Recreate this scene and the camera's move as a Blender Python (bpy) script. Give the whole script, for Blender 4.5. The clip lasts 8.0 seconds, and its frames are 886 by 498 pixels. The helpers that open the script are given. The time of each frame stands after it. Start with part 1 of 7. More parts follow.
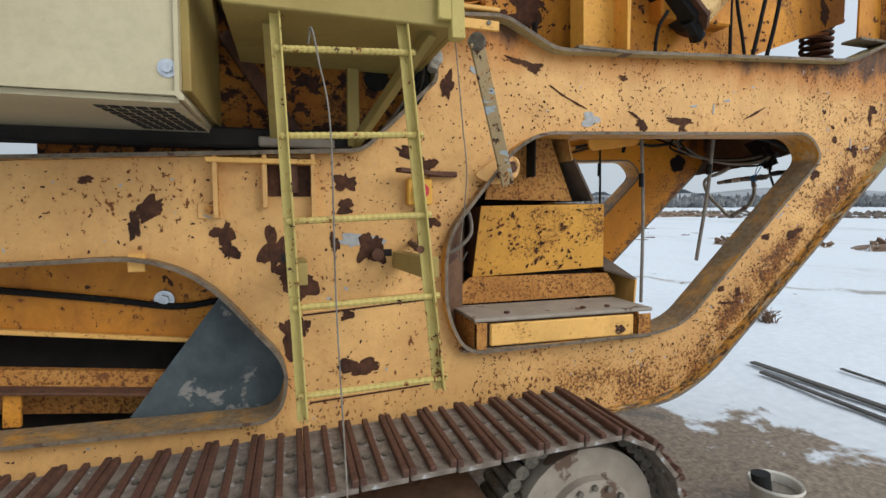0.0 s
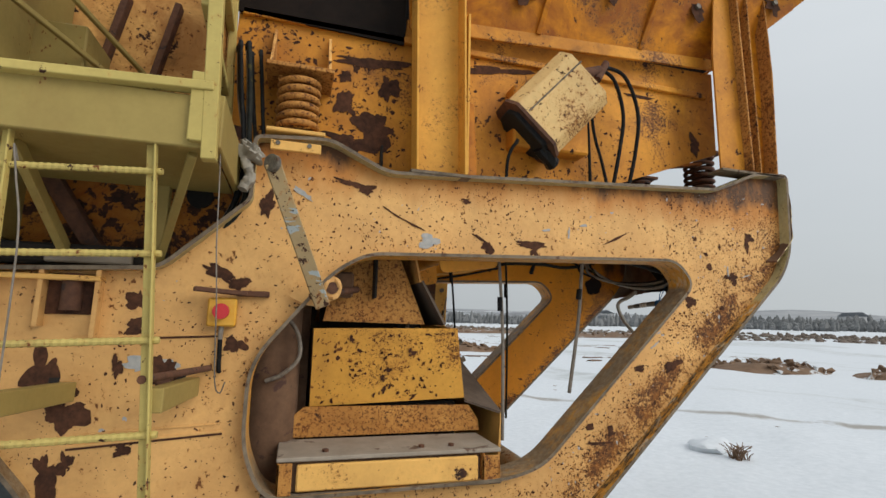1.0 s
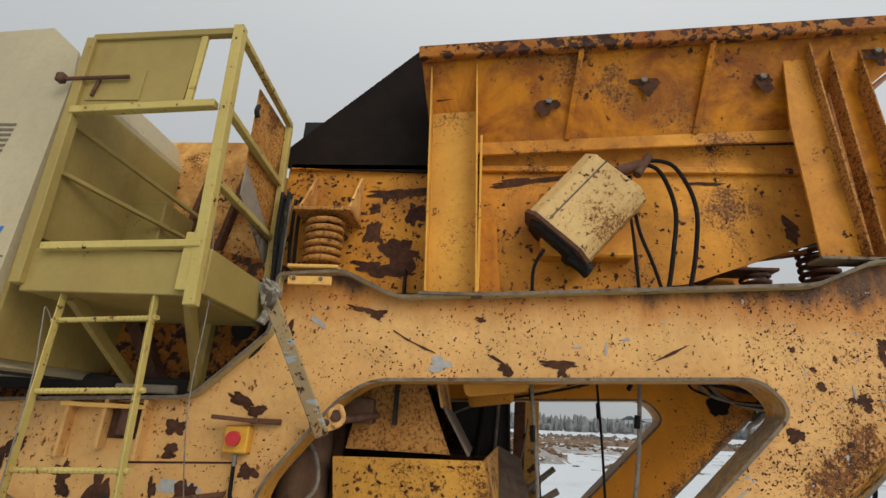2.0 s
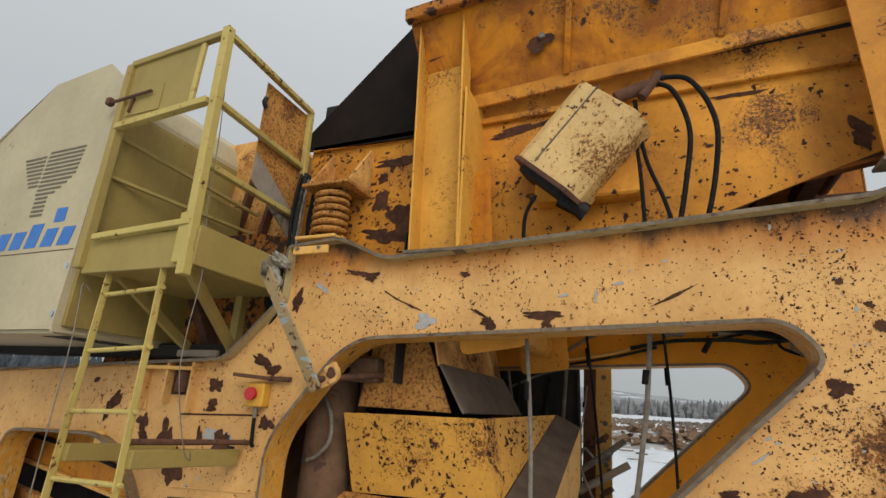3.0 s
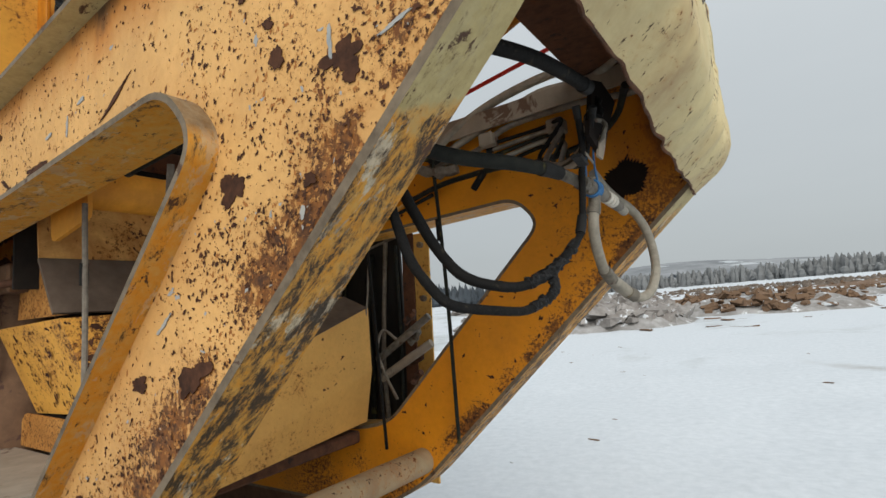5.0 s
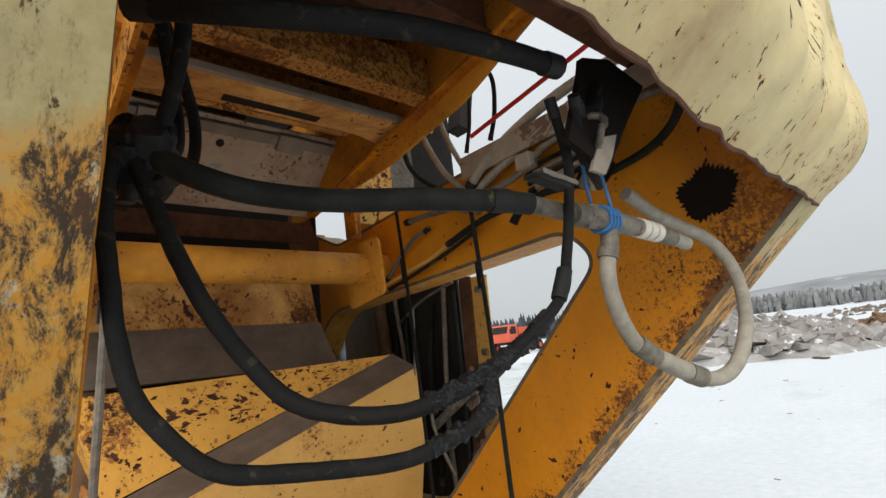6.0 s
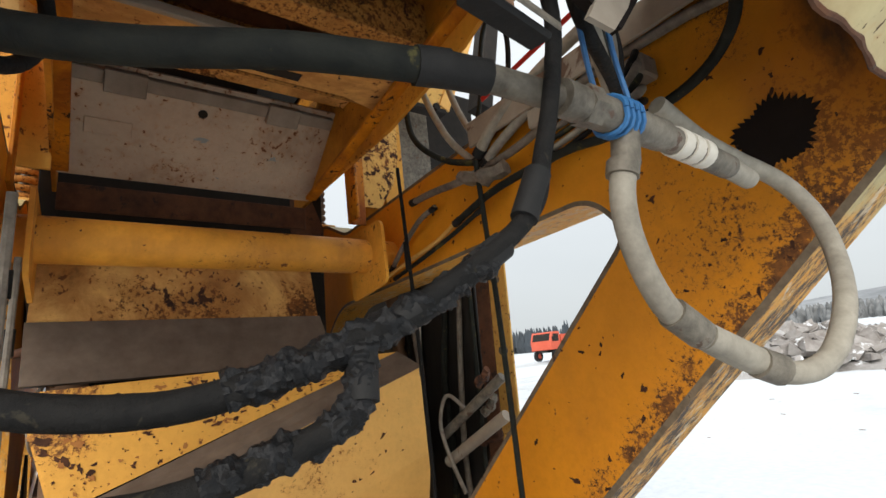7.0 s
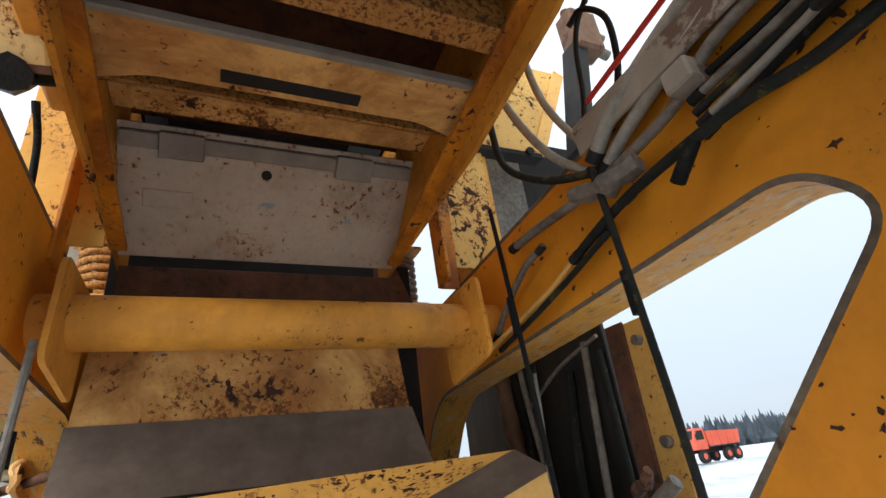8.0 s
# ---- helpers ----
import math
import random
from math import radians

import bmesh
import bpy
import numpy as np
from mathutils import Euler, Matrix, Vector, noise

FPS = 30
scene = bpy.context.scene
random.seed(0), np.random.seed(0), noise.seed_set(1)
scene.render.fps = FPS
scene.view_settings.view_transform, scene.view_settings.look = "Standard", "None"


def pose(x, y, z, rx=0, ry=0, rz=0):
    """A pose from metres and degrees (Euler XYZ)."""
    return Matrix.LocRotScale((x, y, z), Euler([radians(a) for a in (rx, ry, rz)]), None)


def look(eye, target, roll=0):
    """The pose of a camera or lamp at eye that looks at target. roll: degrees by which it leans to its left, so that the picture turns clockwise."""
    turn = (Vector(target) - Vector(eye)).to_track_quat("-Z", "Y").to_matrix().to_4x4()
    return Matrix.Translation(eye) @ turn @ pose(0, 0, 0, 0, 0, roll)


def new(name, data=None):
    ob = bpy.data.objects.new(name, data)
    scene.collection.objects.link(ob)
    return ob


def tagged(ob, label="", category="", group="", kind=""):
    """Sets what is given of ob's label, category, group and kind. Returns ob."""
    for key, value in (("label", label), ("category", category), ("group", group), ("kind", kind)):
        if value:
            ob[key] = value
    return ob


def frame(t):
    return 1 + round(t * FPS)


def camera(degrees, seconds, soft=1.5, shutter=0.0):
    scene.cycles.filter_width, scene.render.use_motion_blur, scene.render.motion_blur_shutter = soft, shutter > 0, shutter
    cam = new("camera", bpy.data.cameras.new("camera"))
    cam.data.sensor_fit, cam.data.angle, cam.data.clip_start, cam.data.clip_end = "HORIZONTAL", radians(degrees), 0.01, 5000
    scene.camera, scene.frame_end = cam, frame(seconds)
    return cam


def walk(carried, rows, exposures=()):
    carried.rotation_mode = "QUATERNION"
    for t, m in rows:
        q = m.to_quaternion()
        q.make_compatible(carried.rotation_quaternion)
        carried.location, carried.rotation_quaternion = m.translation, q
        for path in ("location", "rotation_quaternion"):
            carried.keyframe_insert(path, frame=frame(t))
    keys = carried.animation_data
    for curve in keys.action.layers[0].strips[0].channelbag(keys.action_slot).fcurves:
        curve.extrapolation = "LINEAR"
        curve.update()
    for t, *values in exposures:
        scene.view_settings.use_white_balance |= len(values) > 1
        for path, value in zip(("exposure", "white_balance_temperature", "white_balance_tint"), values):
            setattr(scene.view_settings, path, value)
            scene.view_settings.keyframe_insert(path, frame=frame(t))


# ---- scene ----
cam = camera(83.2, 8.0)
PATH = [
    (0, (-0.687, -2.151, 1.686), (-0.102, -0.245, 1.534), -0.0),
    (0.5, (-0.265, -2.294, 1.703), (0.413, -0.413, 1.651), 1.7),
    (1, (0.128, -2.251, 1.737), (0.688, -0.356, 2.04), 1.4),
    (1.5, (0.554, -2.324, 1.844), (0.725, -0.412, 2.406), 0.9),
    (1.7, (0.706, -2.347, 1.878), (0.737, -0.458, 2.535), 1.4),
    (2.8, (1.489, -2.079, 1.76), (0.845, -0.302, 2.412), 4.6),
    (3, (1.681, -2.042, 1.765), (0.917, -0.295, 2.367), 3.5),
    (3.5, (2.05, -1.682, 1.685), (1.155, 0.056, 2.109), 3.0),
    (4, (2.424, -1.235, 1.638), (1.57, 0.551, 1.92), 1.0),
    (4.5, (2.895, -0.837, 1.641), (1.989, 0.926, 1.91), -2.3),
    (4.7, (2.984, -0.707, 1.642), (2.001, 1.017, 1.895), -3.2),
    (5.8, (3.065, -0.106, 1.717), (1.677, 1.291, 2.062), -7.0),
    (6, (3.082, -0.003, 1.741), (1.624, 1.305, 2.144), -6.3),
    (6.5, (3.025, 0.173, 1.76), (1.467, 1.34, 2.218), -4.7),
    (7, (2.928, 0.295, 1.69), (1.374, 1.472, 2.136), -5.6),
    (7.5, (2.731, 0.456, 1.6), (1.156, 1.565, 2.138), -7.2),
    (8, (2.518, 0.55, 1.673), (0.896, 1.341, 2.535), -7.7),
]
walk(cam, [(t, look(eye, target, roll)) for t, eye, target, roll in PATH], exposures=[(0, 0.16, 5950, 9), (1, 0.00, 6400, 10), (1.7, -0.15, 6600, 10), (3, -0.07, 6500, 10), (4, 0.03, 6250, 8), (4.7, 0.08, 6350, 8), (5.8, 0.34, 6450, 10), (6, 0.46, 6500, 10), (6.5, 0.70, 6450, 10), (7.5, 0.74, 6500, 10), (8, 0.88, 5850, 9)])

# ---- world and light ----
SUN_AZ, SUN_EL = radians(-50), radians(32)
world = bpy.data.worlds.new("overcast")
scene.world = world
world.use_nodes = True
wn, wl = world.node_tree.nodes, world.node_tree.links
wn.clear()
w_out = wn.new("ShaderNodeOutputWorld")
w_bg = wn.new("ShaderNodeBackground")
w_sky = wn.new("ShaderNodeTexSky")
w_sky.sky_type, w_sky.sun_disc = "NISHITA", False
w_sky.sun_elevation, w_sky.sun_rotation = SUN_EL, radians(90) - SUN_AZ
w_sky.air_density, w_sky.dust_density, w_sky.ozone_density = 1.0, 6.0, 1.0
w_dim = wn.new("ShaderNodeMixRGB")
w_dim.blend_type, w_dim.inputs[0].default_value = "MULTIPLY", 1.0
w_dim.inputs[2].default_value = (0.09, 0.09, 0.09, 1)
w_mix = wn.new("ShaderNodeMixRGB")
w_mix.inputs[0].default_value = 0.88
w_geo = wn.new("ShaderNodeTexCoord")
w_sep = wn.new("ShaderNodeSeparateXYZ")
w_ramp = wn.new("ShaderNodeValToRGB")
for e, (p, c) in zip((w_ramp.color_ramp.elements[0], w_ramp.color_ramp.elements[1]), ((0.0, (0.57, 0.605, 0.615, 1)), (1.0, (1.12, 1.15, 1.16, 1)))):
    e.position, e.color = p, c
e = w_ramp.color_ramp.elements.new(0.32)
e.color = (0.67, 0.705, 0.72, 1)
e = w_ramp.color_ramp.elements.new(0.62)
e.color = (0.80, 0.835, 0.85, 1)
w_noise = wn.new("ShaderNodeTexNoise")
w_noise.inputs["Scale"].default_value, w_noise.inputs["Detail"].default_value = 2.2, 4
w_map = wn.new("ShaderNodeMapping")
w_map.inputs["Scale"].default_value = (1, 1, 4)
w_cl = wn.new("ShaderNodeMixRGB")
w_cl.blend_type, w_cl.inputs[0].default_value = "OVERLAY", 0.10
wl.new(w_geo.outputs["Generated"], w_sep.inputs[0])
wl.new(w_geo.outputs["Generated"], w_map.inputs[0])
wl.new(w_map.outputs[0], w_noise.inputs["Vector"])
wl.new(w_sep.outputs[2], w_ramp.inputs[0])
wl.new(w_ramp.outputs[0], w_cl.inputs[1])
wl.new(w_noise.outputs[0], w_cl.inputs[2])
wl.new(w_sky.outputs[0], w_dim.inputs[1])
wl.new(w_dim.outputs[0], w_mix.inputs[1])
wl.new(w_cl.outputs[0], w_mix.inputs[2])
# the cloud is a little brighter on the sun's side
w_dot = wn.new("ShaderNodeVectorMath")
w_dot.operation, w_dot.inputs[1].default_value = "DOT_PRODUCT", (math.cos(SUN_AZ), math.sin(SUN_AZ), 0)
w_side = wn.new("ShaderNodeMath")
w_side.operation, w_side.inputs[1].default_value, w_side.inputs[2].default_value = "MULTIPLY_ADD", 0.20, 1.00
w_even = wn.new("ShaderNodeMixRGB")
w_even.blend_type, w_even.inputs[0].default_value = "MULTIPLY", 1.0
wl.new(w_geo.outputs["Generated"], w_dot.inputs[0])
wl.new(w_dot.outputs["Value"], w_side.inputs[0])
wl.new(w_mix.outputs[0], w_even.inputs[1])
wl.new(w_side.outputs[0], w_even.inputs[2])
wl.new(w_even.outputs[0], w_bg.inputs[0])
w_bg.inputs[1].default_value = 1.0
wl.new(w_bg.outputs[0], w_out.inputs[0])
sun = new("sun", bpy.data.lights.new("sun", "SUN"))
sun.data.energy, sun.data.angle, sun.data.color = 1.5, radians(40), (1.0, 0.96, 0.90)
sun.matrix_world = look((10 * math.cos(SUN_AZ) * math.cos(SUN_EL), 10 * math.sin(SUN_AZ) * math.cos(SUN_EL), 10 * math.sin(SUN_EL)), (0, 0, 0))


# ---- materials ----
def material(name):
    m = bpy.data.materials.new(name)
    m.use_nodes = True
    nt = m.node_tree
    b = nt.nodes["Principled BSDF"]
    co = nt.nodes.new("ShaderNodeTexCoord").outputs["Object"]
    return m, nt, b, co


def tex_noise(nt, co, scale, detail=4, rough=0.55, stretch=None, distort=0.0, offset=0.0):
    if stretch or offset:
        mp = nt.nodes.new("ShaderNodeMapping")
        mp.inputs["Scale"].default_value = stretch or (1, 1, 1)
        mp.inputs["Location"].default_value = (offset, offset * 0.7, offset * 1.3)
        nt.links.new(co, mp.inputs[0])
        co = mp.outputs[0]
    n = nt.nodes.new("ShaderNodeTexNoise")
    n.inputs["Scale"].default_value, n.inputs["Detail"].default_value, n.inputs["Roughness"].default_value = scale, detail, rough
    n.inputs["Distortion"].default_value = distort
    nt.links.new(co, n.inputs["Vector"])
    return n.outputs[0]


def step(nt, value, lo, hi):
    r = nt.nodes.new("ShaderNodeMapRange")
    r.inputs[1].default_value, r.inputs[2].default_value = lo, hi
    nt.links.new(value, r.inputs[0])
    return r.outputs[0]


def calc(nt, op, a, b):
    n = nt.nodes.new("ShaderNodeMath")
    n.operation, n.use_clamp = op, op in ("ADD", "MULTIPLY")
    for i, v in enumerate((a, b)):
        if isinstance(v, (int, float)):
            n.inputs[i].default_value = v
        else:
            nt.links.new(v, n.inputs[i])
    return n.outputs[0]


def blend(nt, fac, a, b):
    n = nt.nodes.new("ShaderNodeMixRGB")
    if isinstance(fac, (int, float)):
        n.inputs[0].default_value = fac
    else:
        nt.links.new(fac, n.inputs[0])
    for i, v in ((1, a), (2, b)):
        if isinstance(v, tuple):
            n.inputs[i].default_value = (*v, 1)
        else:
            nt.links.new(v, n.inputs[i])
    return n.outputs[0]


def bump(nt, b, height, strength, dist=0.004):
    n = nt.nodes.new("ShaderNodeBump")
    n.inputs["Strength"].default_value, n.inputs["Distance"].default_value = strength, dist
    nt.links.new(height, n.inputs["Height"])
    nt.links.new(n.outputs[0], b.inputs["Normal"])


RUST, RUST_RED, UNDER = (0.034, 0.018, 0.013), (0.21, 0.075, 0.025), (0.30, 0.33, 0.32)


def paint(name, base, chips=0.5, specks=0.5, stain=0.4, under=0.2, seed=0.0, rough=0.48, grime=(0.20, 0.12, 0.05), scale=1.0, mottle=0.0, field=None, stretch=None, top=None, haze=0.0, topx=None):
    """Old enamel on steel: colour drift, run-down stains, chips to rust or primer, small specks."""
    m, nt, b, co = material(name)
    big = tex_noise(nt, co, 1.7, 3, offset=seed)
    fine = tex_noise(nt, co, 34, 8, 0.72, offset=seed + 3)
    col = blend(nt, step(nt, big, 0.3, 0.7), tuple(c * 0.86 for c in base), tuple(min(1, c * 1.10) for c in base))
    col = blend(nt, calc(nt, "MULTIPLY", step(nt, fine, 0.42, 0.66), 0.30), col, tuple(c * 0.7 for c in base))
    run = tex_noise(nt, co, 5.0, 5, 0.6, stretch=(1, 1, 0.22), offset=seed + 7)
    cloud = tex_noise(nt, co, 2.6, 5, 0.65, offset=seed + 11)
    st = calc(nt, "MULTIPLY", step(nt, run, 0.47, 0.75), step(nt, cloud, 0.40, 0.68))
    col = blend(nt, calc(nt, "MULTIPLY", st, stain), col, blend(nt, 0.5, grime, RUST_RED))
    if haze:
        burn = tex_noise(nt, co, 3.2, 6, 0.7, distort=0.5, offset=seed + 71)
        col = blend(nt, calc(nt, "MULTIPLY", step(nt, burn, 0.40, 0.58), haze), col, (0.235, 0.062, 0.008))
        col = blend(nt, calc(nt, "MULTIPLY", step(nt, burn, 0.60, 0.70), haze), col, (0.050, 0.024, 0.012))
    where = step(nt, cloud, 0.44, 0.66)
    c1 = tex_noise(nt, co, 7.5 * scale, 7, 0.66, distort=0.25, offset=seed + 17, stretch=stretch)
    edge = 0.745 - 0.14 * chips
    chip = step(nt, calc(nt, "ADD", c1, calc(nt, "MULTIPLY", where, 0.07)), edge, edge + 0.012)
    c2 = tex_noise(nt, co, 42, 5, 0.6, distort=0.3, stretch=(1, 1, 0.8), offset=seed + 23)
    e2 = 0.80 - 0.15 * specks
    speck = step(nt, calc(nt, "ADD", c2, calc(nt, "MULTIPLY", where, 0.13)), e2, e2 + 0.02)
    c3 = tex_noise(nt, co, 11, 6, 0.6, distort=0.4, stretch=(0.6, 0.6, 1.3), offset=seed + 31)
    e3 = 0.80 - 0.14 * under
    bare = step(nt, c3, e3, e3 + 0.015)
    rusty = blend(nt, step(nt, fine, 0.42, 0.7), RUST, (0.095, 0.038, 0.020))
    # corroded fields: fine brown and orange pitting that thickens towards their middle
    if mottle or field:
        pit = tex_noise(nt, co, 64, 9, 0.80, offset=seed + 41)
        zone = step(nt, tex_noise(nt, co, 2.3, 4, 0.6, offset=seed + 43), 0.50, 0.68)
        zone = calc(nt, "MULTIPLY", zone, mottle)
        if field:
            zone = calc(nt, "MAXIMUM", zone, field(nt, co))
        amount = calc(nt, "ADD", pit, calc(nt, "MULTIPLY", zone, 0.24))
        tan = calc(nt, "MULTIPLY", calc(nt, "MULTIPLY", step(nt, amount, 0.50, 0.66), zone), 0.75)
        col = blend(nt, tan, col, (0.40, 0.165, 0.030))
        col = blend(nt, calc(nt, "MULTIPLY", step(nt, amount, 0.645, 0.675), step(nt, zone, 0.05, 0.25)), col, blend(nt, step(nt, fine, 0.4, 0.65), (0.06, 0.026, 0.012), (0.27, 0.10, 0.020)))
    # rust run down from the upper edge; topx limits the browning to the nose
    if top:
        sp = nt.nodes.new("ShaderNodeSeparateXYZ")
        nt.links.new(co, sp.inputs[0])
        drip = tex_noise(nt, co, 6.0, 6, 0.65, stretch=(1, 1, 0.35), offset=seed + 51)
        low = step(nt, sp.outputs[2], *top)
        if topx:
            low = calc(nt, "MULTIPLY", low, step(nt, sp.outputs[0], *topx))
        wet = calc(nt, "ADD", calc(nt, "MULTIPLY", low, 0.50), calc(nt, "MULTIPLY", drip, 0.5))
        col = blend(nt, calc(nt, "MULTIPLY", step(nt, wet, 0.40, 0.64), 0.75), col, (0.42, 0.135, 0.012))
        col = blend(nt, calc(nt, "MULTIPLY", step(nt, wet, 0.63, 0.74), 0.9), col, (0.055, 0.030, 0.018))
    halo = step(nt, calc(nt, "ADD", c2, calc(nt, "MULTIPLY", where, 0.13)), e2 - 0.10, e2)
    col = blend(nt, calc(nt, "MULTIPLY", halo, 0.30 * min(1, specks + 0.2)), col, (0.42, 0.17, 0.03))
    col = blend(nt, bare, col, UNDER)
    col = blend(nt, speck, col, (0.16, 0.062, 0.022))
    col = blend(nt, chip, col, rusty)
    nt.links.new(col, b.inputs["Base Color"])
    worn = calc(nt, "MAXIMUM", chip, calc(nt, "MAXIMUM", speck, bare))
    r = nt.nodes.new("ShaderNodeMapRange")
    r.inputs[3].default_value, r.inputs[4].default_value = rough, 0.88
    nt.links.new(calc(nt, "ADD", worn, calc(nt, "MULTIPLY", fine, 0.3)), r.inputs[0])
    nt.links.new(r.outputs[0], b.inputs["Roughness"])
    b.inputs["Specular IOR Level"].default_value = 0.22
    h = calc(nt, "SUBTRACT", calc(nt, "MULTIPLY", fine, 0.18), calc(nt, "MULTIPLY", worn, 0.5))
    bump(nt, b, h, 0.55, 0.003)
    return m


def plain(name, c1, c2, scale=20, rough=0.8, metal=0.0, relief=0.3, spots=None, stretch=None, spec=0.4):
    """A two-tone worn surface, with optional spots of a third colour."""
    m, nt, b, co = material(name)
    a = tex_noise(nt, co, scale, 6, 0.65, stretch=stretch)
    d = tex_noise(nt, co, scale * 0.17, 4, 0.6, offset=5.0)
    col = blend(nt, step(nt, calc(nt, "ADD", calc(nt, "MULTIPLY", a, 0.55), calc(nt, "MULTIPLY", d, 0.45)), 0.36, 0.64), c1, c2)
    if spots:
        s = tex_noise(nt, co, scale * 0.6, 6, 0.65, distort=0.4, offset=9.0)
        col = blend(nt, step(nt, s, 0.60, 0.64), col, spots)
    nt.links.new(col, b.inputs["Base Color"])
    b.inputs["Roughness"].default_value, b.inputs["Metallic"].default_value = rough, metal
    b.inputs["Specular IOR Level"].default_value = spec
    bump(nt, b, a, relief, 0.004)
    return m


YEL = (0.70, 0.400, 0.140)


def leg_field(nt, co, mid=0.085, wide=0.16, nose_amt=0.55):
    """Where the sloping leg is corroded: a ragged band along its middle and low edge."""
    sp = nt.nodes.new("ShaderNodeSeparateXYZ")
    nt.links.new(co, sp.inputs[0])
    x, z = sp.outputs[0], sp.outputs[2]
    off = nt.nodes.new("ShaderNodeMath")
    off.operation = "MULTIPLY_ADD"
    nt.links.new(x, off.inputs[0])
    off.inputs[1].default_value, off.inputs[2].default_value = -0.668, 0.668 * 1.40 - 0.744 * 0.785
    d = nt.nodes.new("ShaderNodeMath")
    d.operation = "MULTIPLY_ADD"
    nt.links.new(z, d.inputs[0])
    d.inputs[1].default_value = 0.744
    nt.links.new(off.outputs[0], d.inputs[2])
    wob = tex_noise(nt, co, 4.0, 5, 0.65, offset=61)
    far = nt.nodes.new("ShaderNodeMath")
    far.operation = "ABSOLUTE"
    nt.links.new(calc(nt, "SUBTRACT", d.outputs[0], mid), far.inputs[0])
    band = calc(nt, "SUBTRACT", 1.0, step(nt, far.outputs[0], 0.02, wide))
    band = calc(nt, "MULTIPLY", band, step(nt, x, 1.15, 1.6))
    nose = calc(nt, "MULTIPLY", step(nt, x, 2.1, 2.6), nose_amt)
    foot = calc(nt, "MULTIPLY", calc(nt, "SUBTRACT", 1.0, step(nt, z, 0.85, 1.05)), step(nt, x, 0.2, 0.7))
    m = calc(nt, "MAXIMUM", calc(nt, "MAXIMUM", band, nose), calc(nt, "MULTIPLY", foot, 0.7))
    return calc(nt, "MULTIPLY", m, step(nt, wob, 0.36, 0.54))


M_FRAME = paint("frame_paint", YEL, 0.04, 0.66, 0.42, 0.46, 0.0, field=leg_field, top=(2.20, 2.52), haze=0.14)
# frame paint turned deeper orange, painting in the shade between the two frames
M_INNER = paint("inner_paint_shaded", (0.74, 0.28, 0.012), 0.20, 0.22, 0.5, 0.0, 4.0, 0.48, (0.16, 0.08, 0.03), 2.2, field=lambda nt, co: leg_field(nt, co, 0.0, 0.10, 0.75), haze=0.10, top=(1.80, 2.25), topx=(2.40, 2.72))
M_EDGE = plain("worn_edge_steel", (0.10, 0.075, 0.050), (0.24, 0.185, 0.125), 30, 0.75, 0.25, 0.5, (0.09, 0.05, 0.03))


def flange_material(name, cream_nose=True):
    """Cream paint on the nose that gives way to yellow, peeled and smeared with black grease further down."""
    m, nt, b, co = material(name)
    sp = nt.nodes.new("ShaderNodeSeparateXYZ")
    nt.links.new(co, sp.inputs[0])
    z = sp.outputs[2]
    wide = tex_noise(nt, co, 5.0, 5, 0.65, offset=3)
    fine = tex_noise(nt, co, 38, 7, 0.72, offset=5)
    up = step(nt, calc(nt, "SUBTRACT", z, calc(nt, "MULTIPLY", wide, 0.5)), 1.635, 1.70)
    low = calc(nt, "SUBTRACT", 1.0, up)
    yellow = blend(nt, step(nt, fine, 0.4, 0.65), (0.60, 0.26, 0.025), (0.58, 0.33, 0.08))
    cream = blend(nt, step(nt, fine, 0.4, 0.7), (0.47, 0.385, 0.185), (0.37, 0.295, 0.13))
    col = blend(nt, up if cream_nose else 0.0, yellow, cream)
    gone = tex_noise(nt, co, 19, 9, 0.74, stretch=(0.5, 1.0, 0.5), distort=0.5, offset=11)
    col = blend(nt, calc(nt, "MULTIPLY", step(nt, gone, 0.55, 0.58), calc(nt, "ADD", 0.12, calc(nt, "MULTIPLY", low, 0.70)) if cream_nose else 0.40), col, blend(nt, step(nt, wide, 0.42, 0.58), (0.30, 0.30, 0.26), (0.60, 0.55, 0.42)))
    smear = tex_noise(nt, co, 24, 10, 0.84, stretch=(0.45, 1.2, 0.45), distort=0.25, offset=17)
    weight = calc(nt, "ADD", smear, calc(nt, "SUBTRACT", calc(nt, "MULTIPLY", low, 0.112), 0.060) if cream_nose else -0.035)
    col = blend(nt, calc(nt, "MULTIPLY", step(nt, weight, 0.50, 0.58), 0.7), col, (0.13, 0.085, 0.045))
    col = blend(nt, calc(nt, "MULTIPLY", step(nt, weight, 0.56, 0.60), 0.92), col, (0.034, 0.025, 0.018))
    rub = tex_noise(nt, co, 24, 8, 0.74, stretch=(0.5, 1.0, 0.5), distort=0.3, offset=23)
    col = blend(nt, step(nt, rub, 0.605, 0.635), col, (0.075, 0.038, 0.022))
    if not cream_nose:
        up_face = nt.nodes.new("ShaderNodeSeparateXYZ")
        nt.links.new(nt.nodes.new("ShaderNodeNewGeometry").outputs["Normal"], up_face.inputs[0])
        silt = calc(nt, "MULTIPLY", step(nt, up_face.outputs[2], 0.05, 0.45), step(nt, wide, 0.30, 0.52))
        col = blend(nt, calc(nt, "MULTIPLY", silt, 0.85), col, blend(nt, step(nt, fine, 0.35, 0.65), (0.105, 0.080, 0.052), (0.225, 0.185, 0.130)))
    nt.links.new(col, b.inputs["Base Color"])
    b.inputs["Roughness"].default_value, b.inputs["Specular IOR Level"].default_value = 0.62, 0.25
    bump(nt, b, calc(nt, "ADD", gone, calc(nt, "MULTIPLY", fine, 0.5)), 0.6, 0.003)
    return m


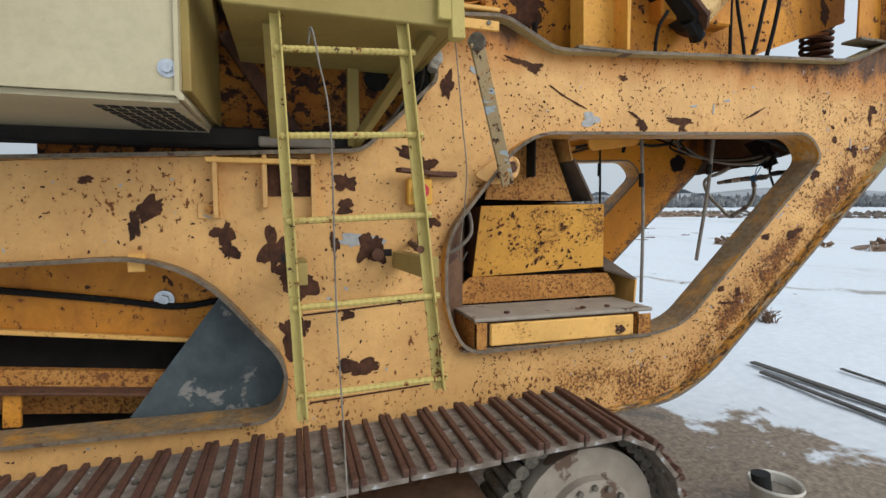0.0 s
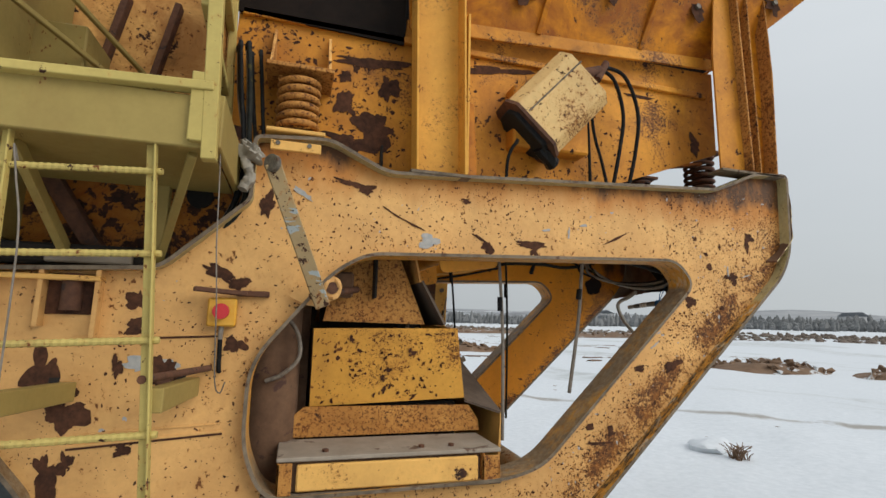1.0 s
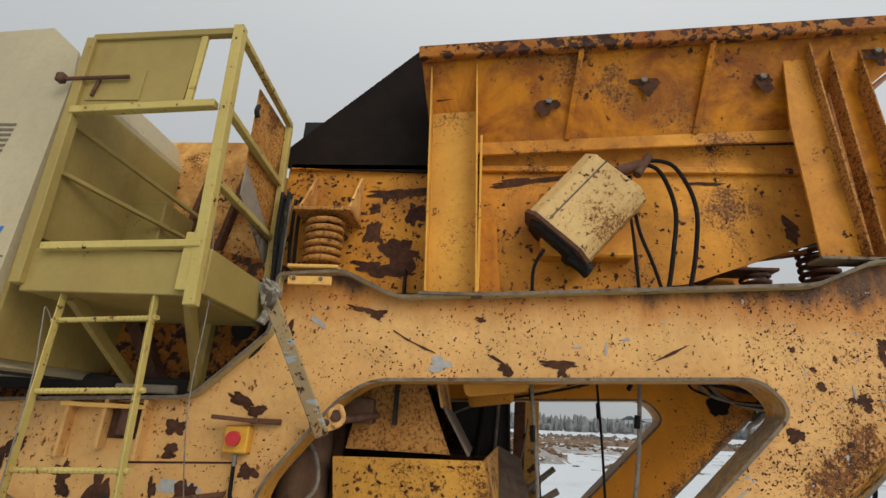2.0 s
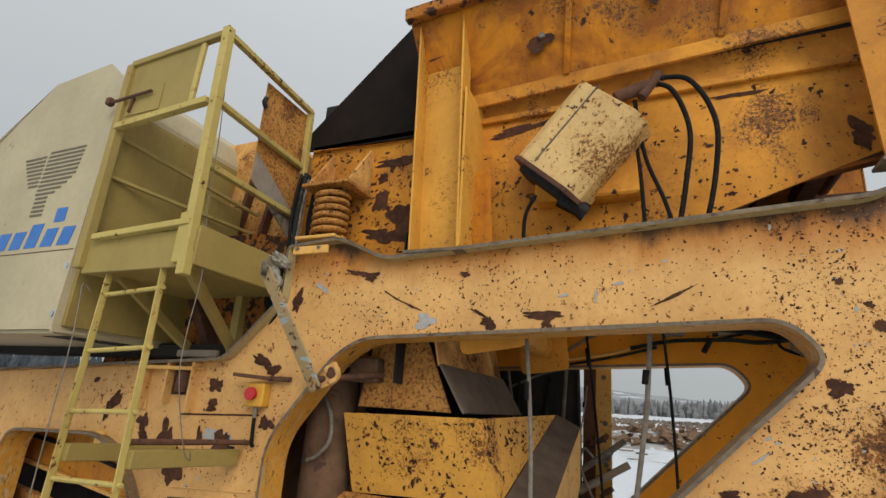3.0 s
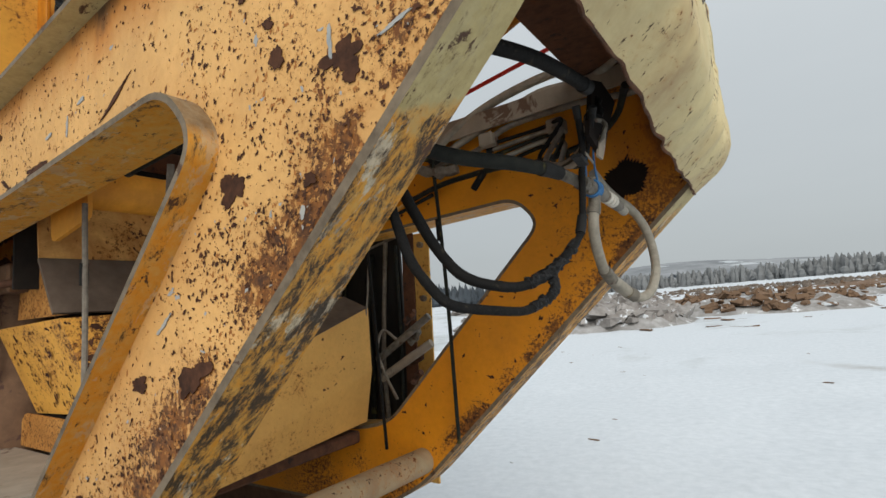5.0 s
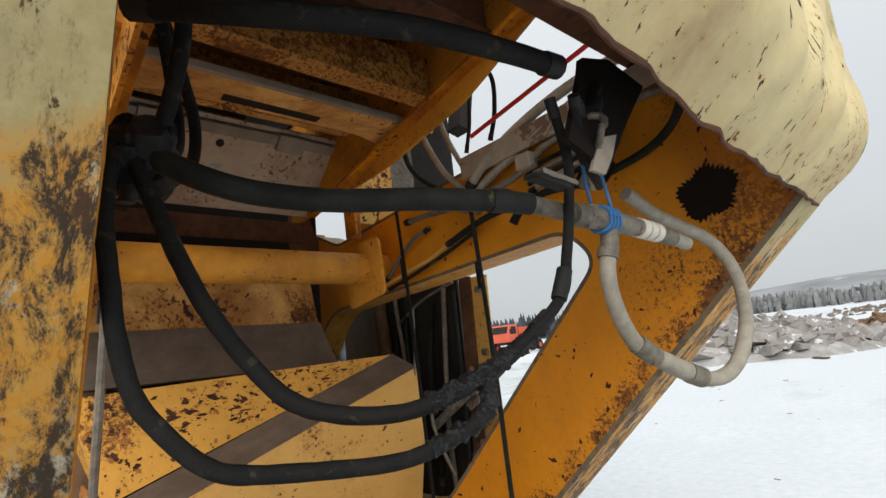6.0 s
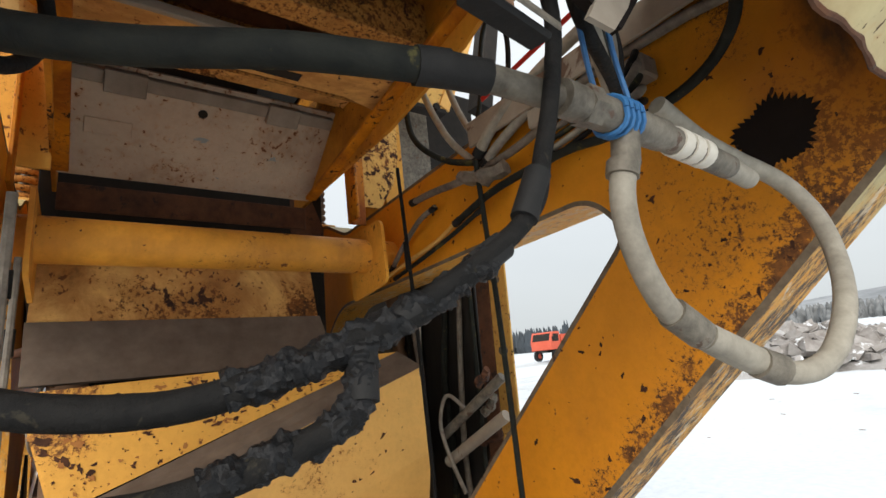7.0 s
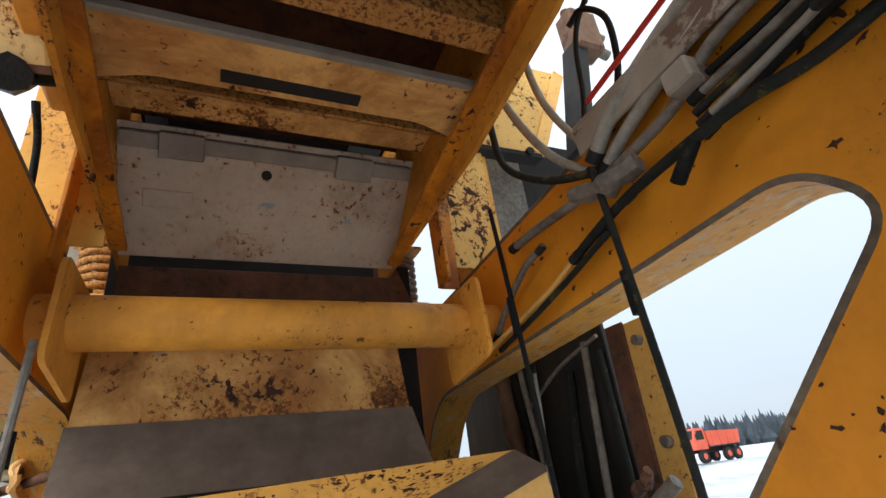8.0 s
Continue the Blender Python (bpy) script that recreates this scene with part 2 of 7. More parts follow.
M_FLANGE = flange_material("flange_paint")
M_OPEN = flange_material("opening_paint", False)
M_HOPPER = paint("hopper_paint", (0.62, 0.225, 0.008), 0.50, 0.6, 1.0, 0.0, 12.0, 0.5, (0.16, 0.05, 0.015), 1.6, 0.8, haze=0.9)
M_RIM = paint("rusted_rim", (0.42, 0.165, 0.02), 1.5, 0.9, 1.0, 0.0, 15.0, 0.7, (0.08, 0.03, 0.01), 2.0, 1.0, haze=0.9)
M_FEEDER = paint("feeder_paint", (0.68, 0.29, 0.030), 0.55, 0.65, 1.0, 0.25, 16.0, 0.55, (0.14, 0.07, 0.03), 1.8, 0.8, haze=0.42)
M_GRIMY = paint("grimy_paint", (0.80, 0.45, 0.14), 0.6, 0.8, 1.0, 0.6, 18.0, 0.7, (0.12, 0.075, 0.045), 1.6, 0.9, haze=0.6)
M_SCOUR = paint("scoured_paint", (0.80, 0.45, 0.14), 0.6, 0.9, 1.0, 0.6, 22.0, 0.7, (0.12, 0.075, 0.045), 1.6, 1.0, haze=0.55, top=(2.00, 2.42))
M_TUBE = paint("tube_paint", (0.80, 0.36, 0.045), 0.16, 0.45, 0.8, 0.9, 19.0, 0.5, (0.17, 0.09, 0.04), 2.0, 0.5, haze=0.22)
M_PALE = paint("pale_paint", (0.74, 0.42, 0.115), 0.30, 0.45, 0.35, 0.3, 20.0, 0.5, (0.18, 0.10, 0.04), 1.5, 0.7)
M_CHUTE = paint("chute_paint", (0.74, 0.375, 0.065), 0.30, 0.75, 0.55, 0.1, 24.0, 0.5, (0.18, 0.10, 0.04), 1.6, 0.7)
M_RUSTY = paint("rusty_yellow", (0.54, 0.27, 0.07), 0.5, 0.9, 0.9, 0.3, 28.0, 0.7, (0.10, 0.05, 0.025), 2.4, 1.0, lambda nt, co: 0.52, haze=0.35)
M_PEEL = paint("peeled_yellow", (0.70, 0.42, 0.11), 1.0, 0.8, 0.4, 0.5, 56.0, 0.55, (0.10, 0.06, 0.03), 2.2, 0.4)
M_POST = paint("post_paint", (0.70, 0.355, 0.055), 0.25, 0.6, 0.5, 0.4, 64.0, 0.5, (0.20, 0.10, 0.03), 2.0, 0.5, haze=0.12)
M_WORN = paint("worn_strap", (0.33, 0.24, 0.12), 1.2, 1.0, 0.8, 1.6, 52.0, 0.6, (0.08, 0.06, 0.04), 4.0, 0.6)
M_VIB = paint("vibrator_paint", (0.66, 0.44, 0.18), 0.75, 1.0, 0.6, 0.3, 48.0, 0.55, (0.10, 0.06, 0.03), 3.0, 0.6)
M_GREYED = paint("greyed_yellow", (0.42, 0.33, 0.20), 0.7, 0.8, 1.0, 0.9, 76.0, 0.65, (0.10, 0.065, 0.04), 2.4, 0.8, haze=0.3)
M_LADDER = paint("ladder_paint", (0.48, 0.375, 0.115), 0.60, 0.6, 0.6, 0.2, 32.0, 0.55, (0.09, 0.05, 0.03), 4.0)
M_OLIVE = paint("olive_paint", (0.33, 0.245, 0.075), 0.22, 0.15, 0.6, 0.0, 36.0, 0.5, (0.12, 0.08, 0.03))
M_SHED = paint("housing_paint", (0.44, 0.375, 0.235), 0.10, 0.05, 0.28, 0.0, 40.0, 0.42, (0.30, 0.24, 0.14))
M_CREAM = paint("cream_sheet", (0.62, 0.52, 0.28), 0.72, 0.5, 1.0, 0.0, 44.0, 0.55, (0.26, 0.12, 0.05), 3.0, 0.4, stretch=(1, 1.8, 0.35), haze=0.14)
M_RUST = plain("rusty_steel", (0.055, 0.026, 0.016), (0.15, 0.065, 0.033), 24, 0.9, 0.0, 0.7, (0.045, 0.028, 0.022))
M_CHIP = plain("bare_rust_patch", (0.028, 0.015, 0.011), (0.105, 0.045, 0.024), 40, 0.92, 0.0, 0.6, spec=0.15)
M_PRIMER = plain("bare_primer_patch", (0.26, 0.28, 0.28), (0.42, 0.40, 0.36), 40, 0.8, 0.0, 0.4)
M_STEEL = plain("dull_steel", (0.070, 0.060, 0.046), (0.21, 0.185, 0.145), 55, 0.6, 0.2, 0.4, (0.10, 0.06, 0.04))
M_DUST = plain("dusty_plate", (0.20, 0.165, 0.125), (0.33, 0.28, 0.22), 9, 0.9, 0.0, 0.35, (0.12, 0.075, 0.05))
M_PAN = paint("dusty_pan", (0.56, 0.45, 0.33), 0.36, 0.85, 1.0, 0.9, 68.0, 0.85, (0.15, 0.10, 0.065), 2.2, 0.55, haze=0.10)
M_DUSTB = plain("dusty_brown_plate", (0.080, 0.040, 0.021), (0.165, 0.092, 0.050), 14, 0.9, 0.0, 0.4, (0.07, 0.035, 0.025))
M_RUBBER = plain("black_rubber", (0.008, 0.008, 0.008), (0.020, 0.019, 0.018), 30, 0.7, 0.0, 0.4, spec=0.25)
M_CURTAIN = plain("curtain_rubber", (0.010, 0.010, 0.009), (0.034, 0.031, 0.028), 8, 0.6, 0.0, 0.5, stretch=(3, 1, 0.3), spec=0.35)
M_RUBG = plain("dusty_rubber", (0.085, 0.060, 0.043), (0.17, 0.126, 0.092), 9, 0.9, 0.0, 0.3)
M_BELT = plain("scuffed_belt", (0.035, 0.047, 0.052), (0.085, 0.105, 0.110), 9, 0.7, 0.0, 0.5, (0.22, 0.21, 0.19))
M_HOSE = plain("black_hose", (0.006, 0.006, 0.006), (0.013, 0.012, 0.011), 60, 0.75, 0.0, 0.9, (0.030, 0.026, 0.018), spec=0.15)
M_HOSED = plain("dusty_dark_hose", (0.010, 0.011, 0.010), (0.026, 0.027, 0.021), 26, 0.75, 0.0, 0.8, (0.065, 0.058, 0.022), spec=0.15)
M_TAR = plain("tarred_wrap", (0.005, 0.005, 0.005), (0.011, 0.011, 0.012), 70, 0.45, 0.0, 1.0, spec=0.22)
M_GREYHOSE = plain("grey_hose", (0.19, 0.17, 0.135), (0.34, 0.31, 0.25), 42, 0.7, 0.0, 0.3)
M_WIRE = plain("grey_cable", (0.10, 0.082, 0.064), (0.25, 0.215, 0.17), 40, 0.7, 0.0, 0.2)
# near-black: paints shade into recesses and holes, and colours some black parts
M_DARK = plain("recess_shade_and_black", (0.010, 0.009, 0.008), (0.025, 0.020, 0.016), 12, 0.95, 0.0, 0.2)
M_BLUE = plain("blue_strap", (0.02, 0.09, 0.22), (0.04, 0.16, 0.36), 50, 0.5, 0.0, 0.2)
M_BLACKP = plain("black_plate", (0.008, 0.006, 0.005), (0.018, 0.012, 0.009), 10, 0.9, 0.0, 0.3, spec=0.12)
M_RED = plain("red_plastic", (0.42, 0.018, 0.022), (0.52, 0.03, 0.035), 60, 0.4, 0.0, 0.05)
M_ESTOP = plain("yellow_plastic", (0.62, 0.30, 0.02), (0.66, 0.36, 0.05), 60, 0.5, 0.0, 0.05)
M_ZINC = plain("zinc_bolt", (0.40, 0.42, 0.44), (0.62, 0.64, 0.66), 40, 0.35, 0.7, 0.1)
M_WHITE = plain("white_tape", (0.50, 0.46, 0.38), (0.66, 0.62, 0.54), 40, 0.7, 0.0, 0.4)
M_TRUCK = plain("truck_red", (0.50, 0.075, 0.035), (0.58, 0.11, 0.06), 2, 0.5, 0.0, 0.0)
M_STRIPE = plain("decal_brown", (0.11, 0.09, 0.055), (0.15, 0.12, 0.08), 30, 0.6, 0.0, 0.0)
M_DECALB = plain("decal_blue", (0.03, 0.13, 0.40), (0.05, 0.17, 0.46), 30, 0.6, 0.0, 0.0)


# ---- mesh helpers ----
def finish(name, bm, mats, parent=None, label="", smooth=False, kind=""):
    me = bpy.data.meshes.new(name)
    bmesh.ops.recalc_face_normals(bm, faces=bm.faces)
    bm.to_mesh(me)
    bm.free()
    for m in mats if isinstance(mats, (list, tuple)) else [mats]:
        me.materials.append(m)
    if smooth:
        for p in me.polygons:
            p.use_smooth = True
        me.set_sharp_from_angle(angle=radians(38))
    ob = new(name, me)
    if parent:
        ob.parent = parent
        if parent.parent is None:
            ob.matrix_parent_inverse = Matrix.Translation(-parent.location)
    if label or kind:
        tagged(ob, label=label, kind=kind)
    return ob


def part(name, bm, mats, parent, label="", smooth=False):
    return finish(name, bm, mats, parent, label, smooth)


def thing(name, at, label, category, group="", kind=""):
    ob = new(name)
    ob.empty_display_size = 0.1
    ob.location = at
    return tagged(ob, label, category, group, kind)


def soften(bm, w, seg=1):
    bmesh.ops.bevel(bm, geom=[e for e in bm.edges if e.calc_face_angle(0) > 0.5], offset=w, segments=seg, affect="EDGES", clamp_overlap=True)
    return bm


def box(x0, x1, y0, y1, z0, z1, bev=0.004, bm=None):
    b = bmesh.new()
    vs = [b.verts.new((x, y, z)) for x in (x0, x1) for y in (y0, y1) for z in (z0, z1)]
    for f in ((0, 1, 3, 2), (4, 6, 7, 5), (0, 4, 5, 1), (2, 3, 7, 6), (0, 2, 6, 4), (1, 5, 7, 3)):
        b.faces.new([vs[i] for i in f])
    bmesh.ops.recalc_face_normals(b, faces=b.faces)
    if bev:
        soften(b, bev)
    return merge(bm, b)


def merge(bm, b):
    if bm is None:
        return b
    me = bpy.data.meshes.new("tmp")
    b.to_mesh(me)
    b.free()
    bm.from_mesh(me)
    bpy.data.meshes.remove(me)
    return bm


def moved(b, m):
    bmesh.ops.transform(b, matrix=m, verts=b.verts)
    return b


def bar(p, q, w, h, up=(0, 0, 1), bev=0.003, bm=None):
    """A straight square-cut bar from p to q, w wide and h high (h along up)."""
    p, q = Vector(p), Vector(q)
    d = (q - p)
    n = d.length
    d.normalize()
    side = d.cross(Vector(up))
    if side.length < 1e-4:
        side = d.cross(Vector((1, 0, 0)))
    side.normalize()
    u = side.cross(d)
    b = box(0, n, -w / 2, w / 2, -h / 2, h / 2, bev)
    m = Matrix((( *d, 0), (*side, 0), (*u, 0), (0, 0, 0, 1))).transposed()
    m.translation = p
    return merge(bm, moved(b, m))


def angle_bar(p, q, w, t, up, bm=None):
    """An L-section from p to q: one leg along up, one across."""
    p, q, u = Vector(p), Vector(q), Vector(up).normalized()
    d = (q - p).normalized()
    s = d.cross(u).normalized()
    b = bar(p + s * (w / 2), q + s * (w / 2), w, t, u, 0.0015)
    return merge(bm, bar(p + u * (w / 2 + t / 2), q + u * (w / 2 + t / 2), t, w, u, 0.0015, b))


def rounded(pts, r, seg=6):
    """A closed 2D outline with its corners rounded."""
    out, n = [], len(pts)
    for i in range(n):
        a, b, c = Vector(pts[i - 1]), Vector(pts[i]), Vector(pts[(i + 1) % n])
        rr = r[i] if isinstance(r, (list, tuple)) else r
        u, v = (a - b), (c - b)
        k = min(rr, u.length * 0.45, v.length * 0.45)
        if k < 1e-3:
            out.append(tuple(b))
            continue
        s, e = b + u.normalized() * k, b + v.normalized() * k
        for j in range(seg + 1):
            t = j / seg
            out.append(tuple((1 - t) ** 2 * s + 2 * t * (1 - t) * b + t * t * e))
    return out


def slab(outline, y0, y1, holes=(), mat_front=0, mat_side=0):
    """A plate standing in the x-z plane between y0 and y1, with holes."""
    bm = bmesh.new()
    for y, flip in ((y0, False), (y1, True)):
        b = bmesh.new()
        for loop in (outline, *holes):
            vs = [b.verts.new((x, y, z)) for x, z in loop]
            for i in range(len(vs)):
                b.edges.new((vs[i - 1], vs[i]))
        bmesh.ops.triangle_fill(b, use_beauty=True, use_dissolve=False, edges=b.edges)
        for f in b.faces:
            f.material_index = mat_front
        merge(bm, b)
    for loop in (outline, *holes):
        n = len(loop)
        a = [bm.verts.new((x, y0, z)) for x, z in loop]
        c = [bm.verts.new((x, y1, z)) for x, z in loop]
        for i in range(n):
            f = bm.faces.new((a[i - 1], a[i], c[i], c[i - 1]))
            f.material_index = mat_side
    bmesh.ops.remove_doubles(bm, verts=bm.verts, dist=1e-5)
    return bm


def rim(loop, y0, y1, t, inward, closed=True, edge_mat=1, sides=0):
    """A strip t thick that follows an outline in x-z, standing from y0 to y1; its narrow faces take edge_mat."""
    bm = bmesh.new()
    n = len(loop)
    P = [Vector((x, z)) for x, z in loop]
    area = sum(P[i - 1].x * P[i].y - P[i].x * P[i - 1].y for i in range(n))
    sgn = (1 if area > 0 else -1) * (1 if inward else -1)
    O = []
    for i in range(n):
        if closed:
            d = (P[(i + 1) % n] - P[i - 1])
        else:
            d = P[min(i + 1, n - 1)] - P[max(i - 1, 0)]
        d.normalize()
        O.append(P[i] + Vector((-d.y, d.x)) * sgn * t)
    rows = [[bm.verts.new((q.x, y, q.y)) for q in ring] for ring, y in ((P, y0), (O, y0), (O, y1), (P, y1))]
    for i in range(n if closed else n - 1):
        j = (i + 1) % n
        for k in range(4):
            f = bm.faces.new((rows[k][i], rows[k][j], rows[(k + 1) % 4][j], rows[(k + 1) % 4][i]))
            f.material_index = edge_mat if k in (0, 2) else sides
    if not closed:
        bm.faces.new([r[0] for r in rows])
        bm.faces.new([r[-1] for r in rows])
    return bm


def curve_points(pts, n=8):
    """Points along a smooth line through pts."""
    P = [Vector(p) for p in pts]
    P = [2 * P[0] - P[1], *P, 2 * P[-1] - P[-2]]
    out = []
    for i in range(1, len(P) - 2):
        a, b, c, d = P[i - 1:i + 3]
        for j in range(n):
            t = j / n
            out.append(0.5 * ((2 * b) + (c - a) * t + (2 * a - 5 * b + 4 * c - d) * t * t + (3 * b - a - 3 * c + d) * t ** 3))
    out.append(P[-2])
    return out


def sweep(pts, r, seg=10, smooth=8, caps=True, lump=0.0, bm=None, freq=45):
    """A round section carried along a smooth line; lump makes its surface uneven."""
    line = curve_points(pts, smooth) if smooth else [Vector(p) for p in pts]
    b = bmesh.new()
    rings = []
    u = None
    for i, p in enumerate(line):
        d = (line[min(i + 1, len(line) - 1)] - line[max(i - 1, 0)]).normalized()
        if u is None:
            u = d.orthogonal().normalized()
        u = (u - d * u.dot(d)).normalized()
        v = d.cross(u)
        ring = []
        for k in range(seg):
            a = 2 * math.pi * k / seg
            w = u * math.cos(a) + v * math.sin(a)
            rr = r[min(i, len(r) - 1)] if isinstance(r, list) else r
            if lump:
                rr *= 1 + lump * (noise.noise((p + w * rr) * freq) + 0.5 * noise.noise((p + w * rr) * freq * 3.1))
            ring.append(b.verts.new(p + w * rr))
        rings.append(ring)
    for a, c in zip(rings, rings[1:]):
        for k in range(seg):
            b.faces.new((a[k - 1], a[k], c[k], c[k - 1]))
    if caps:
        b.faces.new(rings[0])
        b.faces.new(rings[-1])
    return merge(bm, b)


def rod(p, q, r, seg=14, bm=None, bev=0.0):
    b = sweep([p, q], r, seg, 0)
    if bev:
        soften(b, bev)
    return merge(bm, b)


def patch(cx, cz, w, h, y, seed, rot=0.0, y2=None, plane="xz"):
    """A ragged-edged flake of bare metal, a millimetre deep, on a plane."""
    rnd = random.Random(seed)
    k = 64
    ph = [rnd.uniform(0, 6.28) for _ in range(4)]
    sd = rnd.uniform(0, 50)
    loop = []
    for i in range(k):
        a = 2 * math.pi * i / k
        ca, sa = math.cos(a), math.sin(a)
        r = 1 + 0.20 * math.sin(2 * a + ph[0]) + sum(g * noise.noise(Vector((ca * q, sa * q, sd))) for q, g in ((1.3, 0.75), (2.6, 0.40), (5.0, 0.16), (11.0, 0.07)))
        r = max(0.18, r)
        x, z = math.cos(a) * r * w / 2, math.sin(a) * r * h / 2
        loop.append((cx + x * math.cos(rot) - z * math.sin(rot), cz + x * math.sin(rot) + z * math.cos(rot)))
    return slab(loop, y, y + 0.0016 if y2 is None else y2)


# ---- ground ----
def ground_height(x, y):
    far = math.hypot(x - 0.8, y - 0.5)
    keep = min(1.0, max(0.0, (far - 2.2) / 5.0))
    p = Vector((x, y, 0))
    h = 0.10 * noise.noise(p * 0.55) + 0.05 * noise.noise(p * 1.7) + 0.018 * noise.noise(p * 5.0)
    near = 0.012 * noise.noise(p * 2.3) + 0.008 * noise.noise(p * 9.0)
    roll = 0.25 * noise.noise(p * 0.06) * min(1.0, far / 40.0)
    rise = min(8.0, 0.016 * max(0.0, far - 60.0))
    knoll = 1.05 * math.exp(-((x + 26.0) ** 2 + (y - 34.0) ** 2) / 160.0)
    return near + rise + knoll + keep * (h * min(1.0, 30.0 / (far + 1)) + roll)


def snow_material():
    m, nt, b, co = material("snow_and_mud")
    sep = nt.nodes.new("ShaderNodeSeparateXYZ")
    nt.links.new(co, sep.inputs[0])
    fine = tex_noise(nt, co, 9, 8, 0.65)
    mid = tex_noise(nt, co, 1.15, 7, 0.62, distort=0.3)
    wide = tex_noise(nt, co, 0.11, 6, 0.62, stretch=(1.0, 0.45, 1.0), distort=0.5)
    d = nt.nodes.new("ShaderNodeVectorMath")
    d.operation = "DISTANCE"
    d.inputs[1].default_value = (0.9, -0.1, 0)
    nt.links.new(co, d.inputs[0])
    near = step(nt, d.outputs["Value"], 3.1, 1.2)
    snow = blend(nt, step(nt, fine, 0.3, 0.7), (0.52, 0.555, 0.585), (0.63, 0.66, 0.69))
    ice = blend(nt, step(nt, mid, 0.35, 0.6), (0.30, 0.32, 0.315), (0.52, 0.55, 0.565))
    clod = tex_noise(nt, co, 26, 8, 0.75, offset=4.0)
    mud = blend(nt, step(nt, clod, 0.38, 0.64), (0.095, 0.064, 0.038), (0.27, 0.205, 0.135))
    mud = blend(nt, step(nt, mid, 0.58, 0.66), mud, (0.060, 0.046, 0.034))
    icy = step(nt, wide, 0.53, 0.60)
    col = blend(nt, calc(nt, "MULTIPLY", icy, 0.75), snow, ice)
    # a slushy wheel track that crosses the field
    lane = nt.nodes.new("ShaderNodeVectorMath")
    lane.operation = "DOT_PRODUCT"
    lane.inputs[1].default_value = (0.677, 0.735, 0)
    nt.links.new(co, lane.inputs[0])
    off = nt.nodes.new("ShaderNodeMath")
    off.operation = "ABSOLUTE"
    nt.links.new(calc(nt, "SUBTRACT", lane.outputs["Value"], 11.05), off.inputs[0])
    wavy = calc(nt, "SUBTRACT", calc(nt, "SUBTRACT", 1.0, step(nt, off.outputs[0], 0.05, 1.1)), calc(nt, "MULTIPLY", mid, 0.9))
    slush = calc(nt, "MULTIPLY", step(nt, calc(nt, "ADD", wavy, calc(nt, "MULTIPLY", fine, 0.45)), 0.56, 0.80), step(nt, sep.outputs[0], 3.0, 5.0))
    col = blend(nt, calc(nt, "MULTIPLY", slush, 0.8), col, (0.23, 0.205, 0.165))
    bare = step(nt, calc(nt, "ADD", calc(nt, "MULTIPLY", near, 0.30), calc(nt, "MULTIPLY", mid, 0.70)), 0.50, 0.535)
    col = blend(nt, bare, col, mud)
    nt.links.new(col, b.inputs["Base Color"])
    r = nt.nodes.new("ShaderNodeMapRange")
    r.inputs[3].default_value, r.inputs[4].default_value = 0.85, 0.58
    nt.links.new(calc(nt, "MAXIMUM", bare, calc(nt, "MULTIPLY", icy, 0.8)), r.inputs[0])
    nt.links.new(r.outputs[0], b.inputs["Roughness"])
    bump(nt, b, calc(nt, "ADD", calc(nt, "MULTIPLY", clod, 0.5), calc(nt, "MULTIPLY", mid, 0.5)), 0.22, 0.03)
    return m


M_SNOW = snow_material()


def build_ground():
    bm = bmesh.new()
    rings = [0.4 * 1.062 ** i for i in range(152)]
    seg = 160
    prev = None
    c = bm.verts.new((0.8, 0.5, ground_height(0.8, 0.5)))
    for r in rings:
        row = []
        for k in range(seg):
            a = 2 * math.pi * k / seg
            x, y = 0.8 + r * math.cos(a), 0.5 + r * math.sin(a)
            row.append(bm.verts.new((x, y, ground_height(x, y))))
        for k in range(seg):
            if prev is None:
                bm.faces.new((c, row[k - 1], row[k]))
            else:
                bm.faces.new((prev[k - 1], row[k - 1], row[k], prev[k]))
        prev = row
    ob = finish("ground", bm, M_SNOW, smooth=True)
    tagged(ob, "snow-covered open ground with thawed brown mud and ice", "ground", kind="structure")


build_ground()


# ---- side frames of the feeder support ----
W_IN = 1.47
OUTER = rounded([(-3.3, 0.64), (-3.3, 1.775), (-0.385, 1.928), (-0.065, 2.24), (-0.065, 2.515), (0.24, 2.54), (0.505, 2.417), (2.40, 2.53), (2.68, 2.652), (2.912, 2.668), (2.895, 2.22),
                 (2.82, 2.07), (1.45, 0.815), (1.22, 0.700), (0.70, 0.66)],
                [0, 0, 0.06, 0.03, 0.02, 0.05, 0.06, 0.05, 0.05, 0.03, 0.10, 0.10, 0.22, 0.12, 0.1])
HOLE_A = rounded([(0.285, 1.965), (0.43, 2.052), (2.095, 2.122), (2.208, 1.985), (1.29, 1.098), (1.10, 1.050), (0.06, 1.030), (-0.035, 1.23), (-0.035, 1.57)],
                 [0.12, 0.10, 0.14, 0.13, 0.16, 0.12, 0.13, 0.14, 0.12])
HOLE_B = rounded([(-2.07, 1.49), (-1.08, 1.525), (-0.69, 1.05), (-0.74, 0.82), (-2.07, 0.845)], [0.14, 0.26, 0.16, 0.14, 0.1])


def narrow(b, near):
    """The near frame's inner edge draws in towards the nose."""
    for v in b.verts:
        if near and v.co.y > 0.05:
            v.co.y -= 0.062 * min(1.0, max(0.0, (v.co.x - 2.40) / 0.38))
    return b


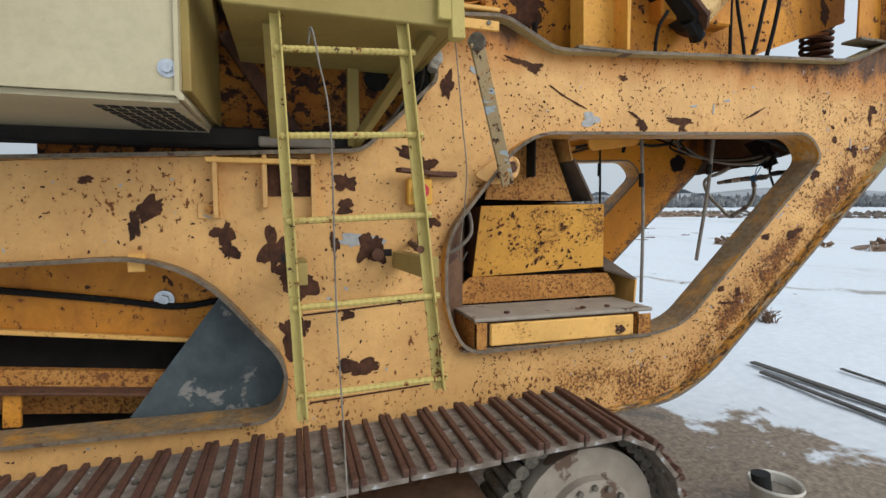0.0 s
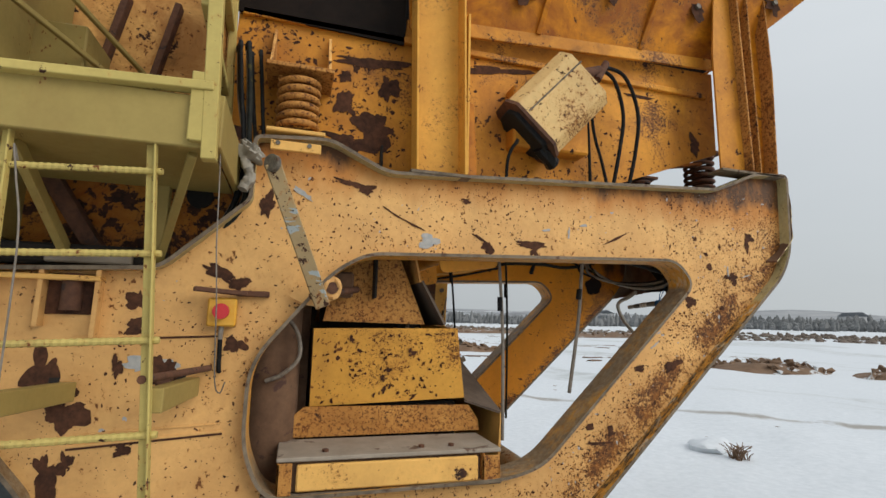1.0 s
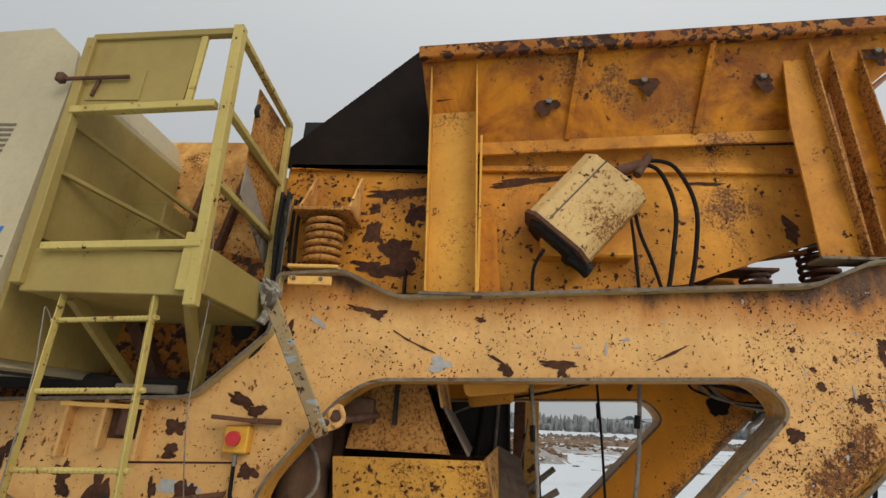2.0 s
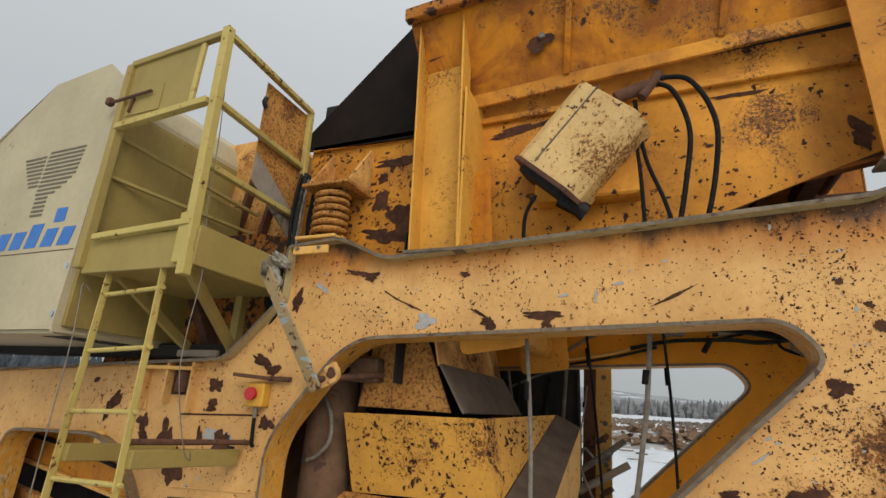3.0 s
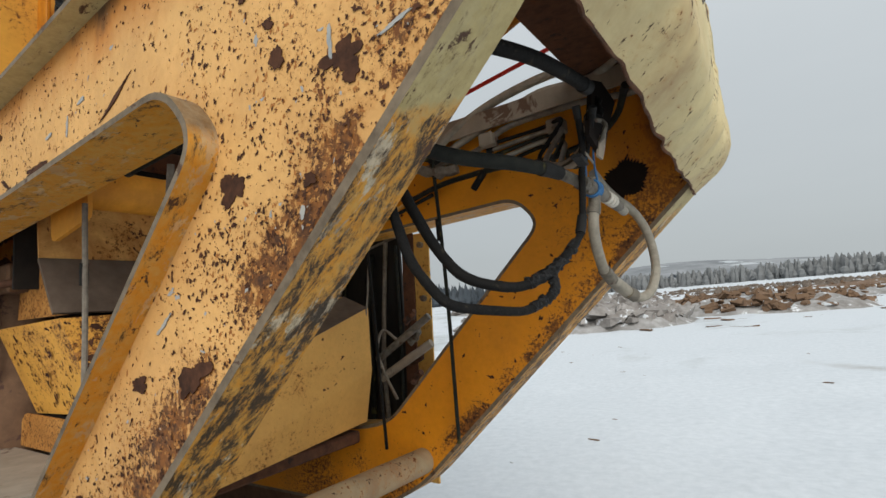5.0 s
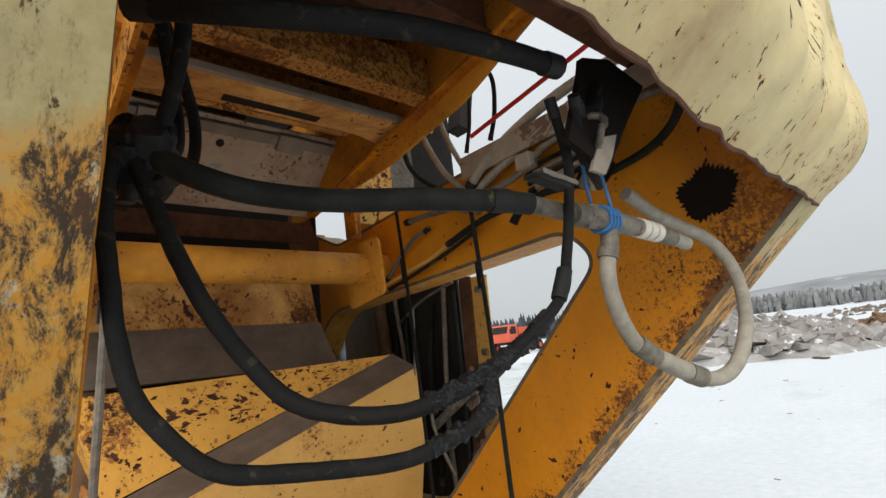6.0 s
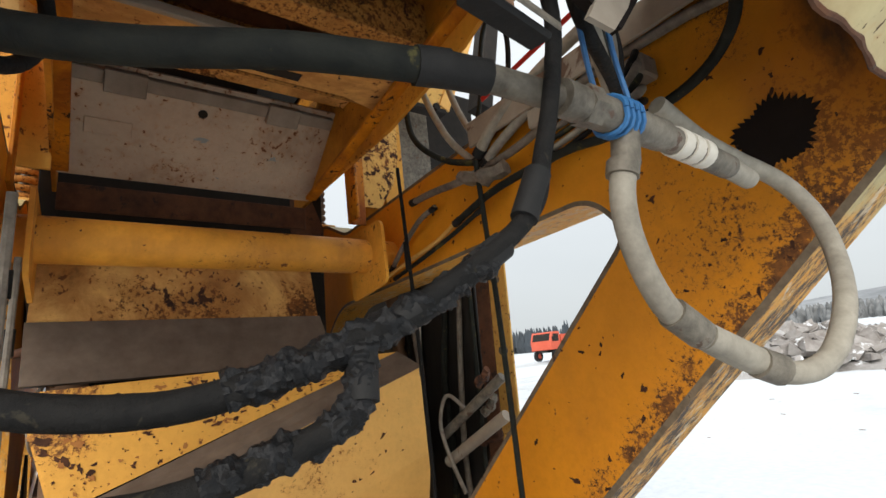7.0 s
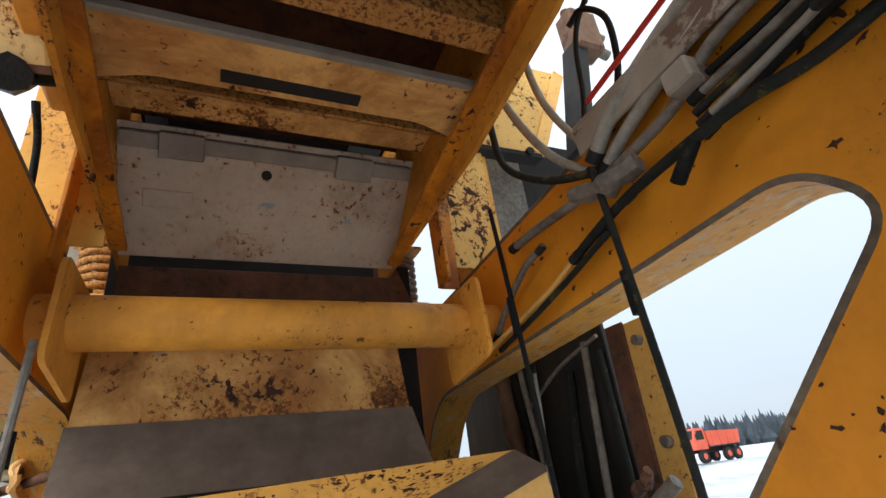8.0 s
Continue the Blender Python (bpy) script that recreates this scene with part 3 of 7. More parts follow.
def side_frame(name, y_web, y_back, y_rim, label, m_face, m_back):
    th = thing(name, (0.8, y_web, 0.66), label, "machine frame", "side frames")
    lo, hi = min(y_web, y_back), max(y_web, y_back)
    if y_rim < y_web:
        web = slab(OUTER, y_web, y_back, (HOLE_A, HOLE_B), 0, 0)
    else:
        web = slab(OUTER, lo, hi, (HOLE_A, HOLE_B), 0, 0)
    narrow(web, y_rim < y_web)
    for f in web.faces:
        f.material_index = 0 if abs(f.calc_center_median().y - y_web) < 0.02 else 1
    part("web", web, [m_face, m_back], th)
    a, b = min(y_rim, y_back), max(y_rim, y_back)
    part("outer_flange", narrow(rim(OUTER, a, b, 0.016, False, True, 1, 0), y_rim < y_web), [M_FLANGE, M_EDGE], th, "outer flange with bare scraped steel edges", True)
    part("opening_flange", rim(HOLE_A, a, b, 0.015, True, True, 1, 0), [M_OPEN, M_EDGE], th, "flange round the triangular opening, bare steel edge", True)
    part("rear_opening_flange", rim(HOLE_B, a, b, 0.015, True, True, 1, 0), [M_OPEN, M_EDGE], th, "flange round the long rear opening", True)
    return th


near_frame = side_frame("side_frame", 0.0, 0.10, -0.06, "chipped yellow steel side frame with triangular opening and rust spots", M_FRAME, M_INNER)
far_frame = side_frame("side_frame", W_IN + 0.10, W_IN, W_IN + 0.16, "orange-yellow steel side frame, inner face grimy with black oil stain", M_FRAME, M_INNER)

b = bar((1.68, W_IN - 0.065, 2.470), (2.86, W_IN - 0.065, 2.500), 0.012, 0.085, (0, 0, 1), 0.003)
box(1.68, 2.86, W_IN - 0.070, W_IN + 0.002, 2.512, 2.524, 0.002, b)
part("pipe_ledge", b, M_DUST, far_frame, "dust-grey ledge above the pipes")

# cross tube between the frames, with its end gussets
tube = thing("cross_tube", (0.97, 0.7, 2.07), "round yellow steel cross tube welded between the two frames", "cross tube")
part("tube", rod((0.965, 0.10, 2.192), (0.965, W_IN, 2.192), 0.077, 32), M_TUBE, tube, smooth=True)
for y in (0.17, 1.335):
    part("end_plate", slab(rounded([(0.835, 2.00), (1.15, 2.045), (1.125, 2.325), (0.80, 2.32)], 0.04), y, y + 0.014), M_TUBE, tube)

def quad(pts, t, bm=None):
    b = bmesh.new()
    P = [Vector(p) for p in pts]
    n = (P[1] - P[0]).cross(P[2] - P[0]).normalized() * t
    f0 = [b.verts.new(p) for p in P]
    f1 = [b.verts.new(p - n) for p in P]
    b.faces.new(f0)
    b.faces.new(f1[::-1])
    for i in range(len(P)):
        b.faces.new((f0[i - 1], f0[i], f1[i], f1[i - 1]))
    return merge(bm, b)


def hull_quad(pts, t):
    b = bmesh.new()
    P = [Vector(p) for p in pts]
    n = (P[1] - P[0]).cross(P[3] - P[0]).normalized() * t
    n = n if n.z > 0 else -n
    f0 = [b.verts.new(p) for p in P]
    f1 = [b.verts.new(p + n) for p in P]
    b.faces.new(f0)
    b.faces.new(f1[::-1])
    for i in range(len(P)):
        b.faces.new((f0[i - 1], f0[i], f1[i], f1[i - 1]))
    return b


# ---- feeder pan on its springs ----
feeder = thing("vibrating_feeder", (1.2, 0.7, 2.55), "rusty orange vibrating feeder pan with cross beams, on coil springs", "feeder")
SIDE = [(-0.22, 2.49), (1.50, 2.535), (1.95, 2.60), (2.66, 2.86), (2.66, 3.41), (0.62, 3.37), (0.61, 3.265), (-0.22, 3.25)]
for y, y2 in ((0.195, 0.210), (1.180, 1.195)):
    part("side_plate", slab(SIDE, y, y2), M_FEEDER, feeder)
    part("side_stiffener", box(-0.2, 2.58, y - 0.03 if y < 0.5 else y2, y if y < 0.5 else y2 + 0.03, 3.215, 3.25, 0.004), M_FEEDER, feeder)
    part("lower_edge_strip", bar((0.80, y + (0.03 if y < 0.5 else -0.02), 2.50), (2.55, y + (0.03 if y < 0.5 else -0.02), 2.79), 0.05, 0.02), M_HOPPER, feeder)
PAN = [Vector(p) for p in ((0.722, 0.212, 2.516), (0.722, 1.178, 2.516), (1.072, 1.178, 2.808), (1.072, 0.212, 2.808))]
part("rear_pan_plate", hull_quad(PAN, 0.014), M_PAN, feeder, "dusty grey sloping plate")
def on_pan(u, v, lift=0.0):
    n = (PAN[1] - PAN[0]).cross(PAN[3] - PAN[0]).normalized()
    n = n if n.z < 0 else -n
    return PAN[0].lerp(PAN[1], u).lerp(PAN[3].lerp(PAN[2], u), v) + n * lift


for u in (0.19, 0.765):
    part("hinge_lug", bar(on_pan(u, 0.80, 0.03), on_pan(u, 0.98, 0.03), 0.13, 0.034, (0.6, 0, -0.8)), M_DUST, feeder)
part("pan_rib", bar(on_pan(0.01, 0.90, 0.012), on_pan(0.99, 0.90, 0.012), 0.05, 0.034, (0.6, 0, -0.8)), M_DUST, feeder)
part("patch_plate", bar(on_pan(0.15, 0.40, 0.004), on_pan(0.15, 0.54, 0.004), 0.15, 0.006, (0.6, 0, -0.8)), M_PAN, feeder)
part("bolt_hole", rod(on_pan(0.462, 0.735, 0.001), on_pan(0.462, 0.735, 0.003), 0.018, 10), M_DARK, feeder)
# first cross beam: a dusty flange seen from below, slotted, with its web behind
b = slab([(1.455, 2.655), (1.625, 2.655), (1.625, 2.667), (1.455, 2.667)], 0.211, 1.179)
bmesh.ops.subdivide_edges(b, edges=[e for e in b.edges if abs(e.verts[0].co.y - e.verts[1].co.y) > 0.5], cuts=24)
for v in b.verts:
    if v.co.x < 1.5:
        v.co.x -= 0.045 * max(0.0, abs(v.co.y - 0.695) / 0.484 - 0.72) / 0.28
part("cross_beam", b, M_GRIMY, feeder, "dusty yellow slotted cross beam")
part("beam_lip", bar((1.625, 0.212, 2.668), (1.625, 1.178, 2.668), 0.018, 0.030), M_DUST, feeder, "pale scraped lip of the cross beam")
part("beam_web", box(1.36, 1.372, 0.211, 1.179, 2.70, 2.90, 0.003), M_RUSTY, feeder)
# nothing is cut here: a thin slat carries the slot's dark as colour
part("slot", box(1.478, 1.520, 0.505, 0.855, 2.6525, 2.6545, 0.0), M_DARK, feeder, "near-black slat painted as a slot in the cross beam")
part("back_angle", bar((1.20, 0.212, 2.80), (1.20, 1.178, 2.80), 0.10, 0.012), M_GRIMY, feeder)
for x, z0, z1, mat in ((1.78, 2.685, 2.86, M_RUSTY), (2.10, 2.78, 2.96, M_RUST), (2.44, 2.90, 3.05, M_RUST)):
    b = box(x, x + 0.012, 0.211, 1.179, z0, z1, 0.003)
    box(x - 0.05, x + 0.03, 0.211, 1.179, z0 - 0.012, z0, 0.003, b)
    part("cross_beam", b, mat, feeder)
    part("deck_bar", rod((x + 0.17, 0.211, z1 + 0.02), (x + 0.17, 1.179, z1 + 0.02), 0.035, 12), M_RUST, feeder, smooth=True)
part("deck", slab([(0.9, 2.98), (2.60, 3.10), (2.60, 3.13), (0.9, 3.01)], 0.211, 1.179), M_RUST, feeder)
part("cross_plate", box(0.686, 0.698, 0.215, 1.172, 2.380, 2.488, 0.003), M_RUST, feeder, "brown rusty cross plate")
for y, d in ((0.195, -1), (1.195, 1)):
    reach = 0.245 if d < 0 else 0.335
    b = box(-0.06, 0.24, min(y, y + d * reach), max(y, y + d * reach), 2.868, 2.888, 0.003)
    part("spring_seat", b, M_RUSTY, feeder)
    for x in (-0.045, 0.215):
        tri = slab([(x, 2.888), (x + 0.012, 2.888), (x + 0.012, 3.16), (x, 3.16)], min(y, y + d * 0.22), max(y, y + d * 0.22))
        for v in tri.verts:
            if abs(v.co.y - y) > 0.1 and v.co.z > 3.0:
                v.co.y = y + d * 0.03
        part("seat_gusset", tri, M_GRIMY, feeder)

def coil_spring(x, y, z0, z1, r, wire, turns, mat=None):
    th = thing("coil_spring", (x, y, z0), "rust-yellow coil spring between frame and feeder seat", "spring", "feeder springs")
    n = int(turns * 18)
    pts = [(x + r * math.cos(2 * math.pi * i / 18), y + r * math.sin(2 * math.pi * i / 18), z0 + wire + (z1 - z0 - 2 * wire) * i / n) for i in range(n + 1)]
    part("coil", sweep(pts, wire, 10, 0), mat or M_RUSTY, th, smooth=True)
    part("base_pad", box(x - r - 0.04, x + r + 0.04, y - r - 0.03, y + r + 0.03, z0 - 0.018, z0, 0.004), M_PALE, th)
    return th

for yy, mat in ((0.045, M_RUSTY), (1.435, M_DUSTB)):
    coil_spring(0.09, yy, 2.572, 2.868, 0.085, 0.0155, 6.5, mat)
for yy in (0.42, 1.05):
    coil_spring(2.735, yy, 2.57, 2.93, 0.085, 0.014, 8.0, M_RUST)
    part("front_seat", box(2.50, 2.85, yy - 0.10, yy + 0.10, 2.93, 2.95, 0.003), M_RUST, feeder)

part("gap_seal", box(-0.18, 2.64, 0.212, 0.222, 3.10, 3.56, 0.0), M_RUBBER, feeder, "black rubber seal below the hopper")
part("gap_seal", box(-0.18, 2.64, 1.168, 1.178, 3.10, 3.56, 0.0), M_RUBBER, feeder, "black rubber seal below the hopper")

# ---- hopper above the feeder ----
hopper = thing("feed_hopper", (1.9, 0.7, 3.25), "rust-streaked orange steel feed hopper with ribbed flaring sides", "hopper")


def flared_side(y_low, y_top, name):
    b = bmesh.new()
    q = [(0.62, y_low, 3.29), (2.60, y_low, 3.40), (3.30, y_top, 3.98), (0.545, y_top, 3.79)]
    s = 0.014 if y_low < 0.5 else -0.014
    f0 = [b.verts.new(p) for p in q]
    f1 = [b.verts.new((p[0], p[1] + s, p[2])) for p in q]
    b.faces.new(f0)
    b.faces.new(f1[::-1])
    for i in range(4):
        b.faces.new((f0[i - 1], f0[i], f1[i], f1[i - 1]))
    return part(name, b, M_HOPPER, hopper)


near_side = flared_side(0.130, -0.09, "hopper_side")
far_side = flared_side(1.260, 1.48, "hopper_side")
for s, y_top, y_low in ((-1, -0.09, 0.130), (1, 1.48, 1.260)):
    b = bar((0.540, y_top + s * 0.025, 3.775), (3.31, y_top + s * 0.025, 3.968), 0.05, 0.080, (0, 0, 1), 0.006)
    part("rim_beam", b, M_RIM, hopper, "rusty rolled rim along the top")
    part("foot_strip", bar((0.62, y_low + s * 0.012, 3.305), (2.58, y_low + s * 0.012, 3.425), 0.02, 0.080, (0, 0, 1), 0.003), M_FEEDER, hopper)
    for x in (1.355, 2.04):
        b = bar((x, y_low + s * 0.018, 3.30 + 0.061 * x), (x + 0.06, y_top + s * 0.018, 3.72 + 0.066 * x), 0.03, 0.035, (0, s, 0), 0.003)
        part("rib", b, M_HOPPER, near_side if s < 0 else far_side)
    for x, z in ((1.25, 3.565), (1.755, 3.675), (2.375, 3.70), (2.95, 3.83)):
        t = (z - 3.26 - 0.055 * x) / (0.495 + 0.012 * x)
        y = y_low + (y_top - y_low) * t
        b = rod((x, y + s * 0.002, z), (x, y + s * 0.022, z), 0.017, 10)
        part("bolt", b, M_STEEL, near_side if s < 0 else far_side, "bolt head on a burnt black spot")
        part("burn_mark", patch(x, z, 0.125, 0.135, y + s * 0.004 - 0.0008, int(x * 100)), M_CHIP, near_side if s < 0 else far_side, "black burnt paint round a bolt")
part("front_wall", bar((2.60, 0.695, 3.40), (3.30, 0.695, 3.96), 1.20, 0.014, (0, 0, 1), 0.003), M_HOPPER, hopper)
part("back_wall", slab([(0.60, 3.20), (0.60, 4.09), (0.53, 4.08), (-0.235, 3.35), (-0.235, 3.225)], 0.165, 0.177), M_BLACKP, hopper, "black sloping rear plate")
part("back_wall", slab([(0.60, 3.20), (0.60, 4.09), (0.53, 4.08), (-0.235, 3.35), (-0.235, 3.225)], 1.213, 1.225), M_BLACKP, hopper, "black sloping rear plate")
part("back_slope", bar((-0.235, 0.695, 3.335), (0.545, 0.695, 4.075), 1.03, 0.012, (0, 0, 1), 0.002), M_BLACKP, hopper)


def channel_post(y_face, s):
    """Upright channel, open to the outside, from the frame's top to the hopper's rim."""
    th = thing("hopper_post", (0.78, y_face, 2.47), "pale yellow upright channel post between frame and hopper rim", "post", "hopper posts")
    d = -s * 0.115
    b = slab([(0.643, 2.455), (0.878, 2.455), (0.852, 3.765), (0.607, 3.75)], min(y_face + d, y_face + d * 0.9), max(y_face + d, y_face + d * 0.9))
    part("channel_web", b, M_POST, th)
    for xa, xb in ((0.641, 0.605), (0.880, 0.854)):
        b = bar((xa, y_face + d / 2, 2.455), (xb, y_face + d / 2, 3.755), 0.010, abs(d), (0, 1, 0), 0.002)
        part("channel_flange", b, [M_POST], th)
    lo, hi = (y_face, y_face + 0.27) if s < 0 else (y_face - 0.27, y_face + 0.12)
    if s < 0:
        part("inner_plate", box(0.882, 0.894, lo + 0.003, hi - 0.003, 2.458, 3.30, 0.002), M_POST, th, "yellow plate with worn patches")
    else:
        b = quad([(0.894, 1.372, 2.458), (0.894, 1.480, 2.458), (0.894, 1.565, 2.60), (0.894, 1.600, 2.74), (0.894, 1.605, 3.06), (0.894, 1.372, 3.06)], 0.012)
        part("inner_plate", b, M_PEEL, th, "yellow plate worn down to grey primer")
        b = quad([(0.890, 1.36, 3.085), (0.890, 1.935, 3.110), (0.890, 2.21, 3.72), (0.890, 1.36, 3.70)], 0.012)
        part("upper_plate", b, M_PEEL, th, "flaking yellow plate below the hopper rim")
        part("upper_flange", bar((0.895, 1.94, 3.11), (0.895, 2.215, 3.72), 0.07, 0.012, (1, 0, 0), 0.002), M_PALE, th)
        part("ledge_bar", box(0.86, 0.93, 1.53, 1.93, 3.055, 3.085, 0.004), M_DARK, th, "black grease-covered ledge bar")
        part("ledge_bolt", rod((0.93, 1.85, 3.075), (0.95, 1.85, 3.075), 0.022, 8), M_DARK, th)
        part("rear_panel", box(0.60, 0.612, 1.66, 2.02, 2.40, 3.42, 0.003), M_STEEL, th, "grey inner panel of the post")
        # flat sheet whose near-black colour stands for the shade behind the post
        part("rear_shade_sheet", box(0.58, 0.592, 1.98, 2.42, 2.40, 3.45, 0.003), M_DARK, th)
    yb = 0.105 if s < 0 else 1.300
    part("brace", bar((0.955, yb, 2.36), (0.925, yb, 2.90), 0.10, 0.014, (0, 1, 0), 0.003), M_HOPPER, th, "orange brace plate beside the feeder")
    if s > 0:
        part("brace_web", box(0.896, 0.908, 1.306, 1.388, 2.36, 2.95, 0.003), M_HOPPER, th)
    part("foot_plate", box(0.61, 0.91, min(y_face - 0.0, y_face + d), max(y_face, y_face + d), 2.438, 2.455, 0.003), M_EDGE, th)
    part("top_gusset", slab([(0.635, 3.56), (0.76, 3.58), (0.76, 3.70), (0.635, 3.70)], y_face + d * 0.72, y_face + d * 0.64), M_CHIP, th, "rust-blackened gusset")


channel_post(-0.065, -1)
channel_post(W_IN + 0.165, 1)


def nose_bracket(y, s):
    th = thing("nose_bracket", (2.7, y, 2.6), "tapered rusty orange bracket from frame nose to hopper rim", "bracket", "nose brackets")
    part("face_plate", slab([(2.46, 2.672), (2.64, 2.672), (2.60, 3.86), (2.49, 3.86), (2.45, 3.40)], y, y + 0.012), M_FEEDER, th)
    part("stiffener", bar((2.642, y, 2.672), (2.598, y, 3.86), 0.012, 0.11, (0, 1, 0), 0.002), M_RUSTY, th)
    part("side_plate", slab([(2.640, 2.672), (2.875, 2.672), (2.875, 2.95), (2.895, 3.33), (2.925, 3.45), (2.87, 3.60), (2.89, 3.88), (2.61, 3.86)], y - s * 0.07, y - s * 0.07 + 0.012), M_HOPPER, th)
    part("edge_flange", bar((2.868, y - s * 0.03, 2.672), (2.890, y - s * 0.03, 3.33), 0.010, 0.09, (0, 1, 0), 0.002), M_RUSTY, th)
    part("edge_flange", bar((2.890, y - s * 0.03, 3.33), (2.868, y - s * 0.03, 3.86), 0.010, 0.09, (0, 1, 0), 0.002), M_RUSTY, th)
    part("rib", bar((2.74, y - s * 0.02, 2.672), (2.72, y - s * 0.02, 3.86), 0.010, 0.08, (0, 1, 0), 0.002), M_RUSTY, th)
    part("base_plate", box(2.44, 2.90, min(y - 0.03, y + 0.06), max(y - 0.03, y + 0.08), 2.660, 2.674, 0.002), M_EDGE, th)


nose_bracket(-0.03, -1)
nose_bracket(W_IN + 0.0, 1)

# ---- sheet across the nose ----
def nose_sheet():
    th = thing("nose_guard", (2.85, 0.7, 2.03), "dented cream-painted sheet across the frame noses with torn rusty edge", "guard sheet")
    low = ((-0.06, 2.15), (0.10, 2.16), (0.43, 2.14), (0.60, 2.115), (0.79, 2.07), (1.02, 2.04), (1.25, 2.02), (1.45, 2.01), (1.70, 2.0))
    bm = bmesh.new()
    ny, n = 90, 26
    grid = []
    for j in range(ny + 1):
        y = -0.06 + (W_IN + 0.145) * j / ny
        u = j / ny
        k = max(i for i in range(len(low) - 1) if low[i][0] <= y + 1e-6)
        f = (y - low[k][0]) / (low[k + 1][0] - low[k][0])
        zl = low[k][1] + (low[k + 1][1] - low[k][1]) * f + 0.010 * noise.noise(Vector((y * 7, 0, 3.1))) + 0.004 * noise.noise(Vector((y * 31, 0, 1)))
        row = []
        for i in range(n + 1):
            z = zl + (2.66 - zl) * (i / n) ** 1.25
            x = 2.80 + 0.135 * math.sin(min(1.0, (z - zl) / 0.16) * math.pi / 2) + 0.012 * math.sin(u * math.pi)
            bend = noise.noise(Vector((y * 4 + z * 2, z * 3, 2.0))) * 0.016
            crease = abs(noise.noise(Vector((y * 7 - z * 5, z * 2.2, 7.0)))) * 0.030
            x += bend - crease + 0.004 * noise.noise(Vector((y * 30, z * 12, 4.0)))
            row.append(bm.verts.new((x, y, z)))
        grid.append(row)
    for a, c in zip(grid, grid[1:]):
        for i in range(len(a) - 1):
            bm.faces.new((a[i], a[i + 1], c[i + 1], c[i]))
    bmesh.ops.recalc_face_normals(bm, faces=bm.faces)
    edge = [row[0].co.copy() for row in grid]
    bmesh.ops.solidify(bm, geom=bm.faces[:], thickness=0.005)
    bmesh.ops.recalc_face_normals(bm, faces=bm.faces)
    # faces turned inward take the darker brown material
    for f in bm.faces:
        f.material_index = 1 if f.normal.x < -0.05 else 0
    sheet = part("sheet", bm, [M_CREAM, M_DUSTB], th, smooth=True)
    part("torn_edge", sweep(edge, 0.0045, 6, 0, True, 0.5), M_RUST, sheet, "rusty torn lower edge")
    # unseen plate, added to keep light from above out of the nose
    part("nose_light_cap", box(2.44, 2.905, 0.102, W_IN - 0.002, 2.544, 2.558, 0.002), M_RUST, th, "unseen rusty plate added over the nose to block light")
    return th


nose_guard = nose_sheet()

# ---- transfer chute and cross conveyor under the feeder ----
chute = thing("transfer_chute", (0.6, 0.7, 1.72), "grey-yellow chute with rust-speckled cheeks and dusty rubber skirt", "chute")
part("cheek", slab([(0.27, 1.745), (0.775, 1.74), (0.54, 2.30), (0.38, 2.30)], 0.235, 0.247), M_RUSTY, chute, "rust-speckled cheek plate")
part("cheek", slab([(0.27, 1.745), (0.80, 1.72), (0.60, 2.30), (0.38, 2.30)], 1.185, 1.197), M_RUSTY, chute, "rust-speckled cheek plate")


part("front_plate", quad([(0.735, 0.165, 1.950), (0.735, 1.200, 1.950), (0.655, 1.185, 2.30), (0.655, 0.175, 2.30)], 0.01), M_SCOUR, chute, "yellow plate scoured brown by stones")
part("rubber_skirt", quad([(0.869, 0.168, 1.744), (0.869, 1.219, 1.744), (0.744, 1.204, 1.958), (0.744, 0.160, 1.958)], 0.012), M_RUBG, chute, "dusty black rubber skirt")
part("motor_box", box(0.24, 0.40, 0.16, 0.30, 1.86, 1.98, 0.01), M_DUSTB, chute)
# block in the recess colour, painting the chute's inside dark
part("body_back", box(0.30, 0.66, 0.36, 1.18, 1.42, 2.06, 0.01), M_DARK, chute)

# added backing: hides the sky behind the chute and paints its shade
part("chute_shade_back", box(0.50, 0.512, 0.15, 1.335, 1.86, 2.63, 0.003), M_DARK, chute, "near-black backing added behind the chute for its shade")
part("corner_gusset", quad([(0.53, 1.16, 2.30), (0.53, 1.33, 2.30), (0.53, 1.335, 2.44), (0.53, 1.27, 2.60), (0.53, 1.16, 2.66)], 0.012), M_RUST, chute, "brown corner gusset")
box_hopper = thing("receiving_box", (0.6, 0.25, 1.33), "yellow speckled receiving box above the cross conveyor", "chute box")
part("front_panel", quad([(0.235, 0.320, 1.335), (1.006, 0.272, 1.372), (0.928, 0.168, 1.722), (0.228, 0.178, 1.708)], 0.01), M_CHUTE, box_hopper)
part("side_panel", quad([(1.008, 0.275, 1.372), (1.045, 1.417, 1.758), (0.930, 0.170, 1.722)], 0.01), M_CHUTE, box_hopper, "rust-blotched side panel")
part("left_panel", quad([(0.236, 0.33, 1.335), (0.229, 0.19, 1.708), (0.229, 1.2, 1.708), (0.236, 1.2, 1.5)], 0.01), M_RUST, box_hopper)

conv = thing("cross_conveyor", (0.6, 0.7, 1.0), "yellow cross conveyor with dusty belt strip and rusted cover plate", "conveyor")
part("skirt_strip", quad([(1.01, 0.262, 1.362), (1.205, 0.235, 1.300), (1.195, 1.442, 1.690), (1.048, 1.420, 1.760)], 0.012), M_RUBG, conv, "dusty rubber strip along the belt edge")
part("side_board", quad([(1.205, 0.232, 1.295), (1.19, 0.235, 1.02), (1.14, 1.45, 1.10), (1.185, 1.46, 1.36), (1.197, 1.445, 1.688)], 0.012), M_PALE, conv)
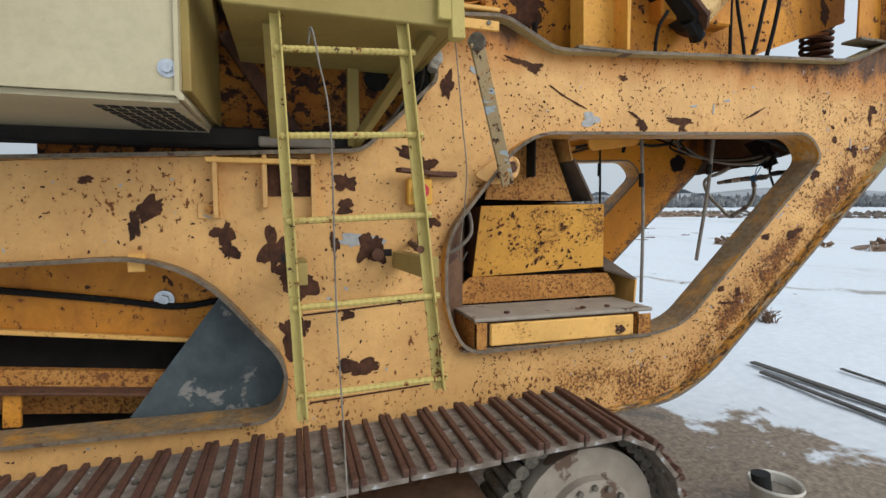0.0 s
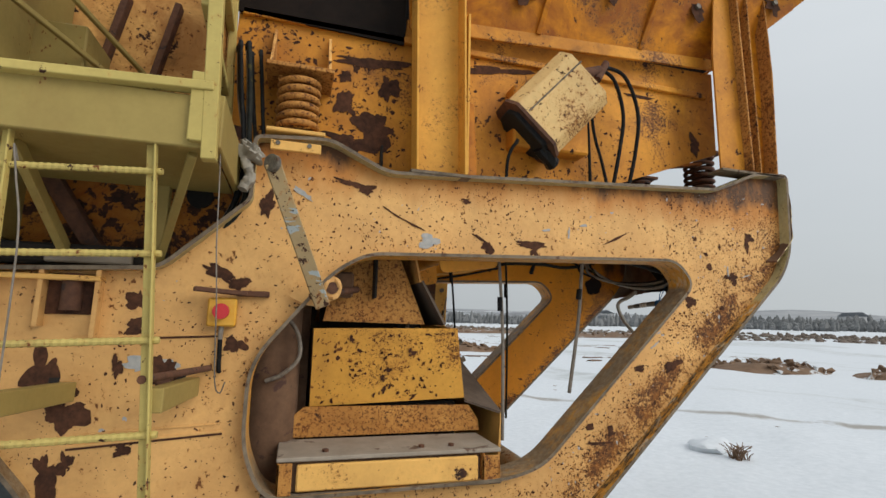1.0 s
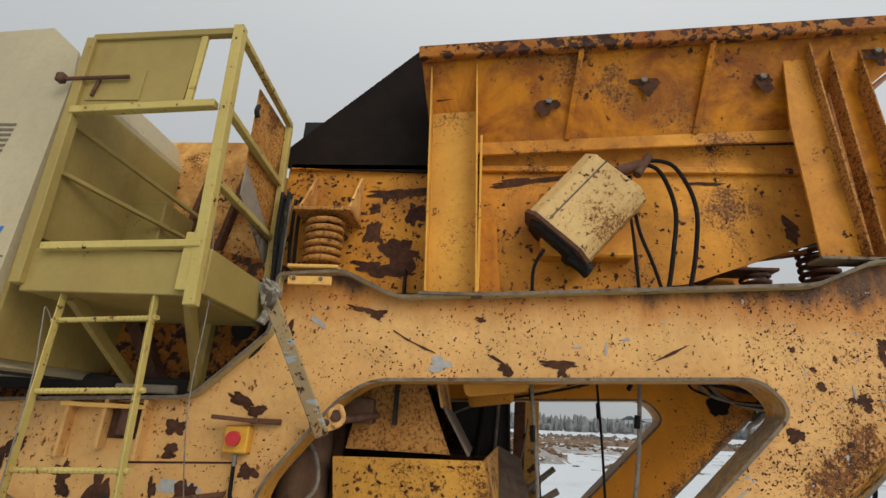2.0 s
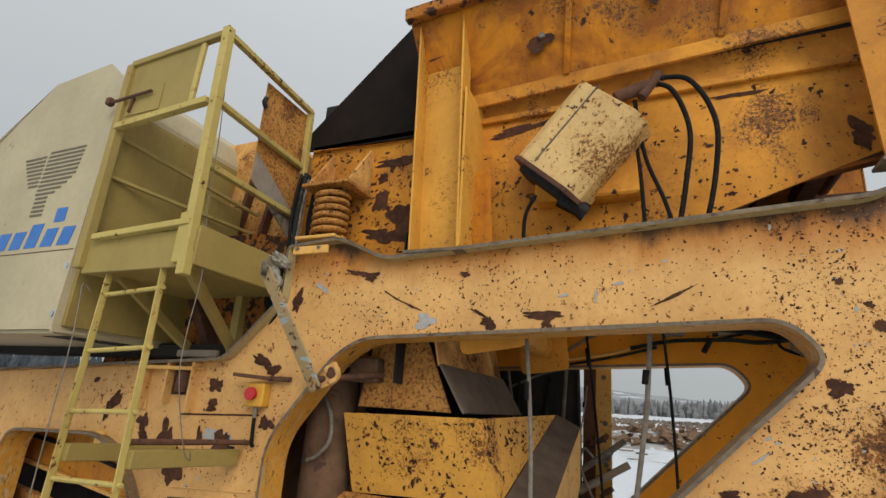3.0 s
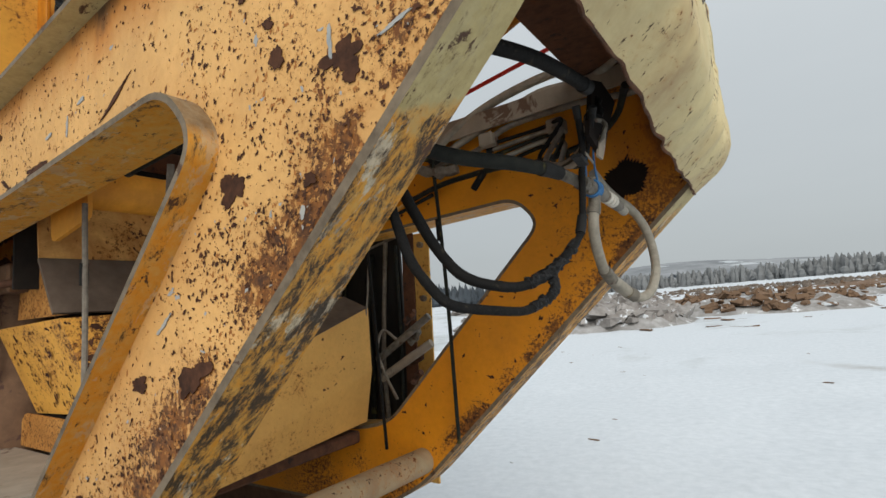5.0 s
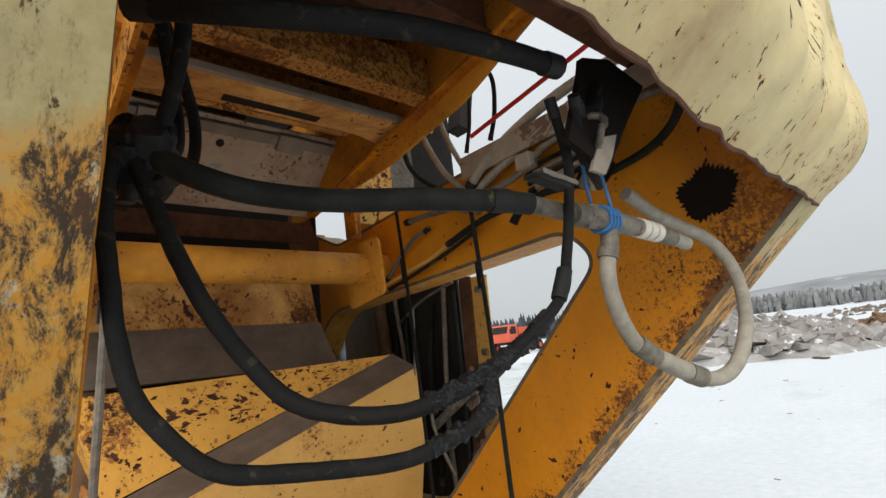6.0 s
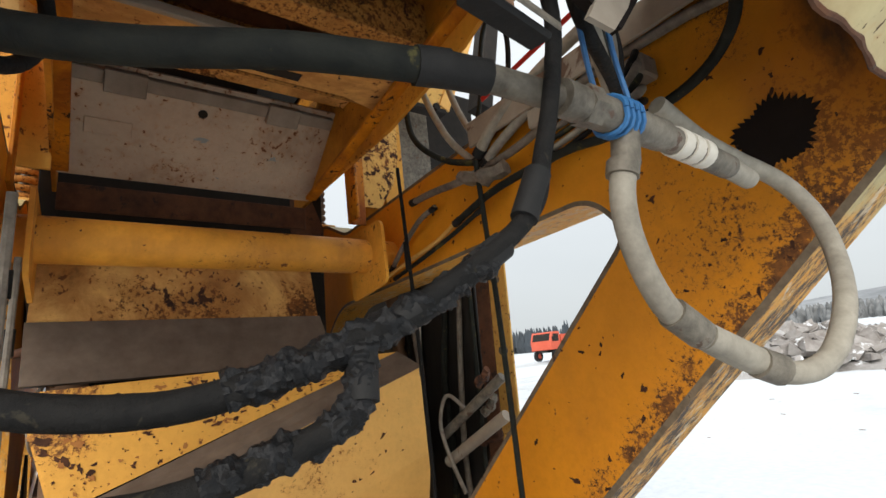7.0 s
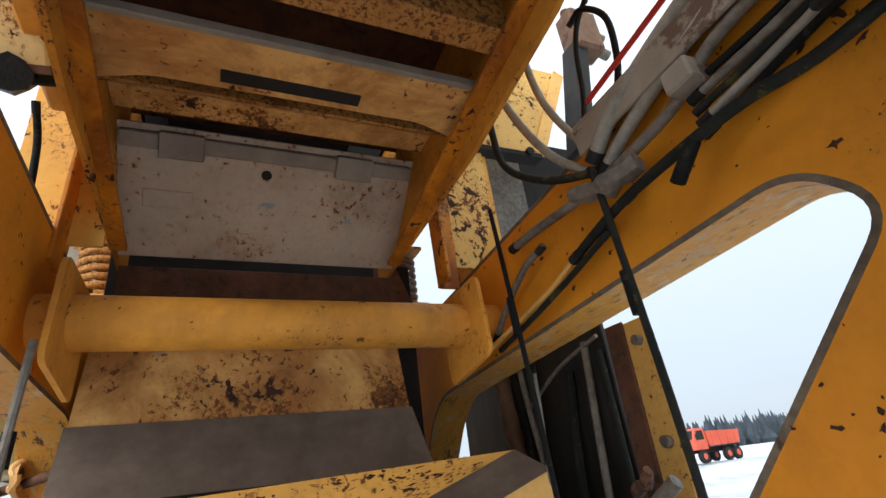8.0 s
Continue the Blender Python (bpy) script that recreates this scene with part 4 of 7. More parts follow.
part("end_board", quad([(1.195, 1.452, 1.688), (1.185, 1.464, 1.36), (0.3, 1.464, 1.36), (0.3, 1.452, 1.688)], 0.01), M_RUST, conv)
part("cover_plate", quad([(0.115, 0.285, 1.20), (1.09, 0.270, 1.21), (1.08, 0.262, 1.265), (1.03, 0.268, 1.335), (0.21, 0.285, 1.338), (0.115, 0.287, 1.262)], 0.01), M_RUSTY, conv, "rust-mottled cover plate with clipped corners")
part("tail_box", box(0.16, 0.985, -0.030, 0.262, 1.056, 1.172, 0.004), M_DUSTB, conv)
part("tail_door", box(0.185, 0.965, -0.058, -0.034, 1.062, 1.166, 0.006), M_PALE, conv, "scratched pale yellow front cover")
part("tail_top", box(0.105, 1.075, -0.058, 0.275, 1.178, 1.196, 0.004), M_DUST, conv, "dusty dark top plate")
b = box(0.985, 0.997, -0.056, 0.24, 1.05, 1.176, 0.003)
box(0.985, 1.070, -0.056, -0.046, 1.05, 1.165, 0.003, b)
box(1.060, 1.072, -0.056, 0.10, 1.05, 1.130, 0.003, b)
part("tail_end", b, M_RUSTY, conv, "bent end bracket")
b = box(0.108, 0.120, -0.056, 0.24, 1.05, 1.176, 0.003)
box(0.108, 0.168, -0.056, -0.046, 1.05, 1.174, 0.003, b)
part("tail_end", b, M_RUSTY, conv, "bent end bracket")
for x, z in ((0.30, 1.197), (0.72, 1.197), (0.86, 1.197)):
    part("dirt_clod", rod((x, 0.02, z - 0.004), (x, 0.02, z + 0.010), 0.014, 7), M_RUST, conv)
part("tail_rail", box(0.05, 1.08, -0.05, 0.10, 1.040, 1.054, 0.003), M_EDGE, conv)
part("drum_guard", rod((0.05, 0.34, 1.03), (0.05, 0.34, 1.90), 0.13, 20), M_DUSTB, conv, "dusty brown round guard", True)
part("guard_plate", box(-0.05, 0.22, 0.40, 0.42, 1.03, 1.95, 0.004), M_DUSTB, conv)
part("lower_frame", box(0.1, 1.12, 0.30, 1.42, 1.00, 1.06, 0.01), M_RUST, conv)
# near-black fill: the conveyor's inner shade is in this block's colour
part("belt_body", box(0.24, 0.985, 0.335, 1.40, 1.06, 1.345, 0.01), M_DARK, conv, "belt block inside the conveyor, recess shade in its colour")

# ---- black curtain and rusty post on the far side ----
curt = thing("rubber_curtain", (0.6, 1.75, 0.7), "black rubber curtain hanging beyond the far frame", "curtain")
part("curtain_sheet", box(-0.06, 1.15, 1.80, 1.82, 0.75, 2.42, 0.004), M_CURTAIN, curt)
part("frayed_strip", sweep([(0.42, 1.785, 2.25), (0.455, 1.78, 1.95), (0.50, 1.78, 1.62), (0.53, 1.78, 1.2)], [0.045, 0.05, 0.042, 0.05, 0.04, 0.047, 0.04], 10, 10, True, 0.5), M_DUSTB, curt, "frayed brown strip along the curtain", True)
part("hanging_cable", sweep([(0.60, 1.775, 2.3), (0.63, 1.77, 2.0), (0.68, 1.77, 1.65), (0.71, 1.77, 1.2)], 0.013, 8), M_WIRE, curt, "grey hanging cable", True)
for k, pts in enumerate(([(0.94, 1.785, 2.02), (0.89, 1.77, 1.6), (0.91, 1.77, 1.3), (0.89, 1.77, 0.95)], [(1.06, 1.785, 2.10), (1.02, 1.77, 1.6), (1.00, 1.77, 1.3), (1.02, 1.77, 0.95)],
                         [(1.13, 1.785, 2.05), (1.14, 1.77, 1.5), (1.12, 1.77, 0.95)], [(0.55, 1.785, 2.25), (0.60, 1.77, 1.9), (0.57, 1.77, 1.2)], [(0.72, 1.785, 2.2), (0.70, 1.77, 1.7), (0.73, 1.77, 1.1)])):
    part("hanging_hose", sweep(pts, (0.018, 0.014, 0.012, 0.010, 0.012)[k], 8), (M_HOSED, M_WIRE)[k == 1], curt)
part("cross_wire", sweep([(0.62, 1.78, 1.93), (0.88, 1.775, 2.04), (1.14, 1.78, 2.10)], 0.008, 8), M_WIRE, curt)
post = thing("rusty_post", (1.36, 1.80, 0.7), "flaking yellow and rust-brown angle post with bolts", "post")
part("angle_leg", bar((1.175, 1.79, 0.7), (1.225, 1.79, 2.11), 0.085, 0.012, (0, 1, 0)), M_RUST, post, "rust-brown leg of the angle")
part("angle_leg", bar((1.27, 1.80, 0.7), (1.315, 1.80, 2.10), 0.115, 0.012, (0, 1, 0)), M_PEEL, post, "yellow leg with peeled patches")
for z in (2.03, 1.72, 1.45):
    part("bolt", rod((1.318, 1.772, z), (1.318, 1.795, z), 0.018, 8), M_STEEL, post)


# ---- flaked paint ----
def flakes(name, parent, mat, y, n, seed, inside, size=(0.004, 0.022), tall=1.0, place=None):
    """Many small ragged spots of bare metal on one plate, joined. place maps (u, v) on the plate to a point."""
    rnd = random.Random(seed)
    vs, fs = [], []
    made = tries = 0
    while made < n and tries < n * 60:
        tries += 1
        x, z, keep = inside(rnd)
        if rnd.random() > keep:
            continue
        r = size[0] * (size[1] / size[0]) ** (rnd.random() ** 1.7) / 2
        k = rnd.randint(7, 11)
        ph, st, rot, j = rnd.uniform(0, 6.28), rnd.uniform(1.0, 2.2), rnd.uniform(-0.5, 2.0), rnd.random() * 0.0007
        base = len(vs)
        for i in range(k):
            a = ph + 2 * math.pi * i / k
            q = r * rnd.uniform(0.30, 1.45)
            u, v = q * math.cos(a) * st, q * math.sin(a) * tall
            u, v = u * math.cos(rot) - v * math.sin(rot), u * math.sin(rot) + v * math.cos(rot)
            vs.append(place(x + u, z + v, j) if place else (x + u, y - j, z + v))
        fs.append(tuple(range(base, base + k)))
        made += 1
    me = bpy.data.meshes.new(name)
    me.from_pydata(vs, [], fs)
    me.materials.append(mat)
    ob = new(name, me)
    ob.parent = parent
    ob.matrix_parent_inverse = Matrix.Translation(-parent.location)
    return tagged(ob, kind="stuff")


def in_poly(x, z, poly):
    hit = False
    for i in range(len(poly)):
        (x1, z1), (x2, z2) = poly[i - 1], poly[i]
        if (z1 > z) != (z2 > z) and x < (x2 - x1) * (z - z1) / (z2 - z1) + x1:
            hit = not hit
    return hit


def frame_wear(rnd):
    x, z = rnd.uniform(-1.9, 2.9), rnd.uniform(0.68, 2.57)
    if not in_poly(x, z, OUTER) or in_poly(x, z, HOLE_A) or in_poly(x, z, HOLE_B):
        return x, z, 0.0
    d = abs((z - 0.785) - (x - 1.40) * 0.898) / 1.344
    keep = 0.10 + 0.25 * max(0.0, noise.noise(Vector((x * 2.2, z * 2.2, 4))) + 0.15)
    if x > 1.35 and z < 2.1:
        keep += 0.9 * max(0.0, 1 - abs(d - 0.13) / 0.22)
    if x > 2.05 and z > 1.75:
        keep += 0.40
    if z < 1.02 and x > 0.1:
        keep += 0.35
    if 0.4 < x < 1.2 and 2.05 < z < 2.35:
        keep += 0.30
    return x, z, min(1.0, keep) * (0.45 + 0.55 * (noise.noise(Vector((x * 6, z * 6, 1))) > -0.05))


flakes("rust_flake", near_frame, M_CHIP, -0.0012, 7800, 3, frame_wear, (0.0018, 0.0098))
flakes("primer_scuff", near_frame, M_PRIMER, -0.0005, 170, 4, frame_wear, (0.004, 0.016))


def leg_wear(rnd):
    x, z, k = frame_wear(rnd)
    return x, z, k if x > 1.3 else k * 0.12


M_ORUST = plain("orange_rust_stain", (0.30, 0.105, 0.022), (0.42, 0.18, 0.045), 50, 0.85, 0.0, 0.4)
flakes("orange_rust_spot", near_frame, M_ORUST, -0.0004, 3200, 9, leg_wear, (0.002, 0.008))

for mat, rows in ((M_CHIP, ((-0.46, 1.8, 0.08, 0.09, 0), (-0.46, 1.7, 0.08, 0.06, 0), (-0.75, 1.53, 0.09, 0.16, 0), (-0.68, 1.46, 0.10, 0.09, 0), (-0.67, 1.38, 0.13, 0.12, 0),
                            (-0.7, 1.17, 0.08, 0.14, 0), (-0.64, 1.2, 0.05, 0.07, 0), (-0.41, 1.01, 0.15, 0.08, 0), (-0.46, 1.24, 0.06, 0.045, 0), (-0.35, 1.53, 0.11, 0.14, 0),
                            (-0.94, 1.6, 0.08, 0.10, 0), (-0.92, 1.53, 0.065, 0.07, 0), (-1.20, 1.69, 0.13, 0.05, 0.6), (-1.25, 1.63, 0.04, 0.10, 0), (-0.51, 1.55, 0.035, 0.07, 0))),
                  (M_CHIP, ((-0.16, 1.92, 0.13, 0.045, -0.4), (-0.09, 1.89, 0.065, 0.055, 0), (-0.09, 1.64, 0.065, 0.066, 0), (1.25, 2.15, 0.17, 0.036, 0), (1.27, 2.12, 0.05, 0.05, 0),
                            (1.76, 2.22, 0.15, 0.009, 0.45), (0.98, 2.16, 0.12, 0.012, -0.5), (1.02, 2.12, 0.054, 0.06, 0), (0.35, 2.37, 0.12, 0.032, -0.3), (0.42, 2.35, 0.07, 0.038, 0),
                            (0.91, 2.34, 0.046, 0.024, 0), (-0.01, 2.24, 0.06, 0.09, 0), (0.56, 2.24, 0.10, 0.010, -0.5), (0.65, 2.2, 0.08, 0.009, -0.4), (-1.40, 1.80, 0.05, 0.03, 0))),
                  (M_CHIP, ((2.22, 1.9, 0.068, 0.06, 0), (2.44, 2.22, 0.02, 0.02, 0), (2.51, 2.05, 0.06, 0.05, 0), (2.53, 2.02, 0.035, 0.04, 0), (2.66, 2.29, 0.06, 0.05, 0),
                            (2.64, 2.24, 0.032, 0.075, 0), (2.27, 2.25, 0.024, 0.022, 0), (2.34, 2.17, 0.03, 0.014, 0), (1.87, 1.54, 0.075, 0.022, 0), (2.08, 1.56, 0.085, 0.055, 0.5),
                            (1.63, 1.18, 0.11, 0.014, 0), (2.36, 2.1, 0.03, 0.04, 0), (1.57, 1.26, 0.05, 0.024, 0), (1.69, 1.24, 0.042, 0.044, 0), (2.43, 1.87, 0.03, 0.02, 0))),
                  (M_PRIMER, ((1.56, 2.27, 0.035, 0.014, 0), (1.47, 2.22, 0.014, 0.05, 0), (2.62, 2.06, 0.06, 0.007, 0.2), (2.49, 2.08, 0.010, 0.045, 0), (1.97, 1.66, 0.05, 0.010, 0.6),
                              (1.34, 2.23, 0.04, 0.014, 0), (0.14, 2.3, 0.08, 0.025, -0.5), (-0.40, 1.56, 0.16, 0.06, 0.1), (0.72, 2.13, 0.10, 0.05, 0)))):
    for i, (x, z, w, h, r) in enumerate(rows):
        part("rust_patch" if mat is M_CHIP else "primer_patch", patch(x, z, w, h, -0.0022 - 0.00012 * i, int(x * 1000 + z * 77), r), mat, near_frame)
def spiky(cx, cz, w, h, y, seed):
    rnd = random.Random(seed)
    loop = []
    for i in range(72):
        a = 2 * math.pi * i / 72
        r = 1 + 0.10 * math.sin(2 * a + 1) + 0.08 * math.sin(5 * a) + (rnd.uniform(0.04, 0.20) if i % 2 else rnd.uniform(-0.06, 0.02))
        loop.append((cx + r * w / 2 * math.cos(a), cz + r * h / 2 * math.sin(a)))
    return slab(loop, y, y + 0.0016)


part("oil_stain", spiky(2.575, 2.10, 0.14, 0.15, W_IN - 0.0024, 77), M_BLACKP, far_frame, "black oil stain with ragged edge")


def far_wear(rnd):
    x, z = rnd.uniform(0.9, 2.9), rnd.uniform(0.75, 2.5)
    if not in_poly(x, z, OUTER) or in_poly(x, z, HOLE_A):
        return x, z, 0.0
    d = abs((z - 0.785) - (x - 1.40) * 0.898) / 1.344
    return x, z, 0.10 + (0.5 if d < 0.05 else 0.0)


flakes("rust_flake", far_frame, M_CHIP, W_IN - 0.0014, 240, 13, far_wear, (0.003, 0.018))


def feeder_wear(rnd):
    x, z = rnd.uniform(-0.18, 2.56), rnd.uniform(2.5, 3.2)
    return x, z, (1.0 if x < 0.64 else 0.25 + (0.5 if z < 2.7 + 0.2 * (x - 1.8) else 0)) if in_poly(x, z, SIDE) else 0.0


flakes("rust_flake", feeder, M_CHIP, 0.1938, 900, 21, feeder_wear, (0.004, 0.024))
for i, (x, z, w, h, r) in enumerate(((0.48, 2.69, 0.18, 0.18, 0), (0.36, 2.62, 0.26, 0.09, 0), (0.32, 2.95, 0.06, 0.06, 0), (0.53, 2.92, 0.09, 0.13, 0), (0.43, 3.05, 0.36, 0.06, 0.08),
                                     (1.10, 3.12, 0.34, 0.045, 0.12), (2.04, 3.12, 0.19, 0.022, 0), (2.43, 2.87, 0.09, 0.10, 0), (0.32, 2.82, 0.09, 0.13, 0), (1.02, 3.19, 0.045, 0.048, 0))):
    part("rust_patch", patch((x - 0.68) * 1.034 + 0.68, (z - 1.88) * 1.034 + 1.88, w, h, 0.1922 - 0.00015 * i, 300 + i, r), M_CHIP, feeder)


def chute_wear(rnd):
    x, z = rnd.uniform(0.02, 0.74), rnd.uniform(0.02, 0.36)
    return x, z, 0.35 + 0.65 * (noise.noise(Vector((x * 6, z * 6, 8))) > 0.0)


def on_chute(u, v, j=0.0):
    a = Vector((0.235, 0.320, 1.335)).lerp(Vector((1.006, 0.272, 1.372)), u / 0.76)
    b = Vector((0.228, 0.178, 1.708)).lerp(Vector((0.928, 0.168, 1.722)), u / 0.76)
    return a.lerp(b, v / 0.38) + Vector((0, -0.0016 - j, -0.0005))


flakes("rust_flake", box_hopper, M_CHIP, 0, 190, 31, chute_wear, (0.004, 0.022), 1.0, on_chute)



def side_wear(rnd):
    x, z = rnd.uniform(0.0, 1.08), rnd.uniform(0.015, 0.335)
    return x, z, 0.25 + 0.75 * (noise.noise(Vector((x * 5, z * 5, 3))) > 0.0)


def on_side(x, z, j=0.0):
    a, b, c = Vector((1.008, 0.275, 1.372)), Vector((1.045, 1.417, 1.758)), Vector((0.930, 0.170, 1.722))
    return c.lerp(a, z / 0.35).lerp(b, x / 1.2) + Vector((0.0022 + j, -0.0008, 0.0006))


def on_board(x, z, j=0.0):
    a, b = Vector((1.205, 0.232, 1.295)), Vector((1.19, 0.235, 1.02))
    c, d = Vector((1.197, 1.445, 1.688)), Vector((1.185, 1.46, 1.36))
    return a.lerp(b, z / 0.35).lerp(c.lerp(d, z / 0.35), x / 1.2) + Vector((0.0025 + j, 0, 0))


flakes("rust_flake", box_hopper, M_CHIP, 0, 300, 41, side_wear, (0.004, 0.028), 1.0, on_side)
flakes("orange_rust_spot", box_hopper, M_ORUST, 0, 200, 42, side_wear, (0.004, 0.022), 1.0, on_side)
flakes("rust_flake", conv, M_CHIP, 0, 70, 43, side_wear, (0.003, 0.014), 1.0, on_board)
# ---- details on the near frame ----
estop = thing("emergency_stop", (-0.146, -0.01, 1.70), "yellow emergency stop box with red mushroom button", "switch")
estop_box = part("box", box(-0.20, -0.092, -0.055, -0.002, 1.712, 1.826, 0.006), M_ESTOP, estop)
b = rod((-0.146, -0.055, 1.772), (-0.146, -0.072, 1.772), 0.020, 18)
part("button", rod((-0.146, -0.070, 1.772), (-0.146, -0.088, 1.772), 0.031, 22, b), M_RED, estop_box, "red mushroom button", True)
part("cable_gland", rod((-0.146, -0.028, 1.66), (-0.146, -0.028, 1.712), 0.010, 12), M_WIRE, estop, smooth=True)
part("cable", sweep([(-0.146, -0.028, 1.66), (-0.143, -0.022, 1.55), (-0.14, -0.012, 1.53)], 0.009, 8), M_HOSE, estop)
latch = thing("latch_handle", (-0.14, -0.02, 1.84), "rusty steel latch handle on the frame plate", "handle")
part("bar", bar((-0.25, -0.09, 1.858), (-0.06, -0.04, 1.846), 0.055, 0.018, (0, 0, 1)), M_RUST, latch)
part("tab", box(-0.10, 0.03, -0.035, -0.002, 1.836, 1.860, 0.004), M_RUST, latch)

strap = thing("link_strap", (0.23, -0.09, 1.82), "scraped flat steel link strap leaning on a lug", "link")
a, c = Vector((0.016, -0.30, 2.335)), Vector((0.248, -0.095, 1.80))
sb = bar(a, c, 0.062, 0.012, (0.1, -1.0, -0.25), 0.004)
part("strap", sb, M_WORN, strap)
part("eye", rod(a + Vector((-0.006, -0.010, 0.0)), a + Vector((0.008, 0.006, 0.0)), 0.034, 18), M_STEEL, strap, smooth=True)
part("pivot_pin", rod((0.20, -0.11, 1.845), (0.42, 0.20, 1.90), 0.016, 12), M_RUST, strap, "rusty pivot pin", True)
lug_ob = thing("shackle_lug", (0.24, -0.05, 1.84), "yellow welded lug with a round eye", "lug")
part("lug_plate", slab(rounded([(0.10, 1.845), (0.20, 1.80), (0.315, 1.84), (0.33, 1.90), (0.28, 1.945), (0.22, 1.93)], 0.03), -0.052, -0.034), M_FRAME, lug_ob)
b = bmesh.new()
rng = [(0.285 + 0.030 * math.cos(k * math.pi / 9), -0.043 - 0.010 * math.sin(k), 1.885 + 0.042 * math.sin(k * math.pi / 9)) for k in range(19)]
part("eye_ring", sweep(rng, 0.012, 8, 0), M_FRAME, lug_ob, smooth=True)
# the eye's inner shadow, put in as a dark brown disc
part("eye_shadow", rod((0.285, -0.056, 1.885), (0.285, -0.032, 1.885), 0.026, 16), M_RUST, lug_ob, "rust-brown disc painted as the shadow in the eye")

idp = thing("spring_id_plate", (0.09, -0.062, 2.49), "small bolted steel plate under the coil spring", "plate")
part("plate", box(-0.01, 0.20, -0.094, -0.076, 2.462, 2.504, 0.003), M_PALE, idp)
for x in (0.02, 0.15):
    part("bolt", rod((x, -0.100, 2.491), (x, -0.093, 2.491), 0.010, 8), M_STEEL, idp)

# stiffeners and sockets under the rear top flange
for x, z0 in ((-0.966, 1.66), (-0.785, 1.70), (-0.600, 1.66)):
    part("gusset", slab([(x, 1.915), (x + 0.016, 1.915), (x + 0.016, z0), (x, z0)], -0.052, 0.0), M_FRAME, near_frame)
part("socket_recess", box(-0.768, -0.602, -0.006, -0.0015, 1.745, 1.90, 0.001), M_CHIP, near_frame, "rust-black socket behind two gussets")
part("socket_stub", rod((-0.685, -0.012, 1.76), (-0.685, -0.012, 1.90), 0.035, 14), M_RUST, near_frame, smooth=True)
part("cap_strip", box(-0.99, -0.58, -0.062, 0.0, 1.872, 1.892, 0.003), M_PALE, near_frame)
part("bolt_plate", box(-1.03, -0.94, -0.010, 0.0, 1.655, 1.72, 0.004), M_FRAME, near_frame)
part("bolt", rod((-0.985, -0.024, 1.69), (-0.985, -0.008, 1.69), 0.018, 8), M_RUSTY, near_frame)
for x0, x1, z in ((-0.33, -0.14, 1.315),):
    part("weld_seam", sweep([(x0 - 0.30, -0.002, z - 0.015), (x0, -0.002, z), (x1, -0.002, z + 0.01)], 0.004, 6), M_FRAME, near_frame)
for x0, z0, x1, z1 in ((-0.669, 1.657, -0.144, 1.681), (-0.643, 1.258, -0.111, 1.297), (-0.62, 0.878, -0.091, 0.906)):
    part("plate_seam", bar((x0, -0.001, z0), (x1, -0.001, z1), 0.010, 0.010, (0, 0, 1), 0.002), M_FRAME, near_frame)
    part("seam_rust", bar((x0, -0.0012, z0 - 0.009), (x1, -0.0012, z1 - 0.009), 0.004, 0.008, (0, 0, 1), 0.0), M_CHIP, near_frame, "rusty line under a plate seam")
part("plug_hole", box(-0.725, -0.690, -0.003, -0.0015, 1.475, 1.510, 0.0), M_DARK, near_frame)
part("plug_hole", box(-0.305, -0.262, -0.003, -0.0015, 1.49, 1.52, 0.0), M_DARK, near_frame)
part("stub_shaft", rod((-0.33, -0.045, 1.50), (-0.33, 0.0, 1.50), 0.026, 12), M_RUST, near_frame, smooth=True)

# ---- inside the rear opening ----
rear = thing("rear_conveyor", (-1.8, 0.4, 0.86), "yellow discharge conveyor frame behind the rear opening", "conveyor")
part("upper_rail", slab([(-3.2, 1.45), (-0.6, 1.56), (-0.6, 1.245), (-0.95, 1.11), (-3.2, 1.40)], 0.24, 0.26), M_FEEDER, rear)
part("upper_rail", slab([(-3.2, 1.62), (-0.6, 1.70), (-0.6, 1.50), (-3.2, 1.40)], 0.30, 0.32), M_FEEDER, rear)
part("lip", bar((-2.9, 0.225, 1.345), (-0.95, 0.225, 1.105), 0.03, 0.02), M_PALE, rear)
part("lower_rail", bar((-3.0, 0.22, 1.16), (-0.85, 0.22, 0.92), 0.05, 0.075, (0, 0, 1), 0.004), M_RUSTY, rear, "rusted lower rail")
part("lower_lip", bar((-3.0, 0.17, 1.13), (-0.85, 0.17, 0.885), 0.10, 0.012, (0, 0, 1), 0.002), M_RUST, rear)
part("lower_beam", bar((-3.0, 0.34, 1.02), (-0.85, 0.34, 0.78), 0.05, 0.10, (0, 0, 1), 0.004), M_RUSTY, rear)
part("drop_bracket", bar((-1.735, 0.16, 0.98), (-1.745, 0.16, 0.84), 0.06, 0.02, (0, 1, 0)), M_FEEDER, rear)
b = rod((-1.21, 0.228, 1.305), (-1.21, 0.24, 1.305), 0.040, 20)
part("bolt_washer", rod((-1.21, 0.215, 1.305), (-1.21, 0.23, 1.305), 0.022, 6, b), M_ZINC, rear, "bright zinc bolt and washer")
part("cable", sweep([(-3.0, 0.215, 1.48), (-2.2, 0.22, 1.42), (-1.8, 0.222, 1.375), (-1.4, 0.222, 1.315), (-1.15, 0.222, 1.275), (-0.9, 0.22, 1.31)], 0.014, 8), M_HOSE, rear, "black cable along the rail", True)
# upright backing sheet, its near-black colour is the shade below the belt
part("belt_shade_sheet", box(-3.2, -0.65, 0.50, 0.52, 0.70, 1.62, 0.0), M_DARK, rear, "near-black sheet painting the shade under the belt")
part("hook_plate", box(-1.275, -1.215, -0.02, 0.02, 1.455, 1.525, 0.004), M_PALE, rear)
